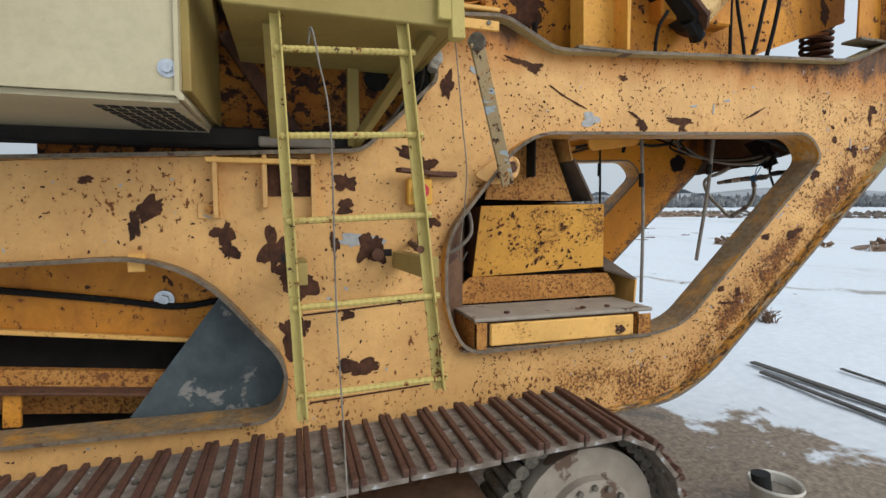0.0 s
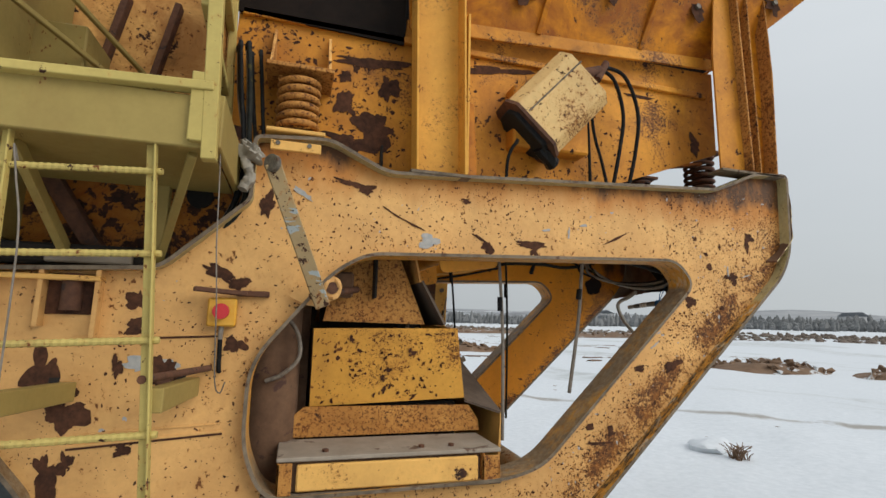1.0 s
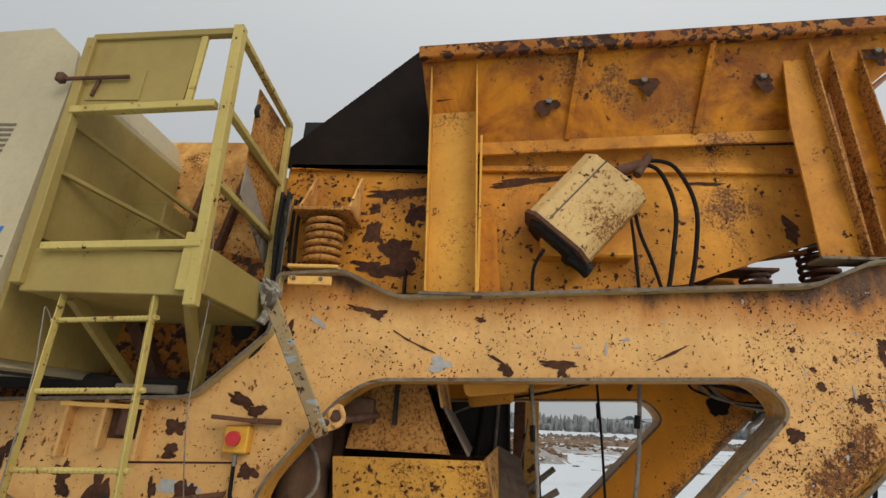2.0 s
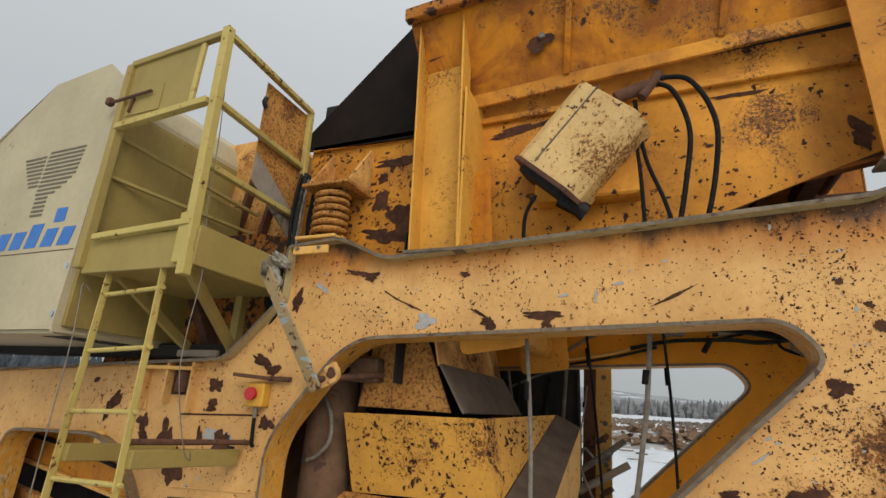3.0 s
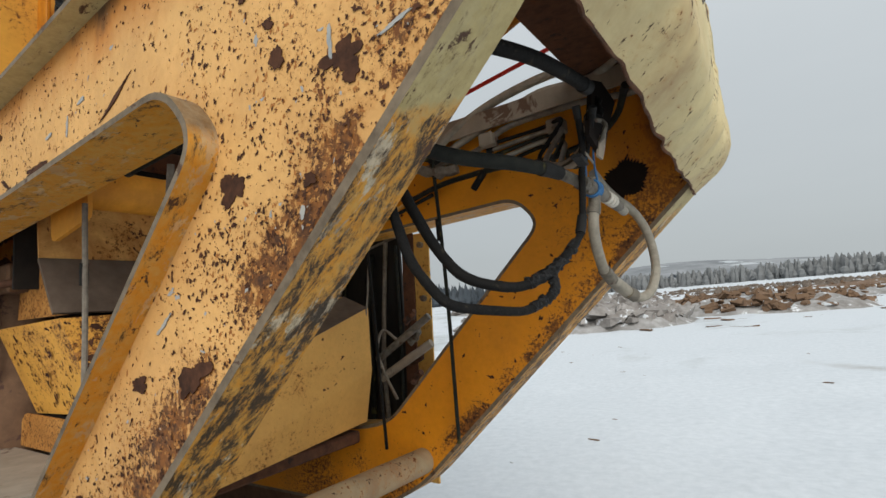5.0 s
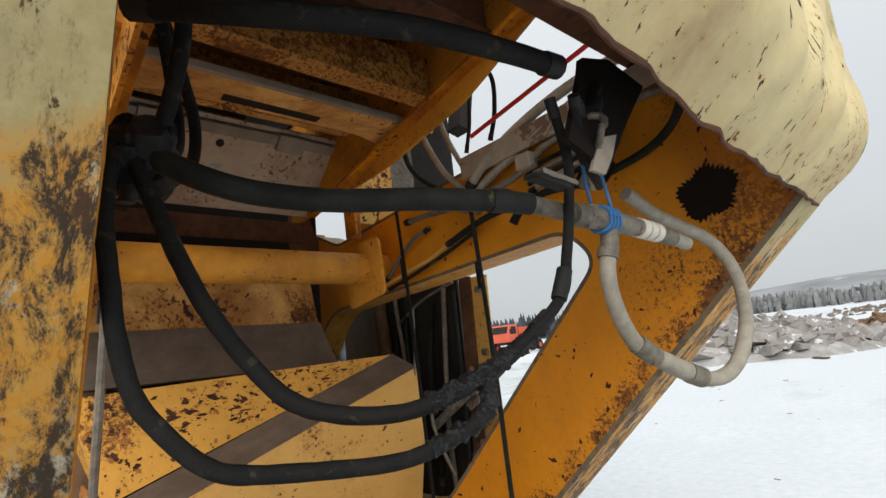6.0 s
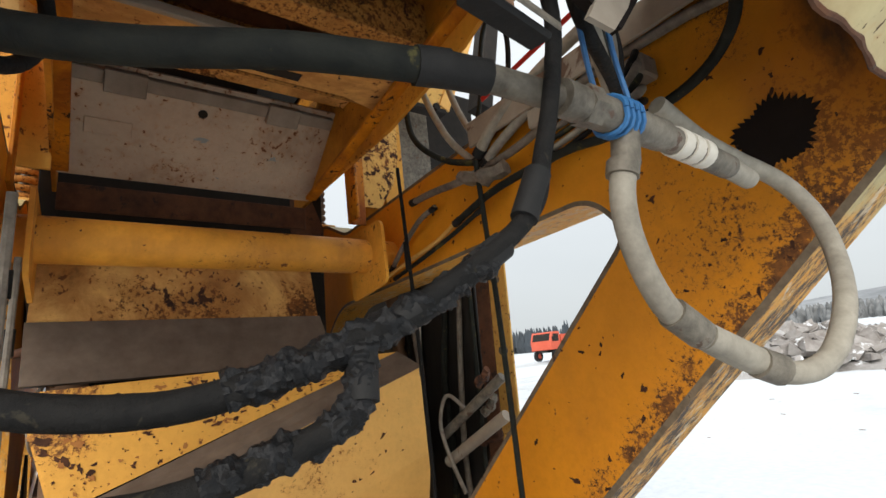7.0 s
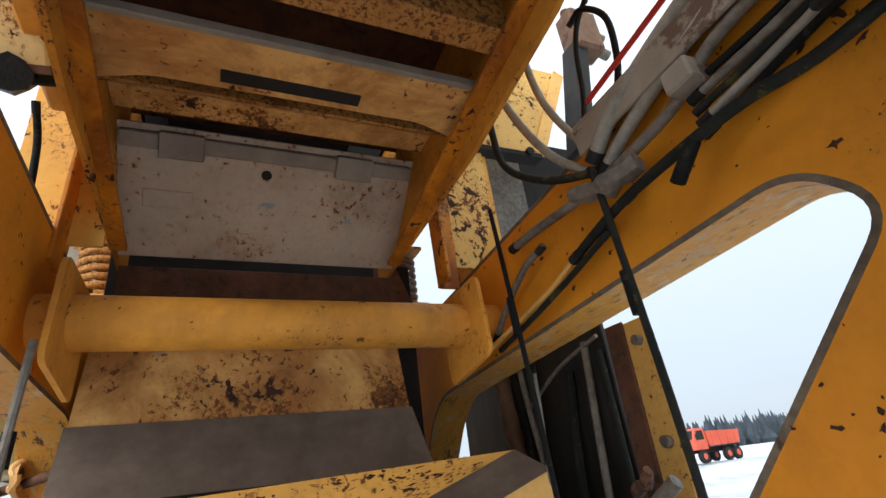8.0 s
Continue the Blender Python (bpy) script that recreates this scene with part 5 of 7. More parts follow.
flap = thing("belt_flap", (-1.0, 0.12, 0.83), "scuffed blue-black rubber belt flap behind the opening", "rubber flap")
part("flap", slab(rounded([(-1.36, 0.80), (-0.66, 0.80), (-0.66, 1.06), (-0.88, 1.42), (-0.95, 1.36)], 0.01), 0.115, 0.130), M_BELT, flap)

# ---- crusher body, housing and platform ----
body = thing("crusher_body", (-0.6, 0.6, 1.93), "rust-brown crusher body plates behind the ladder", "crusher")
part("shell", slab([(-1.6, 1.90), (-0.10, 1.93), (-0.02, 2.2), (-0.12, 2.62), (-0.50, 2.70), (-1.6, 2.7)], 0.14, 1.26), M_RIM, body)
part("rib", bar((-0.92, 0.10, 2.40), (-0.62, 0.10, 1.95), 0.06, 0.08, (0, 1, 0)), M_RUST, body)
part("port", rod((-0.30, 0.128, 2.28), (-0.30, 0.142, 2.28), 0.055, 18), M_DARK, body)
part("upper_plate", slab([(-1.20, 2.62), (-0.22, 2.62), (-0.22, 3.18), (-0.56, 3.47), (-1.20, 3.47)], 0.30, 1.1), M_GRIMY, body, "scorched yellow upper plate")
for x in (-0.84, -0.62):
    part("upper_rib", bar((x, 0.27, 2.62), (x + 0.12, 0.27, 3.25), 0.03, 0.06, (0, 1, 0)), M_RUST, body)
part("lower_chassis", box(-0.62, 0.16, 0.52, 1.40, 0.78, 1.92, 0.01), M_DUSTB, body, "dusty brown chassis block")
# made-up black box: paints the deep shade between platform and hopper
part("shade_backing", box(-0.22, -0.05, 0.34, 1.10, 2.20, 3.15, 0.01), M_BLACKP, body, "added black backing standing for the dark gap beside the platform")
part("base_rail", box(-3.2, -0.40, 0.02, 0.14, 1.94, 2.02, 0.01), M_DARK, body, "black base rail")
part("foot_block", box(-0.80, -0.50, 0.0, 0.10, 1.945, 1.985, 0.006), M_DUST, body)

shed = thing("engine_housing", (-2.1, 0.0, 2.02), "beige painted engine housing with striped emblem and blue lettering marks", "housing")
HP = [(-3.4, 2.01), (-0.975, 2.01), (-0.955, 3.28), (-1.0, 3.42), (-1.16, 3.555), (-1.64, 3.52), (-2.12, 3.17), (-3.4, 2.6)]
b = slab(HP, -0.555, 0.60)
soften(b, 0.012, 2)
part("shell", b, M_SHED, shed)
part("end_panel", box(-0.9745, -0.950, -0.53, 0.58, 2.03, 3.25, 0.003), M_OLIVE, shed, "olive end panel")
part("under_panel", slab([(-3.4, 1.992), (-0.98, 1.992), (-0.98, 2.008), (-3.4, 2.008)], -0.545, 0.20), M_SHED, shed, "orange underside panel")
part("panel_joint", box(-3.4, -0.977, -0.5575, -0.553, 2.415, 2.419, 0.0), M_RUST, shed)
for k, (x, z) in enumerate(((-1.005, 2.085), (-1.0, 2.33))):
    b = rod((x, -0.558, z), (x, -0.553, z), 0.026, 16)
    part("screw", rod((x, -0.568, z), (x, -0.556, z), 0.014, 10, b), M_ZINC, shed, "bright screw with washer", True)
# vents are thin near-black plates, the dark of the openings painted on
for i in range(6):
    for j in range(8):
        x, y = -1.22 + i * 0.036 + j * 0.004, -0.46 + j * 0.055
        part("vent_slot", box(x, x + 0.028, y, y + 0.038, 1.9895, 1.9915, 0.0), M_DARK, shed)


def on_front(pts, y, mat, name):
    b = slab(pts, y - 0.0015, y)
    return part(name, b, mat, shed)


for i in range(16):
    z = 3.02 - i * 0.026
    if i < 11:
        x1 = -1.155 - 0.020 * max(0, i - 6) ** 1.3 - i * 0.004
        on_front([(-1.47 - i * 0.002, z), (x1, z), (x1, z + 0.013), (-1.47 - i * 0.002, z + 0.013)], -0.556, M_STRIPE, "emblem_bar")
    else:
        on_front([(-1.48, z), (-1.37, z), (-1.37, z + 0.013), (-1.48, z + 0.013)], -0.556, M_STRIPE, "emblem_bar")
    if i < 8:
        on_front([(-1.70 + i * 0.016, z - 0.02), (-1.50, z - 0.02), (-1.50, z - 0.007), (-1.70 + i * 0.016, z - 0.007)], -0.556, M_STRIPE, "emblem_bar")
for i in range(6):
    x = -1.86 + i * 0.14
    hgt = 0.135 if i in (0, 3) else 0.10
    on_front([(x, 2.445), (x + 0.10, 2.445), (x + 0.125, 2.445 + hgt), (x + 0.025, 2.445 + hgt)], -0.556, M_DECALB, "blue_mark")
on_front([(-1.24, 2.58), (-1.15, 2.58), (-1.15, 2.66), (-1.24, 2.66)], -0.556, M_DECALB, "blue_mark")

plat = thing("access_platform", (-0.5, -0.3, 2.24), "olive-yellow steel access platform with guard rails and gate", "platform")
part("front_channel", box(-0.86, -0.14, -0.575, -0.55, 2.275, 2.448, 0.004), M_OLIVE, plat)
part("front_angle", bar((-0.80, -0.585, 2.448), (-0.16, -0.585, 2.474), 0.05, 0.030), M_LADDER, plat)
part("side_channel", box(-0.155, -0.13, -0.565, 0.06, 2.285, 2.465, 0.004), M_OLIVE, plat)
part("deck", box(-0.86, -0.157, -0.548, 0.06, 2.447, 2.459, 0.002), M_RUST, plat)
part("soffit", slab([(-0.86, 2.290), (-0.16, 2.290), (-0.16, 2.280), (-0.86, 2.280)], -0.545, 0.04), M_OLIVE, plat)
part("brace", bar((-0.22, -0.50, 2.285), (-0.42, 0.06, 1.96), 0.055, 0.03, (1, 0, 0)), M_OLIVE, plat)
part("brace", bar((-0.42, 0.03, 2.285), (-0.42, 0.03, 1.96), 0.05, 0.05), M_OLIVE, plat)
part("brace", bar((-0.74, -0.45, 2.285), (-0.74, 0.06, 1.97), 0.05, 0.03, (1, 0, 0)), M_OLIVE, plat)
part("corner_post", bar((-0.158, -0.580, 2.235), (-0.212, -0.580, 3.53), 0.045, 0.045, (0, 1, 0)), M_LADDER, plat)
part("corner_stub", bar((-0.200, -0.585, 2.29), (-0.202, -0.585, 2.52), 0.05, 0.03, (0, 1, 0)), M_LADDER, plat)
part("left_post", bar((-0.865, -0.58, 2.30), (-0.905, -0.575, 3.47), 0.045, 0.045, (0, 1, 0)), M_OLIVE, plat)
part("top_rail", bar((-0.90, -0.575, 3.475), (-0.21, -0.575, 3.505), 0.035, 0.035), M_OLIVE, plat)
part("gate_rail", bar((-0.885, -0.585, 3.075), (-0.24, -0.585, 3.110), 0.04, 0.035), M_LADDER, plat)
gate = part("gate_panel", slab([(-0.885, 3.10), (-0.40, 3.13), (-0.385, 3.49), (-0.895, 3.465)], -0.578, -0.570), M_OLIVE, plat)
part("gate_stile", bar((-0.375, -0.575, 3.12), (-0.37, -0.575, 3.49), 0.03, 0.02, (0, 1, 0)), M_LADDER, plat)
part("bolt_plate", box(-0.85, -0.60, -0.584, -0.578, 3.135, 3.295, 0.002), M_OLIVE, gate)
b = rod((-0.97, -0.60, 3.235), (-0.66, -0.60, 3.245), 0.009, 10)
box(-0.99, -0.955, -0.622, -0.585, 3.215, 3.26, 0.006, b)
part("slide_bolt", b, M_RUST, gate, "rusty slide bolt")
part("bolt_tongue", bar((-0.80, -0.592, 3.24), (-0.815, -0.592, 3.15), 0.014, 0.014), M_RUST, gate)
for za, zb in ((3.505, 3.49), (3.12, 3.10), (2.79, 2.78)):
    part("side_rail", bar((-0.215, -0.56, za), (-0.240, 0.145, zb), 0.035, 0.03), M_LADDER, plat)
part("rear_post", bar((-0.215, 0.145, 2.50), (-0.245, 0.145, 3.50), 0.035, 0.035, (0, 1, 0)), M_LADDER, plat)
b = bmesh.new()
part("side_panel", quad([(-0.255, -0.22, 2.95), (-0.255, 0.17, 2.70), (-0.262, 0.17, 3.47), (-0.262, -0.22, 3.47)], 0.006), M_RUSTY, plat, "rust-scratched yellow panel")
part("panel_band", quad([(-0.2535, -0.22, 2.86), (-0.2535, 0.17, 2.62), (-0.2545, 0.17, 2.78), (-0.2545, -0.22, 3.03)], 0.006), M_DUST, plat)
part("lamp_knob", sweep([(-0.250, -0.215, 3.30), (-0.250, -0.235, 3.325), (-0.250, -0.225, 3.36)], 0.013, 10), M_RUBBER, plat)
part("inner_wall", box(-0.94, -0.92, -0.52, 0.25, 2.52, 3.22, 0.004), M_OLIVE, plat)
part("inner_shelf", box(-0.93, -0.74, -0.05, 0.22, 2.50, 2.90, 0.006), M_OLIVE, plat)
part("ledge", bar((-0.92, -0.52, 3.05), (-0.60, 0.22, 2.85), 0.02, 0.02), M_OLIVE, plat)
part("ledge", bar((-0.92, -0.52, 2.82), (-0.60, 0.22, 2.72), 0.02, 0.02), M_OLIVE, plat)

# ---- ladder ----
lad = thing("access_ladder", (-0.45, -0.66, 1.06), "yellow-green steel ladder with ribbed bar rungs and chipped paint", "ladder")
LT, LB, RT, RB = Vector((-0.712, -0.508, 2.47)), Vector((-0.648, -0.580, 1.035)), Vector((-0.336, -0.525, 2.49)), Vector((-0.212, -0.592, 1.095))
part("rail", angle_bar(LT, LB, 0.030, 0.006, (0, -1, 0)), M_LADDER, lad)
part("rail", angle_bar(RT, RB, 0.030, 0.006, (0, -1, 0)), M_LADDER, lad)
for z in (2.178, 1.918, 1.660, 1.395, 1.120):
    p, q = LT.lerp(LB, (2.47 - z + 0.006) / 1.435), RT.lerp(RB, (2.49 - z - 0.014) / 1.395)
    p, q = p + Vector((-0.02, -0.012, 0)), q + Vector((0.02, -0.012, 0))
    n = 46
    rr = [0.0115 if i % 2 else 0.0095 for i in range(n + 1)]
    line = [p.lerp(q, i / n) for i in range(n + 1)]
    part("rung", sweep(line, rr, 8, 0), M_LADDER, lad, smooth=False)
part("stay", bar((-0.235, -0.02, 1.475), (-0.245, -0.575, 1.50), 0.055, 0.07), M_OLIVE, lad)
part("stay", bar((-0.655, -0.02, 1.46), (-0.665, -0.555, 1.49), 0.055, 0.07), M_OLIVE, lad)
part("stay_rod", rod((-0.18, -0.01, 1.545), (-0.28, -0.575, 1.56), 0.013, 10), M_RUST, lad, "rusty stay rod", True)

# ---- crawler track ----
trk = thing("crawler_track", (-1.2, -0.3, 0.0), "muddy rust-brown crawler track with ribbed steel shoes", "crawler track")
CX, CZ, CR, PITCH = 0.450, 0.415, 0.390, 0.170
M_SHOE = plain("shoe_plate", (0.10, 0.075, 0.055), (0.33, 0.28, 0.225), 22, 0.9, 0.1, 0.8, (0.42, 0.41, 0.40))
M_GROUS = plain("rusty_grouser", (0.055, 0.026, 0.017), (0.145, 0.068, 0.042), 30, 0.75, 0.2, 0.6)
sh = box(-PITCH / 2 + 0.004, PITCH / 2 - 0.004, -0.245, 0.245, -0.010, 0.010, 0.003)
for x in (-0.072, 0.0, 0.072):
    box(x - 0.012, x + 0.012, -0.245, 0.245, 0.008, 0.038 if x else 0.030, 0.004, sh)
for f in sh.faces:
    f.material_index = 1 if f.calc_center_median().z > 0.0125 else 0
shoe_me = bpy.data.meshes.new("shoe")
sh.to_mesh(shoe_me)
sh.free()
for m in (M_SHOE, M_GROUS):
    shoe_me.materials.append(m)
hl = rod((0, 0, 0.008), (0, 0, 0.018), 0.015, 6)
bolt_me = bpy.data.meshes.new("shoe_bolt")
hl.to_mesh(bolt_me)
hl.free()
bolt_me.materials.append(M_STEEL)
run = 3.4
total = run + math.pi * CR + run
s = 0.0
k = 0
while s < total:
    if s < run:
        p, ang = (CX - run + s, CZ + CR - 0.040 * (run - s)), -0.040
    elif s < run + math.pi * CR:
        th_ = (s - run) / CR
        p, ang = (CX + CR * math.sin(th_), CZ + CR * math.cos(th_)), th_
    else:
        p, ang = (CX - (s - run - math.pi * CR), CZ - CR), math.pi
    m = Matrix.Translation((p[0], -0.315, p[1])) @ Matrix.Rotation(ang, 4, "Y") @ Matrix.Rotation(0.012 * math.sin(k * 2.3), 4, "X")
    ob = new("track_shoe", shoe_me)
    ob.parent = trk
    ob.matrix_parent_inverse = Matrix.Translation(-trk.location)
    ob.matrix_basis = m
    for bx in (-0.036, 0.036):
        for by in (-0.06, 0.06):
            bo = new("shoe_bolt", bolt_me)
            bo.parent = ob
            bo.location = (bx, by, 0)
    s += PITCH
    k += 1
idler = part("idler_wheel", rod((CX, -0.46, CZ), (CX, -0.18, CZ), CR - 0.075, 40, None, 0.02), M_DUST, trk, "mud-caked idler wheel", True)
part("hub_flange", rod((CX, -0.50, CZ), (CX, -0.45, CZ), 0.20, 36, None, 0.01), M_DUST, idler, smooth=True)
part("hub_cap", rod((CX, -0.54, CZ), (CX, -0.49, CZ), 0.12, 30, None, 0.02), M_RUST, idler, "rusty hub cap", True)
for i in range(16):
    a = 2 * math.pi * i / 16
    part("hub_bolt", rod((CX + 0.172 * math.cos(a), -0.515, CZ + 0.172 * math.sin(a)), (CX + 0.172 * math.cos(a), -0.495, CZ + 0.172 * math.sin(a)), 0.013, 6), M_STEEL, idler)
for i in range(26):
    a = -1.45 + i * 0.16
    if a < 1.6:
        x, z = CX + (CR - 0.03) * math.sin(a + 0.1), CZ + (CR - 0.03) * math.cos(a + 0.1)
        part("chain_link", rod((x, -0.42, z), (x, -0.22, z), 0.030, 10), M_STEEL, trk, smooth=True)
part("track_frame", box(-3.0, 0.05, -0.50, -0.14, 0.16, 0.56, 0.03), M_DUSTB, trk, "mud-covered roller frame")
for x in (-2.4, -1.6, -0.8):
    part("carrier_roller", rod((x, -0.46, 0.62), (x, -0.18, 0.62), 0.075, 18), M_RUST, trk, smooth=True)
cat2 = thing("crawler_track", (-1.2, 1.7, 0.0), "muddy rust-brown crawler track beyond the far frame", "crawler track")
part("far_track_body", slab(rounded([(-3.0, 0.02), (0.70, 0.02), (0.70, 0.73), (-3.0, 0.73)], [0.3, 0.34, 0.34, 0.3], 8), 1.58, 2.06), M_DUSTB, cat2)

# ---- vibrator drive on the feeder side ----
vib = thing("vibrator_drive", (1.42, 0.10, 2.72), "dented yellow vibrator drive housing with black end cover", "vibrator")
ax = Vector((0.62, -0.10, 0.78)).normalized()


def octagon(center, n, w, d, ch):
    u = Vector((0.78, -0.05, -0.62)).normalized()
    u = (u - n * u.dot(n)).normalized()
    v = n.cross(u).normalized()
    pts = [(-w + ch, -d), (w - ch, -d), (w, -d + ch), (w, d - ch), (w - ch, d), (-w + ch, d), (-w, d - ch), (-w, -d + ch)]
    return [center + u * a + v * b for a, b in pts]


def prism(c0, c1, w, d, ch, scale1=1.0):
    n = (c1 - c0).normalized()
    b = bmesh.new()
    A = [b.verts.new(p) for p in octagon(c0, n, w, d, ch)]
    B = [b.verts.new(p) for p in octagon(c1, n, w * scale1, d * scale1, ch * scale1)]
    b.faces.new(A)
    b.faces.new(B[::-1])
    for i in range(8):
        b.faces.new((A[i - 1], A[i], B[i], B[i - 1]))
    bmesh.ops.recalc_face_normals(b, faces=b.faces)
    return b


c0, c1 = Vector((1.272, 0.085, 2.775)), Vector((1.575, 0.050, 3.100))
body_v = prism(c0, c1, 0.192, 0.125, 0.055)
soften(body_v, 0.006)
vib_housing = part("housing", body_v, M_VIB, vib)
nn = (c1 - c0).normalized()
cap = prism(c0 - nn * 0.035, c0, 0.155, 0.10, 0.05)
part("end_cover", soften(cap, 0.006), M_RUBBER, vib, "black end cover")
part("end_flange", prism(c0 - nn * 0.008, c0 + nn * 0.012, 0.20, 0.135, 0.06), M_RUST, vib)
part("mount_foot", box(1.20, 1.66, 0.09, 0.208, 2.70, 3.05, 0.01), M_FEEDER, vib)
part("oil_lump", sweep([(1.33, 0.05, 2.69), (1.40, 0.07, 2.635), (1.43, 0.08, 2.615)], [0.05, 0.045, 0.04, 0.03], 8, 1, True, 0.4), M_TAR, vib)
part("seam", sweep([c0.lerp(c1, 0.02) + Vector((-0.05, -0.12, 0.06)), c0.lerp(c1, 0.98) + Vector((-0.05, -0.12, 0.06))], 0.006, 6, 1), M_EDGE, vib_housing)
b = rod((1.58, 0.03, 3.14), (1.72, 0.06, 3.20), 0.030, 12)
rod((1.69, 0.04, 3.13), (1.77, 0.07, 3.26), 0.022, 10, b)
part("hose_fitting", b, M_RUST, vib, smooth=True)


# ---- hoses and cables ----
def hose(name, pts, r, mat, label, category="hose", lump=0.0, seg=12, group="", ends=None):
    at = Vector(pts[0])
    th = thing(name, at, label, category, group)
    part("line", sweep(pts, r, seg, 24 if lump > 0.3 else 8, True, lump, None, 95 if lump > 0.3 else 45), mat, th, smooth=True)
    if name in ("hydraulic_hose", "vibrator_hose", "cable_line"):
        for p, q in ((Vector(pts[0]), Vector(pts[1])), (Vector(pts[-1]), Vector(pts[-2]))):
            part("crimp_sleeve", rod(p, p + (q - p).normalized() * 0.032, r * 1.15, 12, None, 0.002), M_RUBBER, th, "black crimp sleeve", True)
    for p, q, rr, m in ends or ():
        part("fitting", rod(p, q, rr, 12, None, 0.003), m, th, smooth=True)
    return th


hose("hydraulic_hose", [(2.38, 0.100, 2.050), (2.43, 0.130, 2.010), (2.470, 0.180, 1.975), (2.490, 0.241, 1.960), (2.527, 0.323, 1.951), (2.577, 0.431, 1.951), (2.612, 0.560, 1.953)], 0.0160, M_HOSED, "thick dusty black hydraulic hose across the nose",
     ends=[((2.607, 0.540, 1.953), (2.622, 0.600, 1.950), 0.0172, M_RUBBER), ((2.622, 0.598, 1.950), (2.646, 0.675, 1.934), 0.0140, M_STEEL)])
hose("hydraulic_hose", [(2.672, 0.622, 2.110), (2.668, 0.650, 2.020), (2.660, 0.650, 1.955), (2.663, 0.614, 1.860), (2.662, 0.578, 1.792), (2.639, 0.455, 1.711)], 0.0082, M_HOSE, "black hydraulic hose hanging from a bracket",
     ends=[((2.664, 0.602, 1.838), (2.662, 0.580, 1.796), 0.0115, M_RUBBER)])
hose("hydraulic_hose", [(2.655, 0.560, 1.775), (2.645, 0.505, 1.738), (2.638, 0.450, 1.712), (2.615, 0.360, 1.683), (2.592, 0.285, 1.685), (2.555, 0.233, 1.706), (2.530, 0.193, 1.756), (2.515, 0.158, 1.815), (2.500, 0.136, 1.869), (2.475, 0.120, 1.926), (2.445, 0.105, 1.988), (2.420, 0.096, 2.025)], 0.0100, M_HOSE, "sagging black hydraulic hose", lump=0.08)
hose("tarred_hose", [(2.652, 0.545, 1.764), (2.645, 0.505, 1.738), (2.638, 0.450, 1.712), (2.628, 0.405, 1.696), (2.617, 0.366, 1.685)], 0.0108, M_TAR, "hose joint wrapped in lumpy black tar tape", lump=0.6, seg=30)
hose("hydraulic_hose", [(2.640, 0.442, 1.703), (2.643, 0.440, 1.690), (2.643, 0.424, 1.662), (2.628, 0.352, 1.638), (2.618, 0.290, 1.636), (2.585, 0.178, 1.649), (2.572, 0.139, 1.664), (2.560, 0.108, 1.697), (2.550, 0.086, 1.733), (2.540, 0.074, 1.785), (2.525, 0.069, 1.845), (2.500, 0.067, 1.902), (2.465, 0.073, 1.963), (2.430, 0.085, 2.015)], 0.0088, M_HOSE, "lower sagging black hydraulic hose", lump=0.08)
hose("tarred_hose", [(2.640, 0.442, 1.706), (2.643, 0.440, 1.690), (2.643, 0.424, 1.662), (2.634, 0.385, 1.648), (2.628, 0.352, 1.638)], 0.0094, M_TAR, "tar-taped joint on the lower hose", lump=0.65, seg=30)
# grey suction hose loop with its fittings
gp = [(2.646, 0.768, 1.890), (2.642, 0.756, 1.845), (2.640, 0.760, 1.800), (2.640, 0.783, 1.748), (2.640, 0.822, 1.712), (2.650, 0.909, 1.668), (2.678, 0.985, 1.640), (2.700, 1.047, 1.655), (2.706, 1.125, 1.715), (2.690, 1.205, 1.790), (2.668, 1.240, 1.867), (2.638, 1.225, 1.930), (2.612, 1.144, 1.965), (2.605, 1.046, 1.985), (2.60, 0.95, 2.02)]
hose("suction_hose", gp, 0.0140, M_GREYHOSE, "stiff grey plastic hose loop with metal fittings",
     ends=[((2.639, 0.812, 1.720), (2.644, 0.855, 1.694), 0.0176, M_STEEL), ((2.645, 0.862, 1.692), (2.666, 0.955, 1.650), 0.0162, M_GREYHOSE), ((2.662, 0.935, 1.657), (2.672, 0.965, 1.645), 0.0188, M_STEEL),
           ((2.643, 0.760, 1.866), (2.645, 0.764, 1.882), 0.0180, M_STEEL)])
tee = thing("pipe_tee", (2.65, 0.78, 1.93), "dirty metal pipe tee with white tape bands and blue strap", "pipe fitting")
tee_body = part("tee_body", rod((2.648, 0.668, 1.934), (2.648, 0.848, 1.930), 0.0192, 16, None, 0.004), M_STEEL, tee, smooth=True)
part("tee_leg", rod((2.648, 0.777, 1.932), (2.646, 0.767, 1.880), 0.0160, 14, None, 0.003), M_STEEL, tee, smooth=True)
part("tee_collar", rod((2.648, 0.700, 1.934), (2.648, 0.722, 1.934), 0.0225, 6, None, 0.003), M_STEEL, tee)
part("coupling", rod((2.648, 0.845, 1.930), (2.645, 1.020, 1.919), 0.0168, 14, None, 0.003), M_STEEL, tee, smooth=True)
for y in (0.876, 0.903, 0.930):
    part("tape_band", rod((2.6475, y, 1.930 - (y - 0.85) * 0.06), (2.647, y + 0.021, 1.929 - (y - 0.85) * 0.06), 0.0190, 14), M_WHITE, tee, "white tape band", True)
part("end_piece", rod((2.645, 1.010, 1.920), (2.642, 1.090, 1.912), 0.0145, 14, None, 0.004), M_GREYHOSE, tee, smooth=True)
b = bmesh.new()
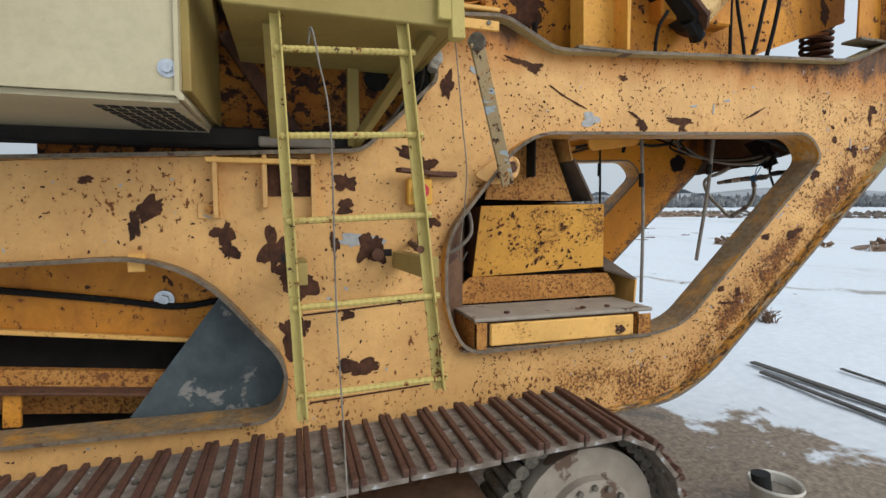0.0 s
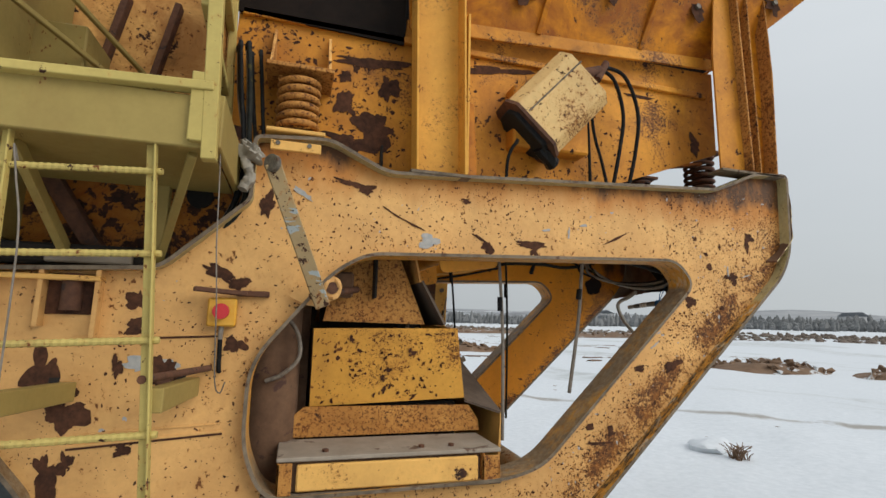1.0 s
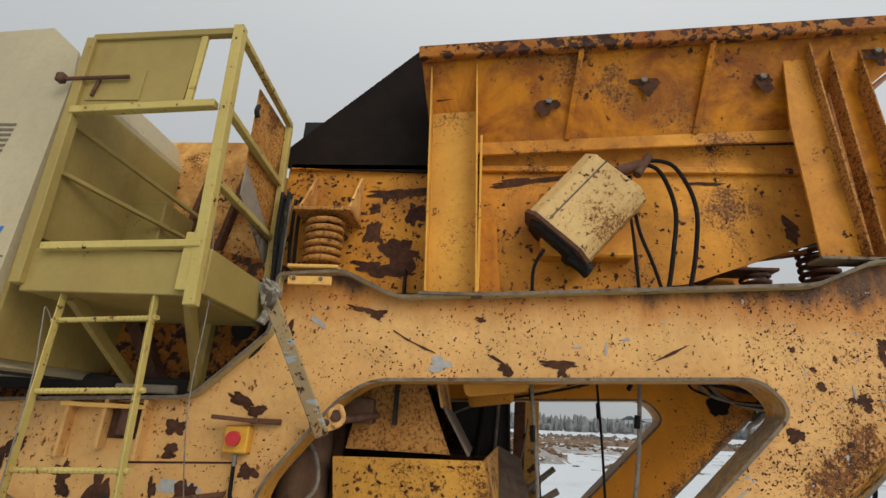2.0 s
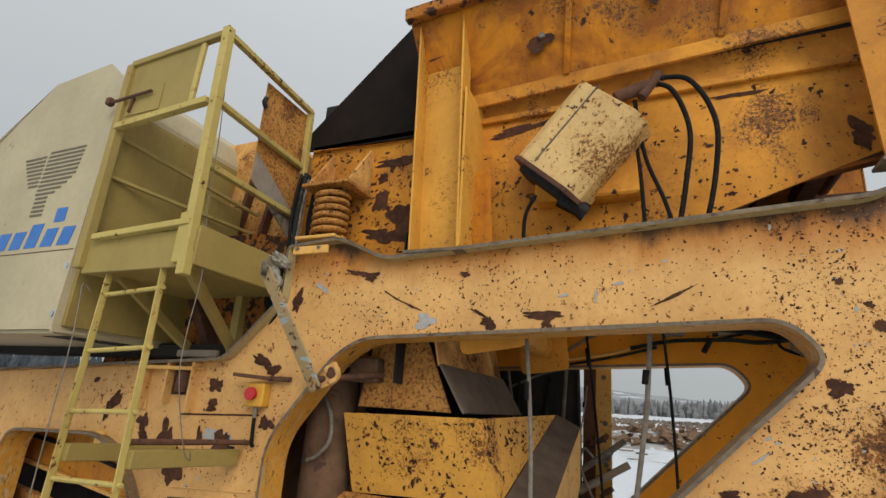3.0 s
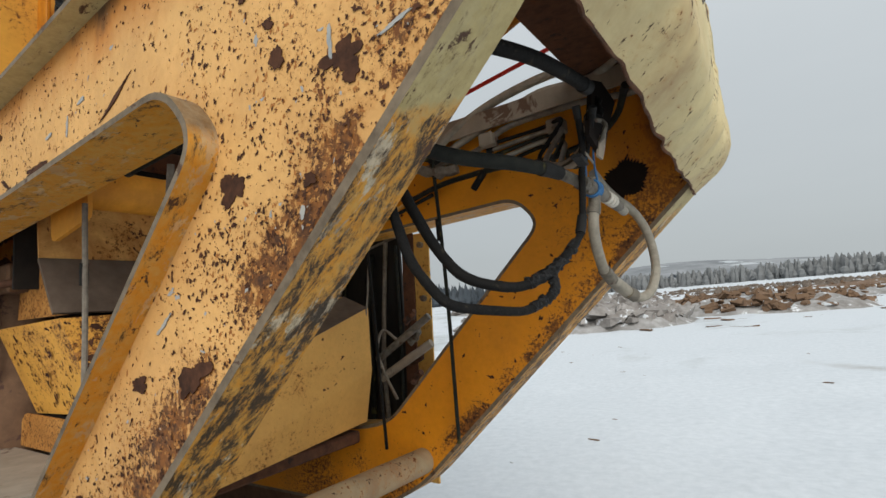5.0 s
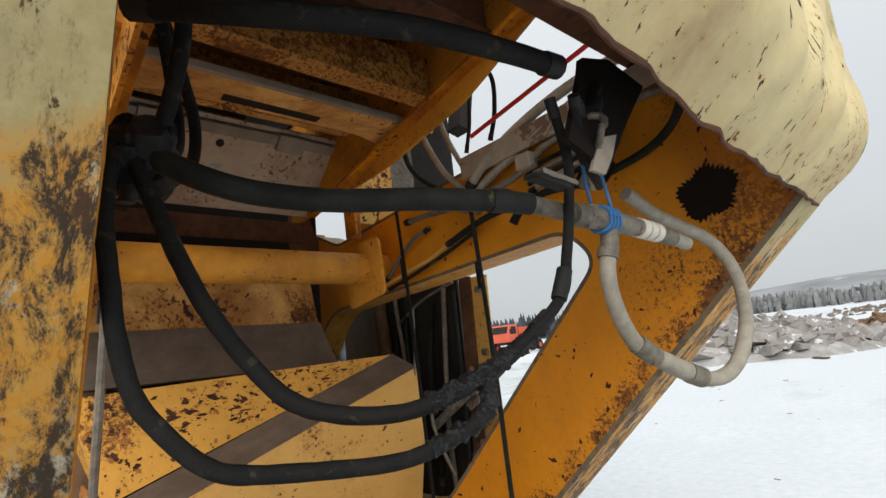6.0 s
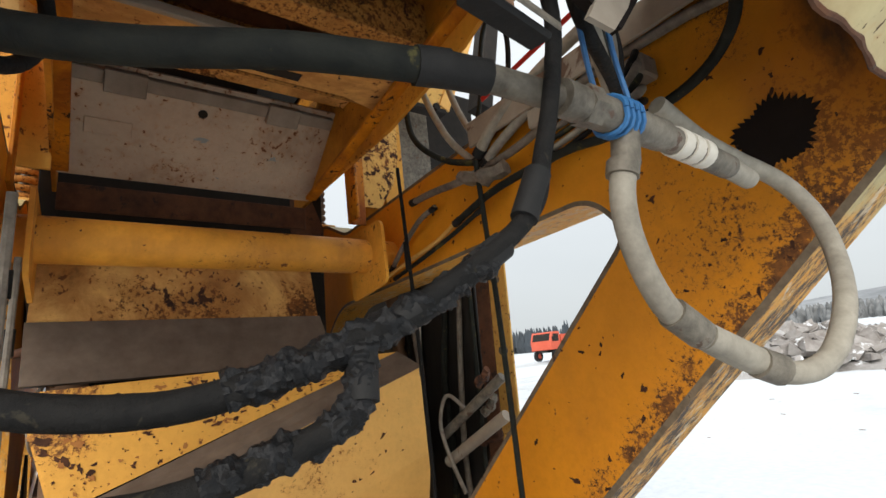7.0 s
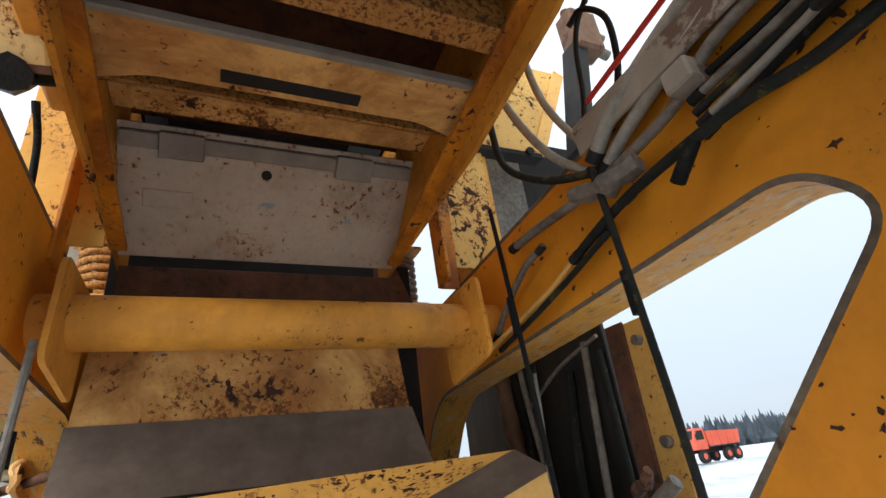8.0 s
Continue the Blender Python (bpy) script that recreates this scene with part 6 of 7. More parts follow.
for k, y in enumerate((0.748, 0.758, 0.768, 0.778)):
    ring = [(2.648 + 0.0218 * math.cos(a * math.pi / 8), y + 0.003 * math.sin(a), 1.932 + 0.0218 * math.sin(a * math.pi / 8)) for a in range(17)]
    sweep(ring, 0.0032, 6, 0, True, 0, b)
sweep([(2.640, 0.745, 1.953), (2.648, 0.725, 1.995), (2.662, 0.70, 2.055)], 0.0032, 6, 6, True, 0, b)
sweep([(2.660, 0.772, 1.953), (2.660, 0.760, 2.005), (2.672, 0.735, 2.065)], 0.0032, 6, 6, True, 0, b)
part("strap", b, M_BLUE, tee_body, "blue plastic strap wound round", True)
brk = thing("hose_bracket", (2.724, 0.624, 1.969), "black greasy steel bracket plate holding the hoses", "bracket")
part("plate", quad([(2.685, 0.699, 2.194), (2.685, 0.688, 2.164), (2.685, 0.617, 2.03), (2.685, 0.681, 2.008), (2.685, 0.72, 1.997), (2.685, 0.791, 2.081), (2.685, 0.908, 2.202), (2.685, 0.788, 2.22)], 0.012), M_BLACKP, brk)
part("flap", quad([(2.7, 0.706, 2.051), (2.7, 0.662, 1.988), (2.7, 0.701, 1.987), (2.7, 0.735, 2.026), (2.7, 0.76, 2.068)], 0.006), M_DUST, brk, "bent grey tab below the plate")
part("grease_lump", sweep([(2.69, 0.73, 2.163), (2.7, 0.69, 2.09)], [0.010, 0.016, 0.013, 0.017, 0.012], 14, 4, True, 0.6), M_TAR, brk, smooth=True)
part("clamp_bar", bar((2.691, 0.520, 1.960), (2.675, 0.620, 1.962), 0.026, 0.008), M_RUBBER, brk)
part("clamp_edge", bar((2.713, 0.519, 1.960), (2.698, 0.620, 1.962), 0.003, 0.008), M_STEEL, brk)
part("ring", sweep([(2.70 + 0.018 * math.cos(a * math.pi / 6), 0.69 + 0.01 * math.sin(a), 2.06 + 0.026 * math.sin(a * math.pi / 6)) for a in range(13)], 0.006, 8, 0), M_STEEL, brk, smooth=True)
for k in range(5):
    hose("hydraulic_hose", [(2.71 - 0.01 * k, 0.63 + 0.02 * k, 2.100), (2.67 - 0.02 * k, 0.69 + 0.05 * k, 2.035 + 0.012 * k), (2.61 - 0.04 * k, 0.83 + 0.06 * k, 2.025 + 0.02 * k), (2.51 - 0.05 * k, 1.02 + 0.06 * k, 2.080 + 0.03 * k), (2.40, 1.30, 2.22 + 0.03 * k), (2.26, W_IN - 0.04, 2.30 + 0.02 * k), (2.0, W_IN - 0.045, 2.25 + 0.03 * k)],
         0.0085 + 0.002 * (k % 2), (M_HOSE, M_GREYHOSE, M_HOSED, M_WIRE, M_HOSE)[k], "small hydraulic hose running from the bracket to the far frame", group="bracket lines")
hose("hydraulic_hose", [(2.499, 0.086, 2.164), (2.620, 0.186, 2.117), (2.682, 0.335, 2.119), (2.705, 0.485, 2.127), (2.713, 0.594, 2.133)], 0.0155, M_HOSE, "black hose under the nose guard")

# bundle inside the near frame
for i, pts in enumerate(([(2.390, 0.130, 2.390), (2.460, 0.150, 2.220), (2.440, 0.140, 2.090), (2.400, 0.120, 2.020)], [(2.320, 0.140, 2.370), (2.280, 0.180, 2.190), (2.340, 0.170, 2.070), (2.420, 0.130, 2.030)],
                         [(2.240, 0.160, 2.390), (2.160, 0.240, 2.220), (2.210, 0.220, 2.090), (2.340, 0.140, 2.030)], [(2.340, 0.120, 2.030), (2.140, 0.130, 2.070), (1.890, 0.120, 2.110), (1.540, 0.120, 2.100)])):
    hose("hydraulic_hose", pts, 0.0105, M_HOSE, "black hydraulic hose in the bundle behind the frame", group="hose bundle")
lump = thing("greasy_hose_joint", (2.380, 0.130, 2.010), "black greasy bundle where the hoses meet", "hose joint")
part("tar_lump", sweep([(2.450, 0.115, 2.045), (2.410, 0.120, 2.030), (2.340, 0.140, 2.020), (2.260, 0.130, 2.040)], [0.015, 0.026, 0.032, 0.036, 0.033, 0.034, 0.030, 0.027, 0.032, 0.036, 0.032, 0.026, 0.02], 14, 4, True, 0.5), M_TAR, lump, smooth=True)

part("torn_wrap", sweep([(2.40, 0.105, 2.06), (2.42, 0.100, 2.02), (2.43, 0.098, 1.985), (2.43, 0.097, 1.95)], [0.020, 0.026, 0.028, 0.025, 0.027, 0.022, 0.024, 0.018, 0.018, 0.014, 0.012, 0.008], 18, 4, True, 0.7), M_TAR, lump, "torn greasy wrap hanging below the joint", True)
part("strap_band", sweep([(2.40 + 0.040 * math.cos(a * math.pi / 8), 0.13 + 0.012 * math.sin(a), 2.03 + 0.040 * math.sin(a * math.pi / 8)) for a in range(17)], 0.004, 6, 0), M_HOSE, lump)

# lines clipped along the far frame
FY = W_IN - 0.045
for pts, r, mat, lab in (([(2.981, FY - 0.40, 2.535), (2.843, FY - 0.20, 2.459), (2.682, FY - 0.03, 2.413), (2.437, FY, 2.438), (2.117, FY, 2.428), (1.934, FY, 2.356), (1.643, FY, 2.339), (1.407, FY, 2.358), (1.247, FY, 2.364)], 0.014, M_WIRE, "grey pipe line clipped along the far frame"),
                         ([(2.978, FY - 0.45, 2.760), (2.802, FY - 0.25, 2.630), (2.549, FY - 0.02, 2.532), (2.270, FY, 2.533), (2.082, FY - 0.01, 2.475), (1.834, FY, 2.406), (1.718, FY, 2.350)], 0.017, M_GREYHOSE, "dusty grey hose along the far frame"),
                         ([(2.981, FY - 0.30, 2.764), (2.848, FY - 0.12, 2.662), (2.663, FY, 2.591), (2.325, FY, 2.598), (2.048, FY, 2.557), (1.829, FY - 0.02, 2.465), (1.714, FY - 0.02, 2.384)], 0.020, M_GREYHOSE, "dusty grey hose along the far frame"),
                         ([(2.677, FY - 0.25, 2.352), (2.590, FY - 0.08, 2.309), (2.459, FY - 0.01, 2.264), (2.251, FY - 0.01, 2.235), (2.098, FY - 0.02, 2.248), (1.903, FY - 0.02, 2.246), (1.733, FY - 0.01, 2.236), (1.524, FY, 2.193)], 0.013, M_HOSED, "dark hose along the far frame"),
                         ([(1.787, FY, 2.247), (1.597, FY, 2.215), (1.408, FY, 2.158), (1.163, FY, 2.120), (0.980, FY - 0.02, 2.078)], 0.009, M_PALE, "yellow-painted pipe along the far frame"),
                         ([(1.682, FY, 2.203), (1.474, FY, 2.150), (1.268, FY, 2.108), (1.065, FY, 2.072)], 0.009, M_HOSED, "dark thin line along the far frame"),
                         ([(1.411, FY, 2.295), (1.297, FY, 2.274), (1.157, FY, 2.197), (1.040, FY, 2.111)], 0.011, M_WIRE, "grey pipe stub on the far frame"),
                         ([(1.696, FY, 2.361), (1.575, FY - 0.03, 2.513), (1.469, FY - 0.05, 2.752), (1.414, FY - 0.05, 2.961), (1.387, FY - 0.05, 3.280)], 0.013, M_GREYHOSE, "grey cable rising to the hopper"),
                         ([(1.717, FY, 2.361), (1.556, FY - 0.05, 2.431), (1.402, FY - 0.07, 2.585), (1.354, FY - 0.06, 2.802), (1.354, FY - 0.06, 3.089)], 0.012, M_HOSED, "dark cable loop rising to the hopper"),
                         ([(1.738, FY, 2.372), (1.671, FY + 0.02, 2.472), (1.565, FY, 2.749), (1.520, FY, 3.144)], 0.012, M_GREYHOSE, "grey cable rising to the hopper"),
                         ([(1.588, FY + 0.12, 2.615), (1.629, FY + 0.12, 2.744), (1.651, FY + 0.12, 2.886), (1.691, FY + 0.12, 2.979), (1.767, FY + 0.12, 3.032)], 0.009, M_HOSED, "thin black hose looping above the frame"),
                         ([(1.740, FY + 0.12, 2.614), (1.785, FY + 0.12, 2.731), (1.795, FY + 0.12, 2.886), (1.723, FY + 0.12, 3.007), (1.657, FY + 0.12, 3.007)], 0.010, M_HOSE, "thin black hose looping above the frame")):
    hose("cable_line", pts, r, mat, lab, "cable", group="far frame lines")
red = thing("red_strap", (1.726, W_IN + 0.05, 2.626), "faded red band lying along the far frame's top", "strap")
part("band", bar((1.668, W_IN + 0.03, 2.651), (2.330, W_IN + 0.05, 2.767), 0.008, 0.022), M_RED, red)
for x, z in ((2.02, 2.385), (2.34, 2.36)):
    th = thing("pipe_clamp", (x, FY - 0.01, z), "small grey block clamp on the lines", "clamp", "pipe clamps")
    part("block", box(x - 0.035, x + 0.035, FY - 0.05, FY + 0.02, z - 0.03, z + 0.03, 0.006), M_DUST, th)
tp = thing("plastic_wrap", (1.695, FY - 0.03, 2.304), "torn dusty plastic wrap on a hose joint", "wrap")
part("wrap", sweep([(1.848, FY - 0.02, 2.291), (1.782, FY - 0.03, 2.292), (1.717, FY - 0.03, 2.304), (1.629, FY - 0.03, 2.339)], [0.022, 0.026, 0.022, 0.028, 0.022, 0.026, 0.022], 10, 2, True, 0.7), M_WIRE, tp, smooth=True)
st = thing("hose_stub", (1.926, FY, 2.257), "short black capped hose stub", "hose")
part("stub", rod((1.984, FY - 0.02, 2.245), (1.941, FY - 0.05, 2.171), 0.016, 12, None, 0.004), M_HOSE, st, smooth=True)

# hanging rods and wires
for a, c, r, mat in (((1.150, 0.16, 2.09), (1.170, 0.15, 1.18), 0.009, M_WIRE), ((1.660, 0.18, 2.11), (1.560, 0.17, 1.40), 0.010, M_WIRE), 
                     ((1.235, 1.375, 2.52), (1.345, 1.36, 1.00), 0.008, M_HOSE), ((1.723, 1.385, 2.36), (1.740, 1.40, 1.05), 0.009, M_HOSED), ((1.249, 1.415, 1.95), (1.15, 1.44, 1.50), 0.005, M_WIRE)):
    th = thing("hanging_cable", c, "thin dusty cable hanging inside the frame", "cable", "hanging cables")
    mid = Vector(a).lerp(Vector(c), 0.45) + Vector((0.012, 0.0, 0.0))
    part("strand", sweep([a, mid, c], r, 8, 6), mat, th, smooth=True)
    part("sleeve", rod(Vector(a).lerp(Vector(c), 0.22), Vector(a).lerp(Vector(c), 0.30), r * 1.5, 10), M_HOSE, th, smooth=True)

# hanging hydraulic bundle next to the platform
for i in range(7):
    x = -0.125 + 0.014 * i - 0.02 * (i % 3)
    y = 0.02 + 0.03 * (i % 4)
    th = hose("hydraulic_hose", [(x - 0.06, y + 0.06, 3.02), (x - 0.03, y, 2.75), (x + 0.02 * math.sin(i), y - 0.02, 2.45), (x - 0.03, y - 0.02, 2.20), (x - 0.16 - 0.02 * i, y + 0.02, 1.97)],
              0.009 + 0.002 * (i % 3), (M_HOSE, M_HOSED, M_WIRE)[i % 3], "hydraulic hose in the bundle beside the platform", group="platform hose bundle")
rag = thing("torn_rag", (-0.09, -0.08, 2.30), "torn grey rag snagged on the frame corner", "rag")
part("cloth", sweep([(-0.07, -0.08, 2.46), (-0.10, -0.10, 2.40), (-0.08, -0.09, 2.33), (-0.10, -0.10, 2.27)], [0.03, 0.05, 0.045, 0.055, 0.04, 0.05, 0.045, 0.03, 0.02], 26, 8, True, 0.7, None, 30), M_GREYHOSE, rag, smooth=True)
hose("power_wire", [(-0.235, -0.56, 3.50), (-0.225, -0.53, 3.28), (-0.19, -0.52, 2.91), (-0.175, -0.52, 2.61), (-0.14, -0.50, 2.30), (-0.12, -0.53, 1.98), (-0.105, -0.53, 1.80), (-0.10, -0.45, 1.55), (-0.085, -0.42, 1.50), (-0.07, -0.44, 1.535)], 0.0022, M_WIRE, "thin grey wire hanging from the railing", "wire")
hose("power_wire", [(-0.625, -0.645, 2.16), (-0.618, -0.690, 2.19), (-0.60, -0.695, 2.10), (-0.572, -0.700, 1.92), (-0.565, -0.70, 1.47), (-0.556, -0.70, 1.21), (-0.54, -0.70, 0.82), (-0.53, -0.70, 0.30)], 0.0026, M_WIRE, "thin grey wire hooked over a ladder rung", "wire")
# hoses from the vibrator
for pts in ([(1.74, 0.07, 3.22), (1.82, 0.06, 3.15), (1.87, 0.06, 2.95), (1.84, 0.07, 2.72), (1.79, 0.08, 2.48)], [(1.76, 0.07, 3.24), (1.89, 0.06, 3.19), (1.97, 0.06, 2.98), (1.95, 0.07, 2.74), (1.89, 0.08, 2.49)],
            [(1.66, 0.07, 3.14), (1.69, 0.09, 2.86), (1.75, 0.10, 2.66), (1.79, 0.10, 2.48)], [(1.645, 0.09, 3.05), (1.665, 0.10, 2.78), (1.67, 0.10, 2.47)], [(1.21, 0.06, 2.72), (1.16, 0.07, 2.62), (1.15, 0.08, 2.45)]):
    hose("vibrator_hose", pts, 0.011 if len(pts) > 4 else 0.009, M_HOSE, "black hydraulic hose of the vibrator drive", group="vibrator hoses")
# guard cable in the left of the opening
hose("cable_loop", [(0.06, 0.22, 1.80), (0.15, 0.18, 1.70), (0.17, 0.17, 1.58), (0.10, 0.18, 1.50), (0.03, 0.2, 1.47)], 0.010, M_WIRE, "pale cable loop inside the opening", "cable")
block = thing("valve_block", (0.84, 2.30, 3.20), "dark greasy valve block with fittings on the far hopper side", "valve block")
part("body", box(0.78, 0.94, 2.42, 2.64, 4.00, 4.33, 0.02), M_DUSTB, block)
part("stem", bar((0.84, 2.27, 3.20), (0.84, 2.47, 4.05), 0.13, 0.10), M_DARK, block)
for y, z in ((2.46, 4.34), (2.60, 4.32)):
    part("plug", rod((0.86, y, z - 0.02), (0.86, y, z + 0.03), 0.028, 6), M_RUST, block)
for z in (4.08, 4.22):
    part("fitting", rod((0.86, 2.62, z), (0.86, 2.72, z - 0.03), 0.034, 10), M_STEEL, block, smooth=True)
jack = thing("support_cylinder", (1.5, 0.75, 0.88), "worn yellow cylinder between the frame feet", "cylinder")
part("barrel", rod((1.42, 0.10, 0.93), (1.48, W_IN, 0.93), 0.060, 22), M_GREYED, jack, "grey scuffed barrel with traces of yellow", True)
clip_ob = thing("corroded_bracket", (1.42, 1.62, 1.2), "corroded linkage bracket with wires beyond the frame", "bracket")
for k in range(6):
    z = 1.62 - 0.11 * k
    part("link", sweep([(1.27 + 0.02 * (k % 2), 1.66, z - 0.03), (1.31 + 0.02 * (k % 3), 1.67, z), (1.34 + 0.02 * (k % 2), 1.66, z + 0.035)], 0.018, 9, 4, True, 0.7), (M_RUST, M_STEEL, M_CHIP)[k % 3], clip_ob)
part("lever", rod((1.14, 1.56, 1.40), (1.45, 1.64, 1.62), 0.020, 12), M_STEEL, clip_ob, smooth=True)
part("lever", rod((1.16, 1.56, 1.30), (1.47, 1.62, 1.48), 0.023, 12), M_DUST, clip_ob, smooth=True)
part("wire", sweep([(1.26, 1.60, 1.50), (1.20, 1.55, 1.56), (1.18, 1.52, 1.46), (1.22, 1.52, 1.34), (1.28, 1.54, 1.2)], 0.008, 8), M_WIRE, clip_ob, smooth=True)


# ---- things on the ground ----
def rubble(name, cx, cy, rx, ry, h, n, mats, label, seed, chunk=(0.12, 0.5)):
    """A heap: a lumpy mound with broken chunks on it."""
    rnd = random.Random(seed)
    th = thing(name, (cx, cy, ground_height(cx, cy)), label, "heap", "heaps")
    bm = bmesh.new()
    N = 34
    g = []
    for i in range(N + 1):
        row = []
        for j in range(N + 1):
            u, v = i / N * 2 - 1, j / N * 2 - 1
            x, y = cx + u * rx, cy + v * ry
            d = max(0.0, 1 - (u * u + v * v))
            z = h * d ** 0.7 * (0.65 + 0.5 * noise.noise(Vector((x * 0.35, y * 0.35, seed)))) + 0.16 * h * noise.noise(Vector((x * min(1.4, 6 / rx), y * min(1.4, 6 / rx), seed))) * min(1, d * 3)
            row.append(bm.verts.new((x, y, ground_height(x, y) - 0.08 + max(-0.02, z))))
        g.append(row)
    for a, c in zip(g, g[1:]):
        for j in range(N):
            bm.faces.new((a[j], a[j + 1], c[j + 1], c[j]))
    part("mound", bm, mats[0], th, smooth=True)
    b = bmesh.new()
    for k in range(n):
        a, r = rnd.uniform(0, 6.28), rnd.random() ** 0.5 * 0.92
        x, y = cx + rx * r * math.cos(a), cy + ry * r * math.sin(a)
        d = max(0.0, 1 - r * r)
        z = ground_height(x, y) + h * d ** 0.7 * 0.75 - 0.05
        s = rnd.uniform(*chunk)
        c = box(-s, s, -s * rnd.uniform(0.4, 0.8), s * 0.6, -s * 0.3, s * 0.35, 0.0)
        for v in c.verts:
            v.co += Vector([rnd.uniform(-0.3, 0.3) * s for _ in range(3)])
        merge(b, moved(c, Matrix.Translation((x, y, z)) @ Euler((rnd.uniform(-0.6, 0.6), rnd.uniform(-0.6, 0.6), rnd.uniform(0, 6))).to_matrix().to_4x4()))
    ch = part("loose_rubble", b, mats[1], th)
    tagged(ch, kind="stuff")
    return th


M_EARTH = plain("brown_earth", (0.105, 0.062, 0.036), (0.20, 0.125, 0.075), 1.5, 0.95, 0.0, 0.6, (0.55, 0.57, 0.58))
M_ROCKY = plain("snowy_rubble", (0.17, 0.155, 0.14), (0.42, 0.41, 0.40), 1.8, 0.9, 0.0, 0.7, (0.70, 0.72, 0.74))
M_ROCK2 = plain("grey_chunks", (0.16, 0.14, 0.125), (0.34, 0.32, 0.30), 3.0, 0.9, 0.0, 0.6, (0.66, 0.68, 0.70))
rubble("earth_heap", 23.0, 17.5, 3.0, 2.4, 0.7, 50, (M_EARTH, M_EARTH), "low brown earth heap on the snow", 1, (0.08, 0.25))
rubble("earth_heap", 27.0, 13.5, 3.2, 2.0, 0.5, 40, (M_EARTH, M_EARTH), "low brown earth heap on the snow", 2, (0.08, 0.25))
rubble("rubble_heap", -7.2, 27.0, 6.5, 6.5, 2.1, 420, (M_ROCKY, M_ROCK2), "snow-dusted heap of grey rubble", 3, (0.15, 0.55))
rubble("rubble_heap", 1.0, 37.0, 6.5, 5.0, 1.7, 260, (M_ROCKY, M_EARTH), "snow-dusted heap of brown rubble", 10, (0.10, 0.40))
rubble("rubble_heap", 9.0, 62.0, 12.0, 8.0, 0.9, 160, (M_ROCKY, M_EARTH), "snow-dusted heap of brown rubble", 4, (0.10, 0.32))
rubble("rubble_heap", -17.0, 48.0, 12.0, 7.0, 2.0, 180, (M_ROCKY, M_ROCK2), "snow-dusted heap of grey rubble", 5, (0.3, 0.7))
rubble("earth_heap", 26.0, 92.0, 22.0, 8.0, 1.0, 90, (M_EARTH, M_EARTH), "long brown earth bank", 6, (0.10, 0.32))
rubble("earth_heap", 62.0, 78.0, 24.0, 8.0, 0.9, 90, (M_EARTH, M_EARTH), "long brown earth bank", 7, (0.10, 0.32))
rubble("earth_heap", 12.0, 33.0, 3.2, 2.0, 0.8, 60, (M_EARTH, M_EARTH), "low brown earth heap on the snow", 9, (0.08, 0.22))
rubble("rubble_heap", -42.0, 22.0, 7.0, 5.0, 1.5, 120, (M_ROCKY, M_ROCK2), "snow-dusted heap of grey rubble", 8, (0.2, 0.5))

for a, c, w in (((4.10, 1.96, 0.045), (4.03, -0.70, 0.03), 0.09), ((3.90, 1.68, 0.04), (3.70, -0.60, 0.03), 0.07), ((4.80, 1.52, 0.04), (4.62, 0.15, 0.03), 0.05)):
    th = thing("timber", a, "dark wet timber lying on the thawed ground", "timber", "timbers")
    part("beam", bar(a, c, w, 0.02, (0, 0, 1), 0.01), plain("wet_timber", (0.030, 0.026, 0.022), (0.085, 0.075, 0.062), 8, 0.7, 0.0, 0.5, stretch=(3, 0.4, 1)), th)

bk = thing("plastic_bucket", (1.92, -0.10, 0.0), "cracked white plastic bucket with a dark opening", "bucket")
b = bmesh.new()
rows = []
for r, z in ((0.10, -0.10), (0.132, 0.13), (0.142, 0.14), (0.138, 0.155), (0.125, 0.145), (0.09, -0.08)):
    rows.append([b.verts.new((1.92 + r * math.cos(2 * math.pi * k / 26), -0.10 + r * math.sin(2 * math.pi * k / 26), z)) for k in range(26)])
for p, q in zip(rows, rows[1:]):
    for k in range(26):
        b.faces.new((p[k - 1], p[k], q[k], q[k - 1]))
b.faces.new(rows[-1])
part("pail", b, M_WHITE, bk, smooth=True)
part("contents", rod((1.92, -0.10, 0.08), (1.92, -0.10, 0.10), 0.11, 24), M_WIRE, bk)
part("pipe_piece", rod((1.86, -0.07, 0.08), (1.85, -0.06, 0.195), 0.050, 18), M_RUBBER, bk, smooth=True)

tuft = thing("dry_weed", (6.15, 3.5, ground_height(6.15, 3.5)), "small dry brown weed in the snow", "weed")
b = bmesh.new()
rnd = random.Random(8)
gz = ground_height(6.15, 3.5)
for k in range(60):
    a, l = rnd.uniform(0, 6.28), rnd.uniform(0.06, 0.20)
    x, y = 6.15 + rnd.uniform(-0.10, 0.10), 3.5 + rnd.uniform(-0.08, 0.08)
    sweep([(x, y, gz - 0.02), (x + 0.3 * l * math.cos(a), y + 0.3 * l * math.sin(a), gz + 0.7 * l), (x + 0.8 * l * math.cos(a), y + 0.8 * l * math.sin(a), gz + l)], 0.005, 4, 2, True, 0, b)
part("stems", b, M_EARTH, tuft)
sl = thing("snow_lump", (6.2, 4.1, ground_height(6.2, 4.1)), "lump of pushed-up snow", "snow heap")
b = bmesh.new()
bmesh.ops.create_icosphere(b, subdivisions=3, radius=1)
for v in b.verts:
    v.co *= 1 + 0.35 * noise.noise(v.co * 1.6)
    v.co = Vector((6.2 + v.co.x * 0.34, 4.0 + v.co.y * 0.26, ground_height(6.2, 4.0) + v.co.z * 0.15))
part("lump", b, M_SNOW, sl, smooth=True)


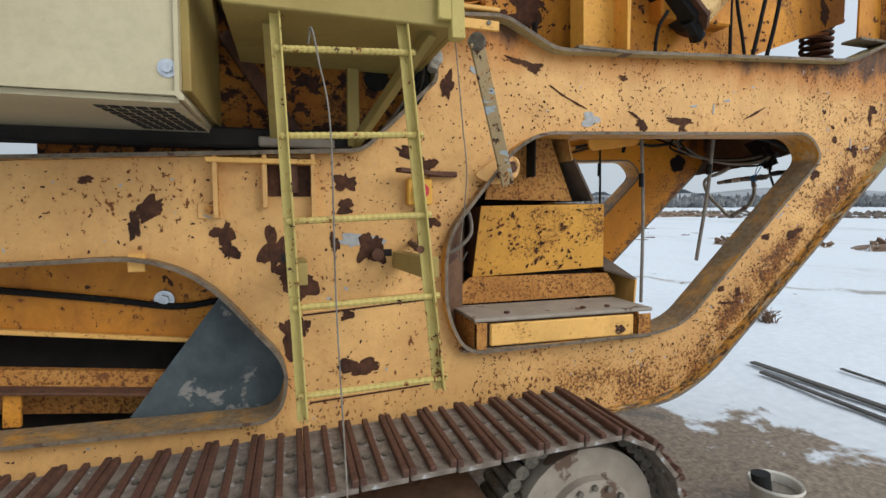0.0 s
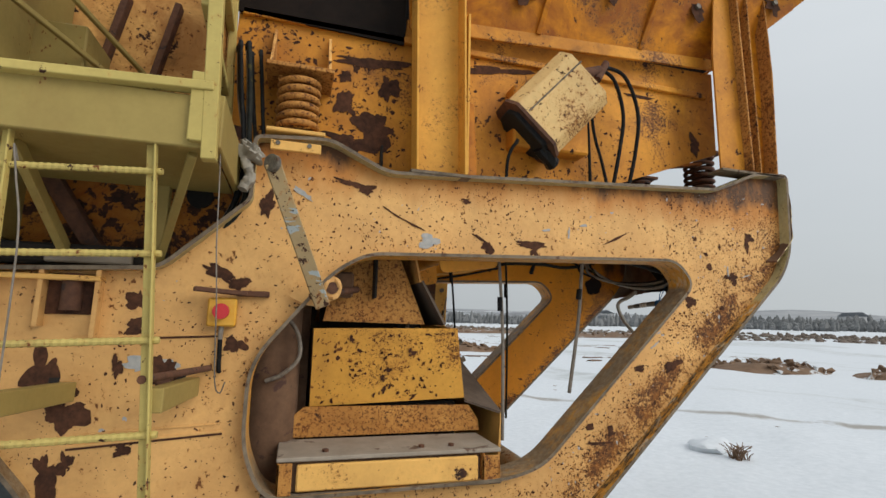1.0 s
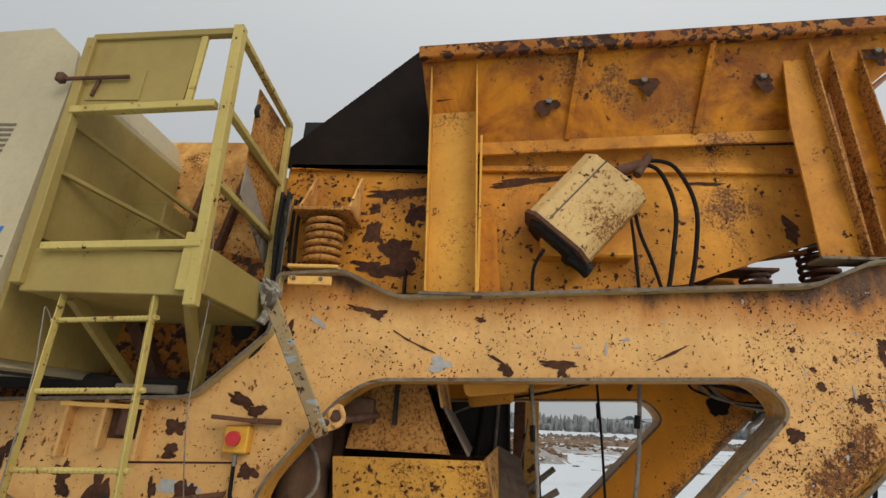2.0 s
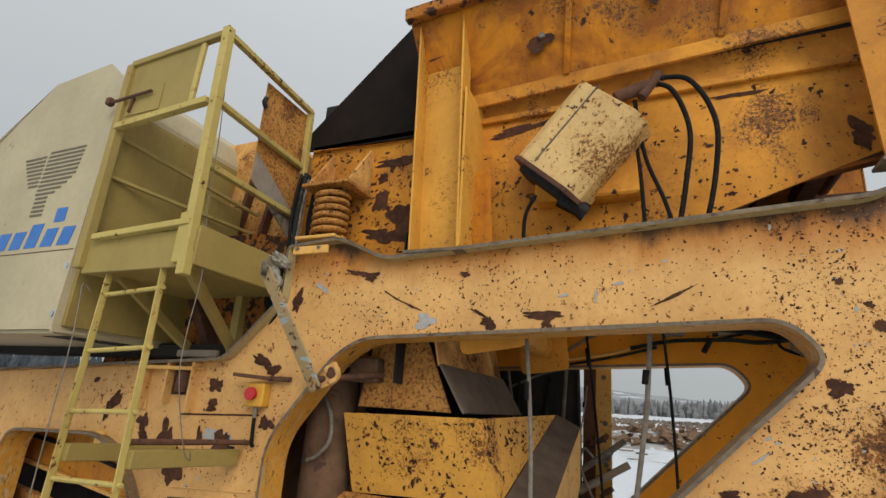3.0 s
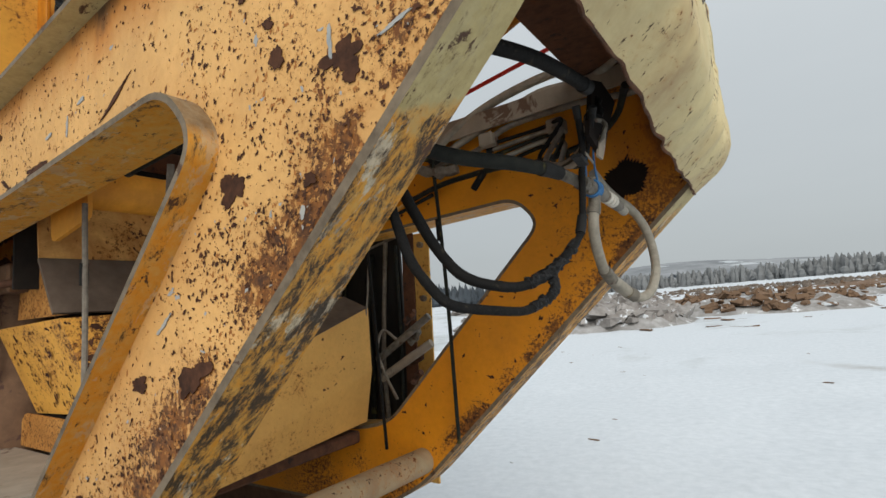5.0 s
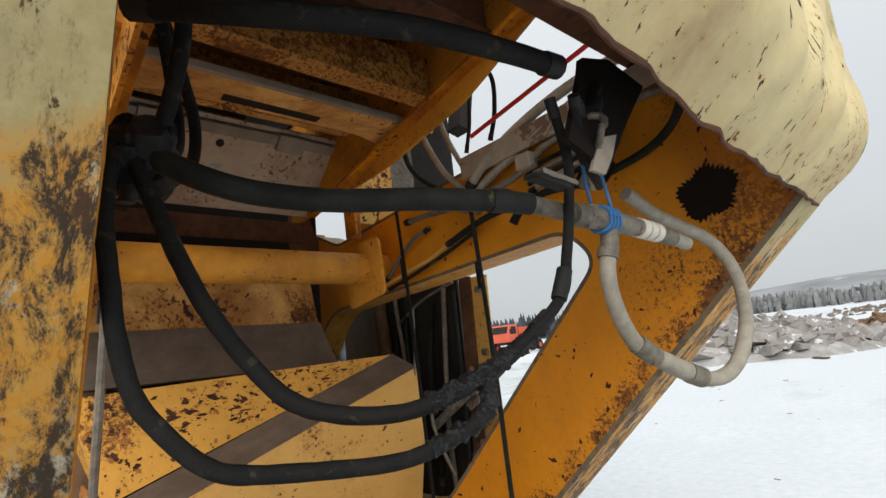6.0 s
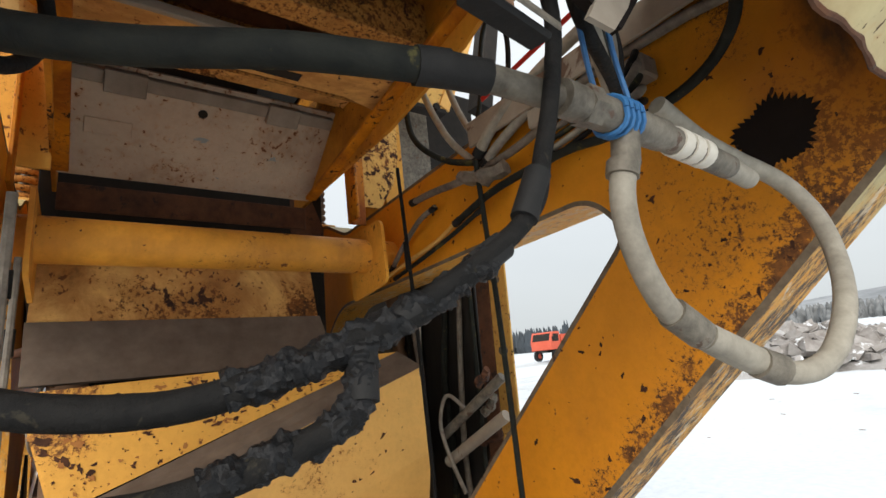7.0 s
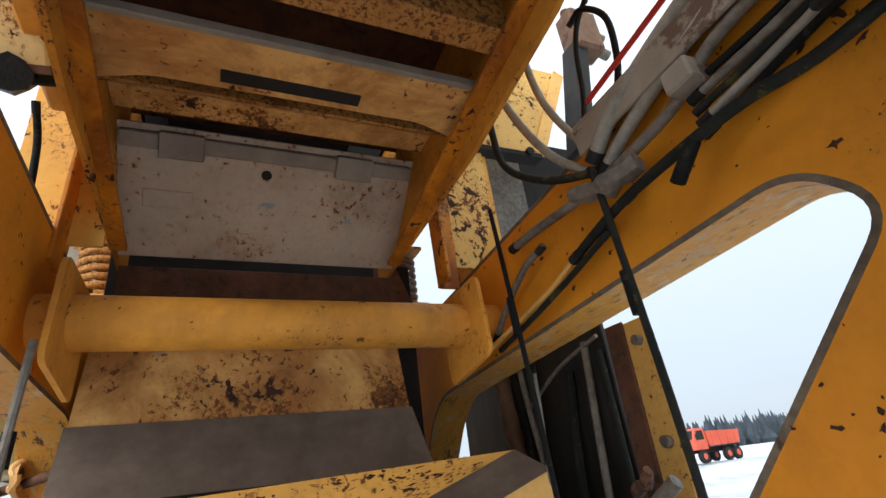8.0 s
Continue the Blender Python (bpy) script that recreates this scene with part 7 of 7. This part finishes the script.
# ---- mud clods and ridges on the snow ----
rnd = random.Random(31)
b = bmesh.new()
for k in range(300):
    if k < 60:
        x, y, s_ = rnd.uniform(-4, 9), rnd.uniform(3.5, 16), rnd.uniform(0.006, 0.022)
    else:
        x, y, s_ = rnd.uniform(-6, 34), rnd.uniform(22, 75), rnd.uniform(0.05, 0.22)
    z = ground_height(x, y)
    c = box(-s_ * rnd.uniform(1, 4), s_ * rnd.uniform(1, 4), -s_, s_, -s_ * 0.3, s_ * 0.14, 0.0)
    bmesh.ops.subdivide_edges(c, edges=c.edges[:], cuts=1)
    for v in c.verts:
        v.co += Vector([rnd.uniform(-0.5, 0.5) * s_ for _ in range(2)] + [rnd.uniform(-0.16, 0.12) * s_])
    merge(b, moved(c, Matrix.Translation((x, y, z)) @ Matrix.Rotation(rnd.uniform(-0.7, 0.2), 4, "Z")))
tagged(finish("mud_clod", b, M_EARTH), "brown mud clods scattered on the snow", "mud", kind="stuff")


# ---- truck beyond the field ----
def truck():
    ox, oy = -25.5, 33.0
    z0 = ground_height(ox, oy)
    th = thing("dump_truck", (ox, oy, z0), "orange-red dump truck parked beyond the heaps", "truck")
    d = Vector((-0.078, 0.997, 0)).normalized()
    n = Vector((-d.y, d.x, 0))
    m = Matrix(((*d, 0), (*n, 0), (0, 0, 1, 0), (0, 0, 0, 1))).transposed()
    m.translation = (ox, oy, z0)
    m = m @ Matrix.Scale(0.85, 4)

    def put(name, b, mat, label="", under=None):
        return part(name, moved(b, m), mat, under or th, label)

    cab = slab([(-2.9, 1.0), (-1.4, 1.0), (-1.4, 2.55), (-1.55, 2.65), (-2.6, 2.65), (-2.95, 1.8)], -1.15, 1.15)
    put("cab", soften(cab, 0.04), M_TRUCK)
    for y in (-1.158, 1.152):
        put("side_window", slab(rounded([(-2.65, 1.75), (-1.65, 1.75), (-1.65, 2.45), (-2.45, 2.45)], 0.06), y, y + 0.006), M_DARK)
    put("windscreen", quad([(-2.94, -1.0, 1.85), (-2.94, 1.0, 1.85), (-2.66, 1.0, 2.5), (-2.66, -1.0, 2.5)], 0.01), M_DARK)
    put("bed", soften(slab([(-1.2, 1.25), (2.6, 1.25), (3.0, 2.25), (-1.3, 2.35)], -1.2, 1.2), 0.04), M_TRUCK)
    for x in (-0.8, 0.2, 1.2, 2.2):
        put("bed_rib", box(x, x + 0.09, -1.26, 1.26, 1.25, 2.28, 0.01), M_TRUCK)
    put("chassis", box(-2.8, 2.8, -0.5, 0.5, 0.75, 1.15, 0.02), M_DARK)
    for x in (-2.2, 0.9, 2.1):
        for y in (-1.05, 1.05):
            wheel = put("wheel", rod((x, y - 0.16, 0.5), (x, y + 0.16, 0.5), 0.5, 24, None, 0.05), M_RUBBER)
            put("rim", rod((x, y - 0.17, 0.5), (x, y + 0.17, 0.5), 0.24, 18), M_TRUCK, "", wheel)
    put("mirror", box(-2.75, -2.65, -1.45, -1.2, 1.9, 2.2, 0.02), M_DARK)


truck()

# ---- distance ----
M_WOODS = plain("far_woods", (0.035, 0.045, 0.055), (0.075, 0.085, 0.095), 0.05, 0.95, 0.0, 0.0)
# M_HAZY, M_TREES and M_HILL have the air's haze mixed into their greys
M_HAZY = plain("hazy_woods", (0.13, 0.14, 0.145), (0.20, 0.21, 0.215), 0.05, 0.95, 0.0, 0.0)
M_BRUSH = plain("far_brush", (0.105, 0.080, 0.062), (0.19, 0.155, 0.125), 0.2, 0.95, 0.0, 0.0)
M_TREES = plain("hazed_bare_trees", (0.13, 0.135, 0.135), (0.23, 0.235, 0.235), 0.2, 0.95, 0.0, 0.0)
M_HILL = plain("hazed_hillside", (0.13, 0.14, 0.15), (0.34, 0.35, 0.36), 0.02, 0.95, 0.0, 0.0, (0.50, 0.53, 0.55))
M_TOWN = plain("far_walls", (0.30, 0.31, 0.32), (0.46, 0.46, 0.46), 0.3, 0.9, 0.0, 0.0)


def ring_of(name, r0, r1, a0, a1, n, hmin, hmax, width, mat, label, seed, shape):
    rnd = random.Random(seed)
    vs, fs = [], []
    for k in range(n):
        a = radians(rnd.uniform(a0, a1))
        r = rnd.uniform(r0, r1)
        x, y = r * math.cos(a), r * math.sin(a)
        h = rnd.uniform(hmin, hmax) * (0.72 + 0.5 * noise.noise(Vector((x * 0.012, y * 0.012, seed))))
        w = width * rnd.uniform(0.6, 1.3)
        z = ground_height(x, y) - 0.3
        base = len(vs)
        m = 5
        levels = ((0.0, 0.5), (0.3, 1.0), (0.65, 0.62), (1.0, 0.06)) if shape == "fir" else ((0.0, 0.7), (0.4, 1.0), (0.8, 0.7), (1.0, 0.2))
        for t, q in levels:
            for i in range(m):
                b_ = 2 * math.pi * i / m + t
                vs.append((x + w * q * math.cos(b_) * rnd.uniform(0.7, 1.3), y + w * q * math.sin(b_) * rnd.uniform(0.7, 1.3), z + h * t * rnd.uniform(0.93, 1.07)))
        for l in range(len(levels) - 1):
            for i in range(m):
                j = (i + 1) % m
                fs.append((base + l * m + i, base + l * m + j, base + (l + 1) * m + j, base + (l + 1) * m + i))
        fs.append(tuple(base + (len(levels) - 1) * m + i for i in range(m)))
    me = bpy.data.meshes.new(name)
    me.from_pydata(vs, [], fs)
    me.materials.append(mat)
    return tagged(new(name, me), label, "woods", kind="stuff")


ring_of("far_woods", 420, 520, -40, 220, 4200, 4, 9, 3.4, M_HAZY, "distant conifer woods along the horizon, paled by painted haze", 1, "fir")
ring_of("near_woods", 230, 300, 110, 178, 2600, 7, 15, 1.7, M_WOODS, "dark conifer wood beyond the snowfield", 2, "fir")
ring_of("far_brush", 95, 150, -25, 100, 3600, 0.4, 1.3, 0.55, M_BRUSH, "brown leafless brush at the edge of the snowfield", 3, "bush")
ring_of("bare_trees", 260, 330, 20, 118, 1900, 4, 10, 1.3, M_TREES, "leafless trees in the distance, haze in their grey colour", 4, "bush")


def far_hills():
    bm = bmesh.new()
    n = 120
    rows = []
    for r, hh in ((560, 2.0), (640, 20.0), (760, 34.0), (900, 44.0), (1000, 0.0)):
        row = []
        for k in range(n + 1):
            a = radians(-50 + 280 * k / n)
            x, y = r * math.cos(a), r * math.sin(a)
            row.append(bm.verts.new((x, y, -1 + hh * (0.75 + 0.6 * noise.noise(Vector((x * 0.004, y * 0.004, 2)))))))
        rows.append(row)
    for a, c in zip(rows, rows[1:]):
        for k in range(n):
            bm.faces.new((a[k], a[k + 1], c[k + 1], c[k]))
    tagged(finish("far_hills", bm, M_HILL, smooth=True), "wooded hills on the horizon, greyed by painted haze", "hills", kind="structure")


far_hills()
rnd = random.Random(12)
for k in range(26):
    a = radians(rnd.uniform(15, 100))
    r = rnd.uniform(360, 415)
    x, y = r * math.cos(a), r * math.sin(a)
    w, h = rnd.uniform(6, 18), rnd.uniform(4, 9)
    th = thing("distant_building", (x, y, ground_height(x, y)), "small pale building in the distance", "building", "distant buildings")
    z = ground_height(x, y) - 0.3
    part("wall", box(x - w / 2, x + w / 2, y - 5, y + 5, z, z + h, 0.0), M_TOWN, th)
    part("roof", slab([(x - w / 2 - 0.5, z + h), (x + w / 2 + 0.5, z + h), (x, z + h + 2.5)], y - 5.5, y + 5.5), M_WOODS, th)
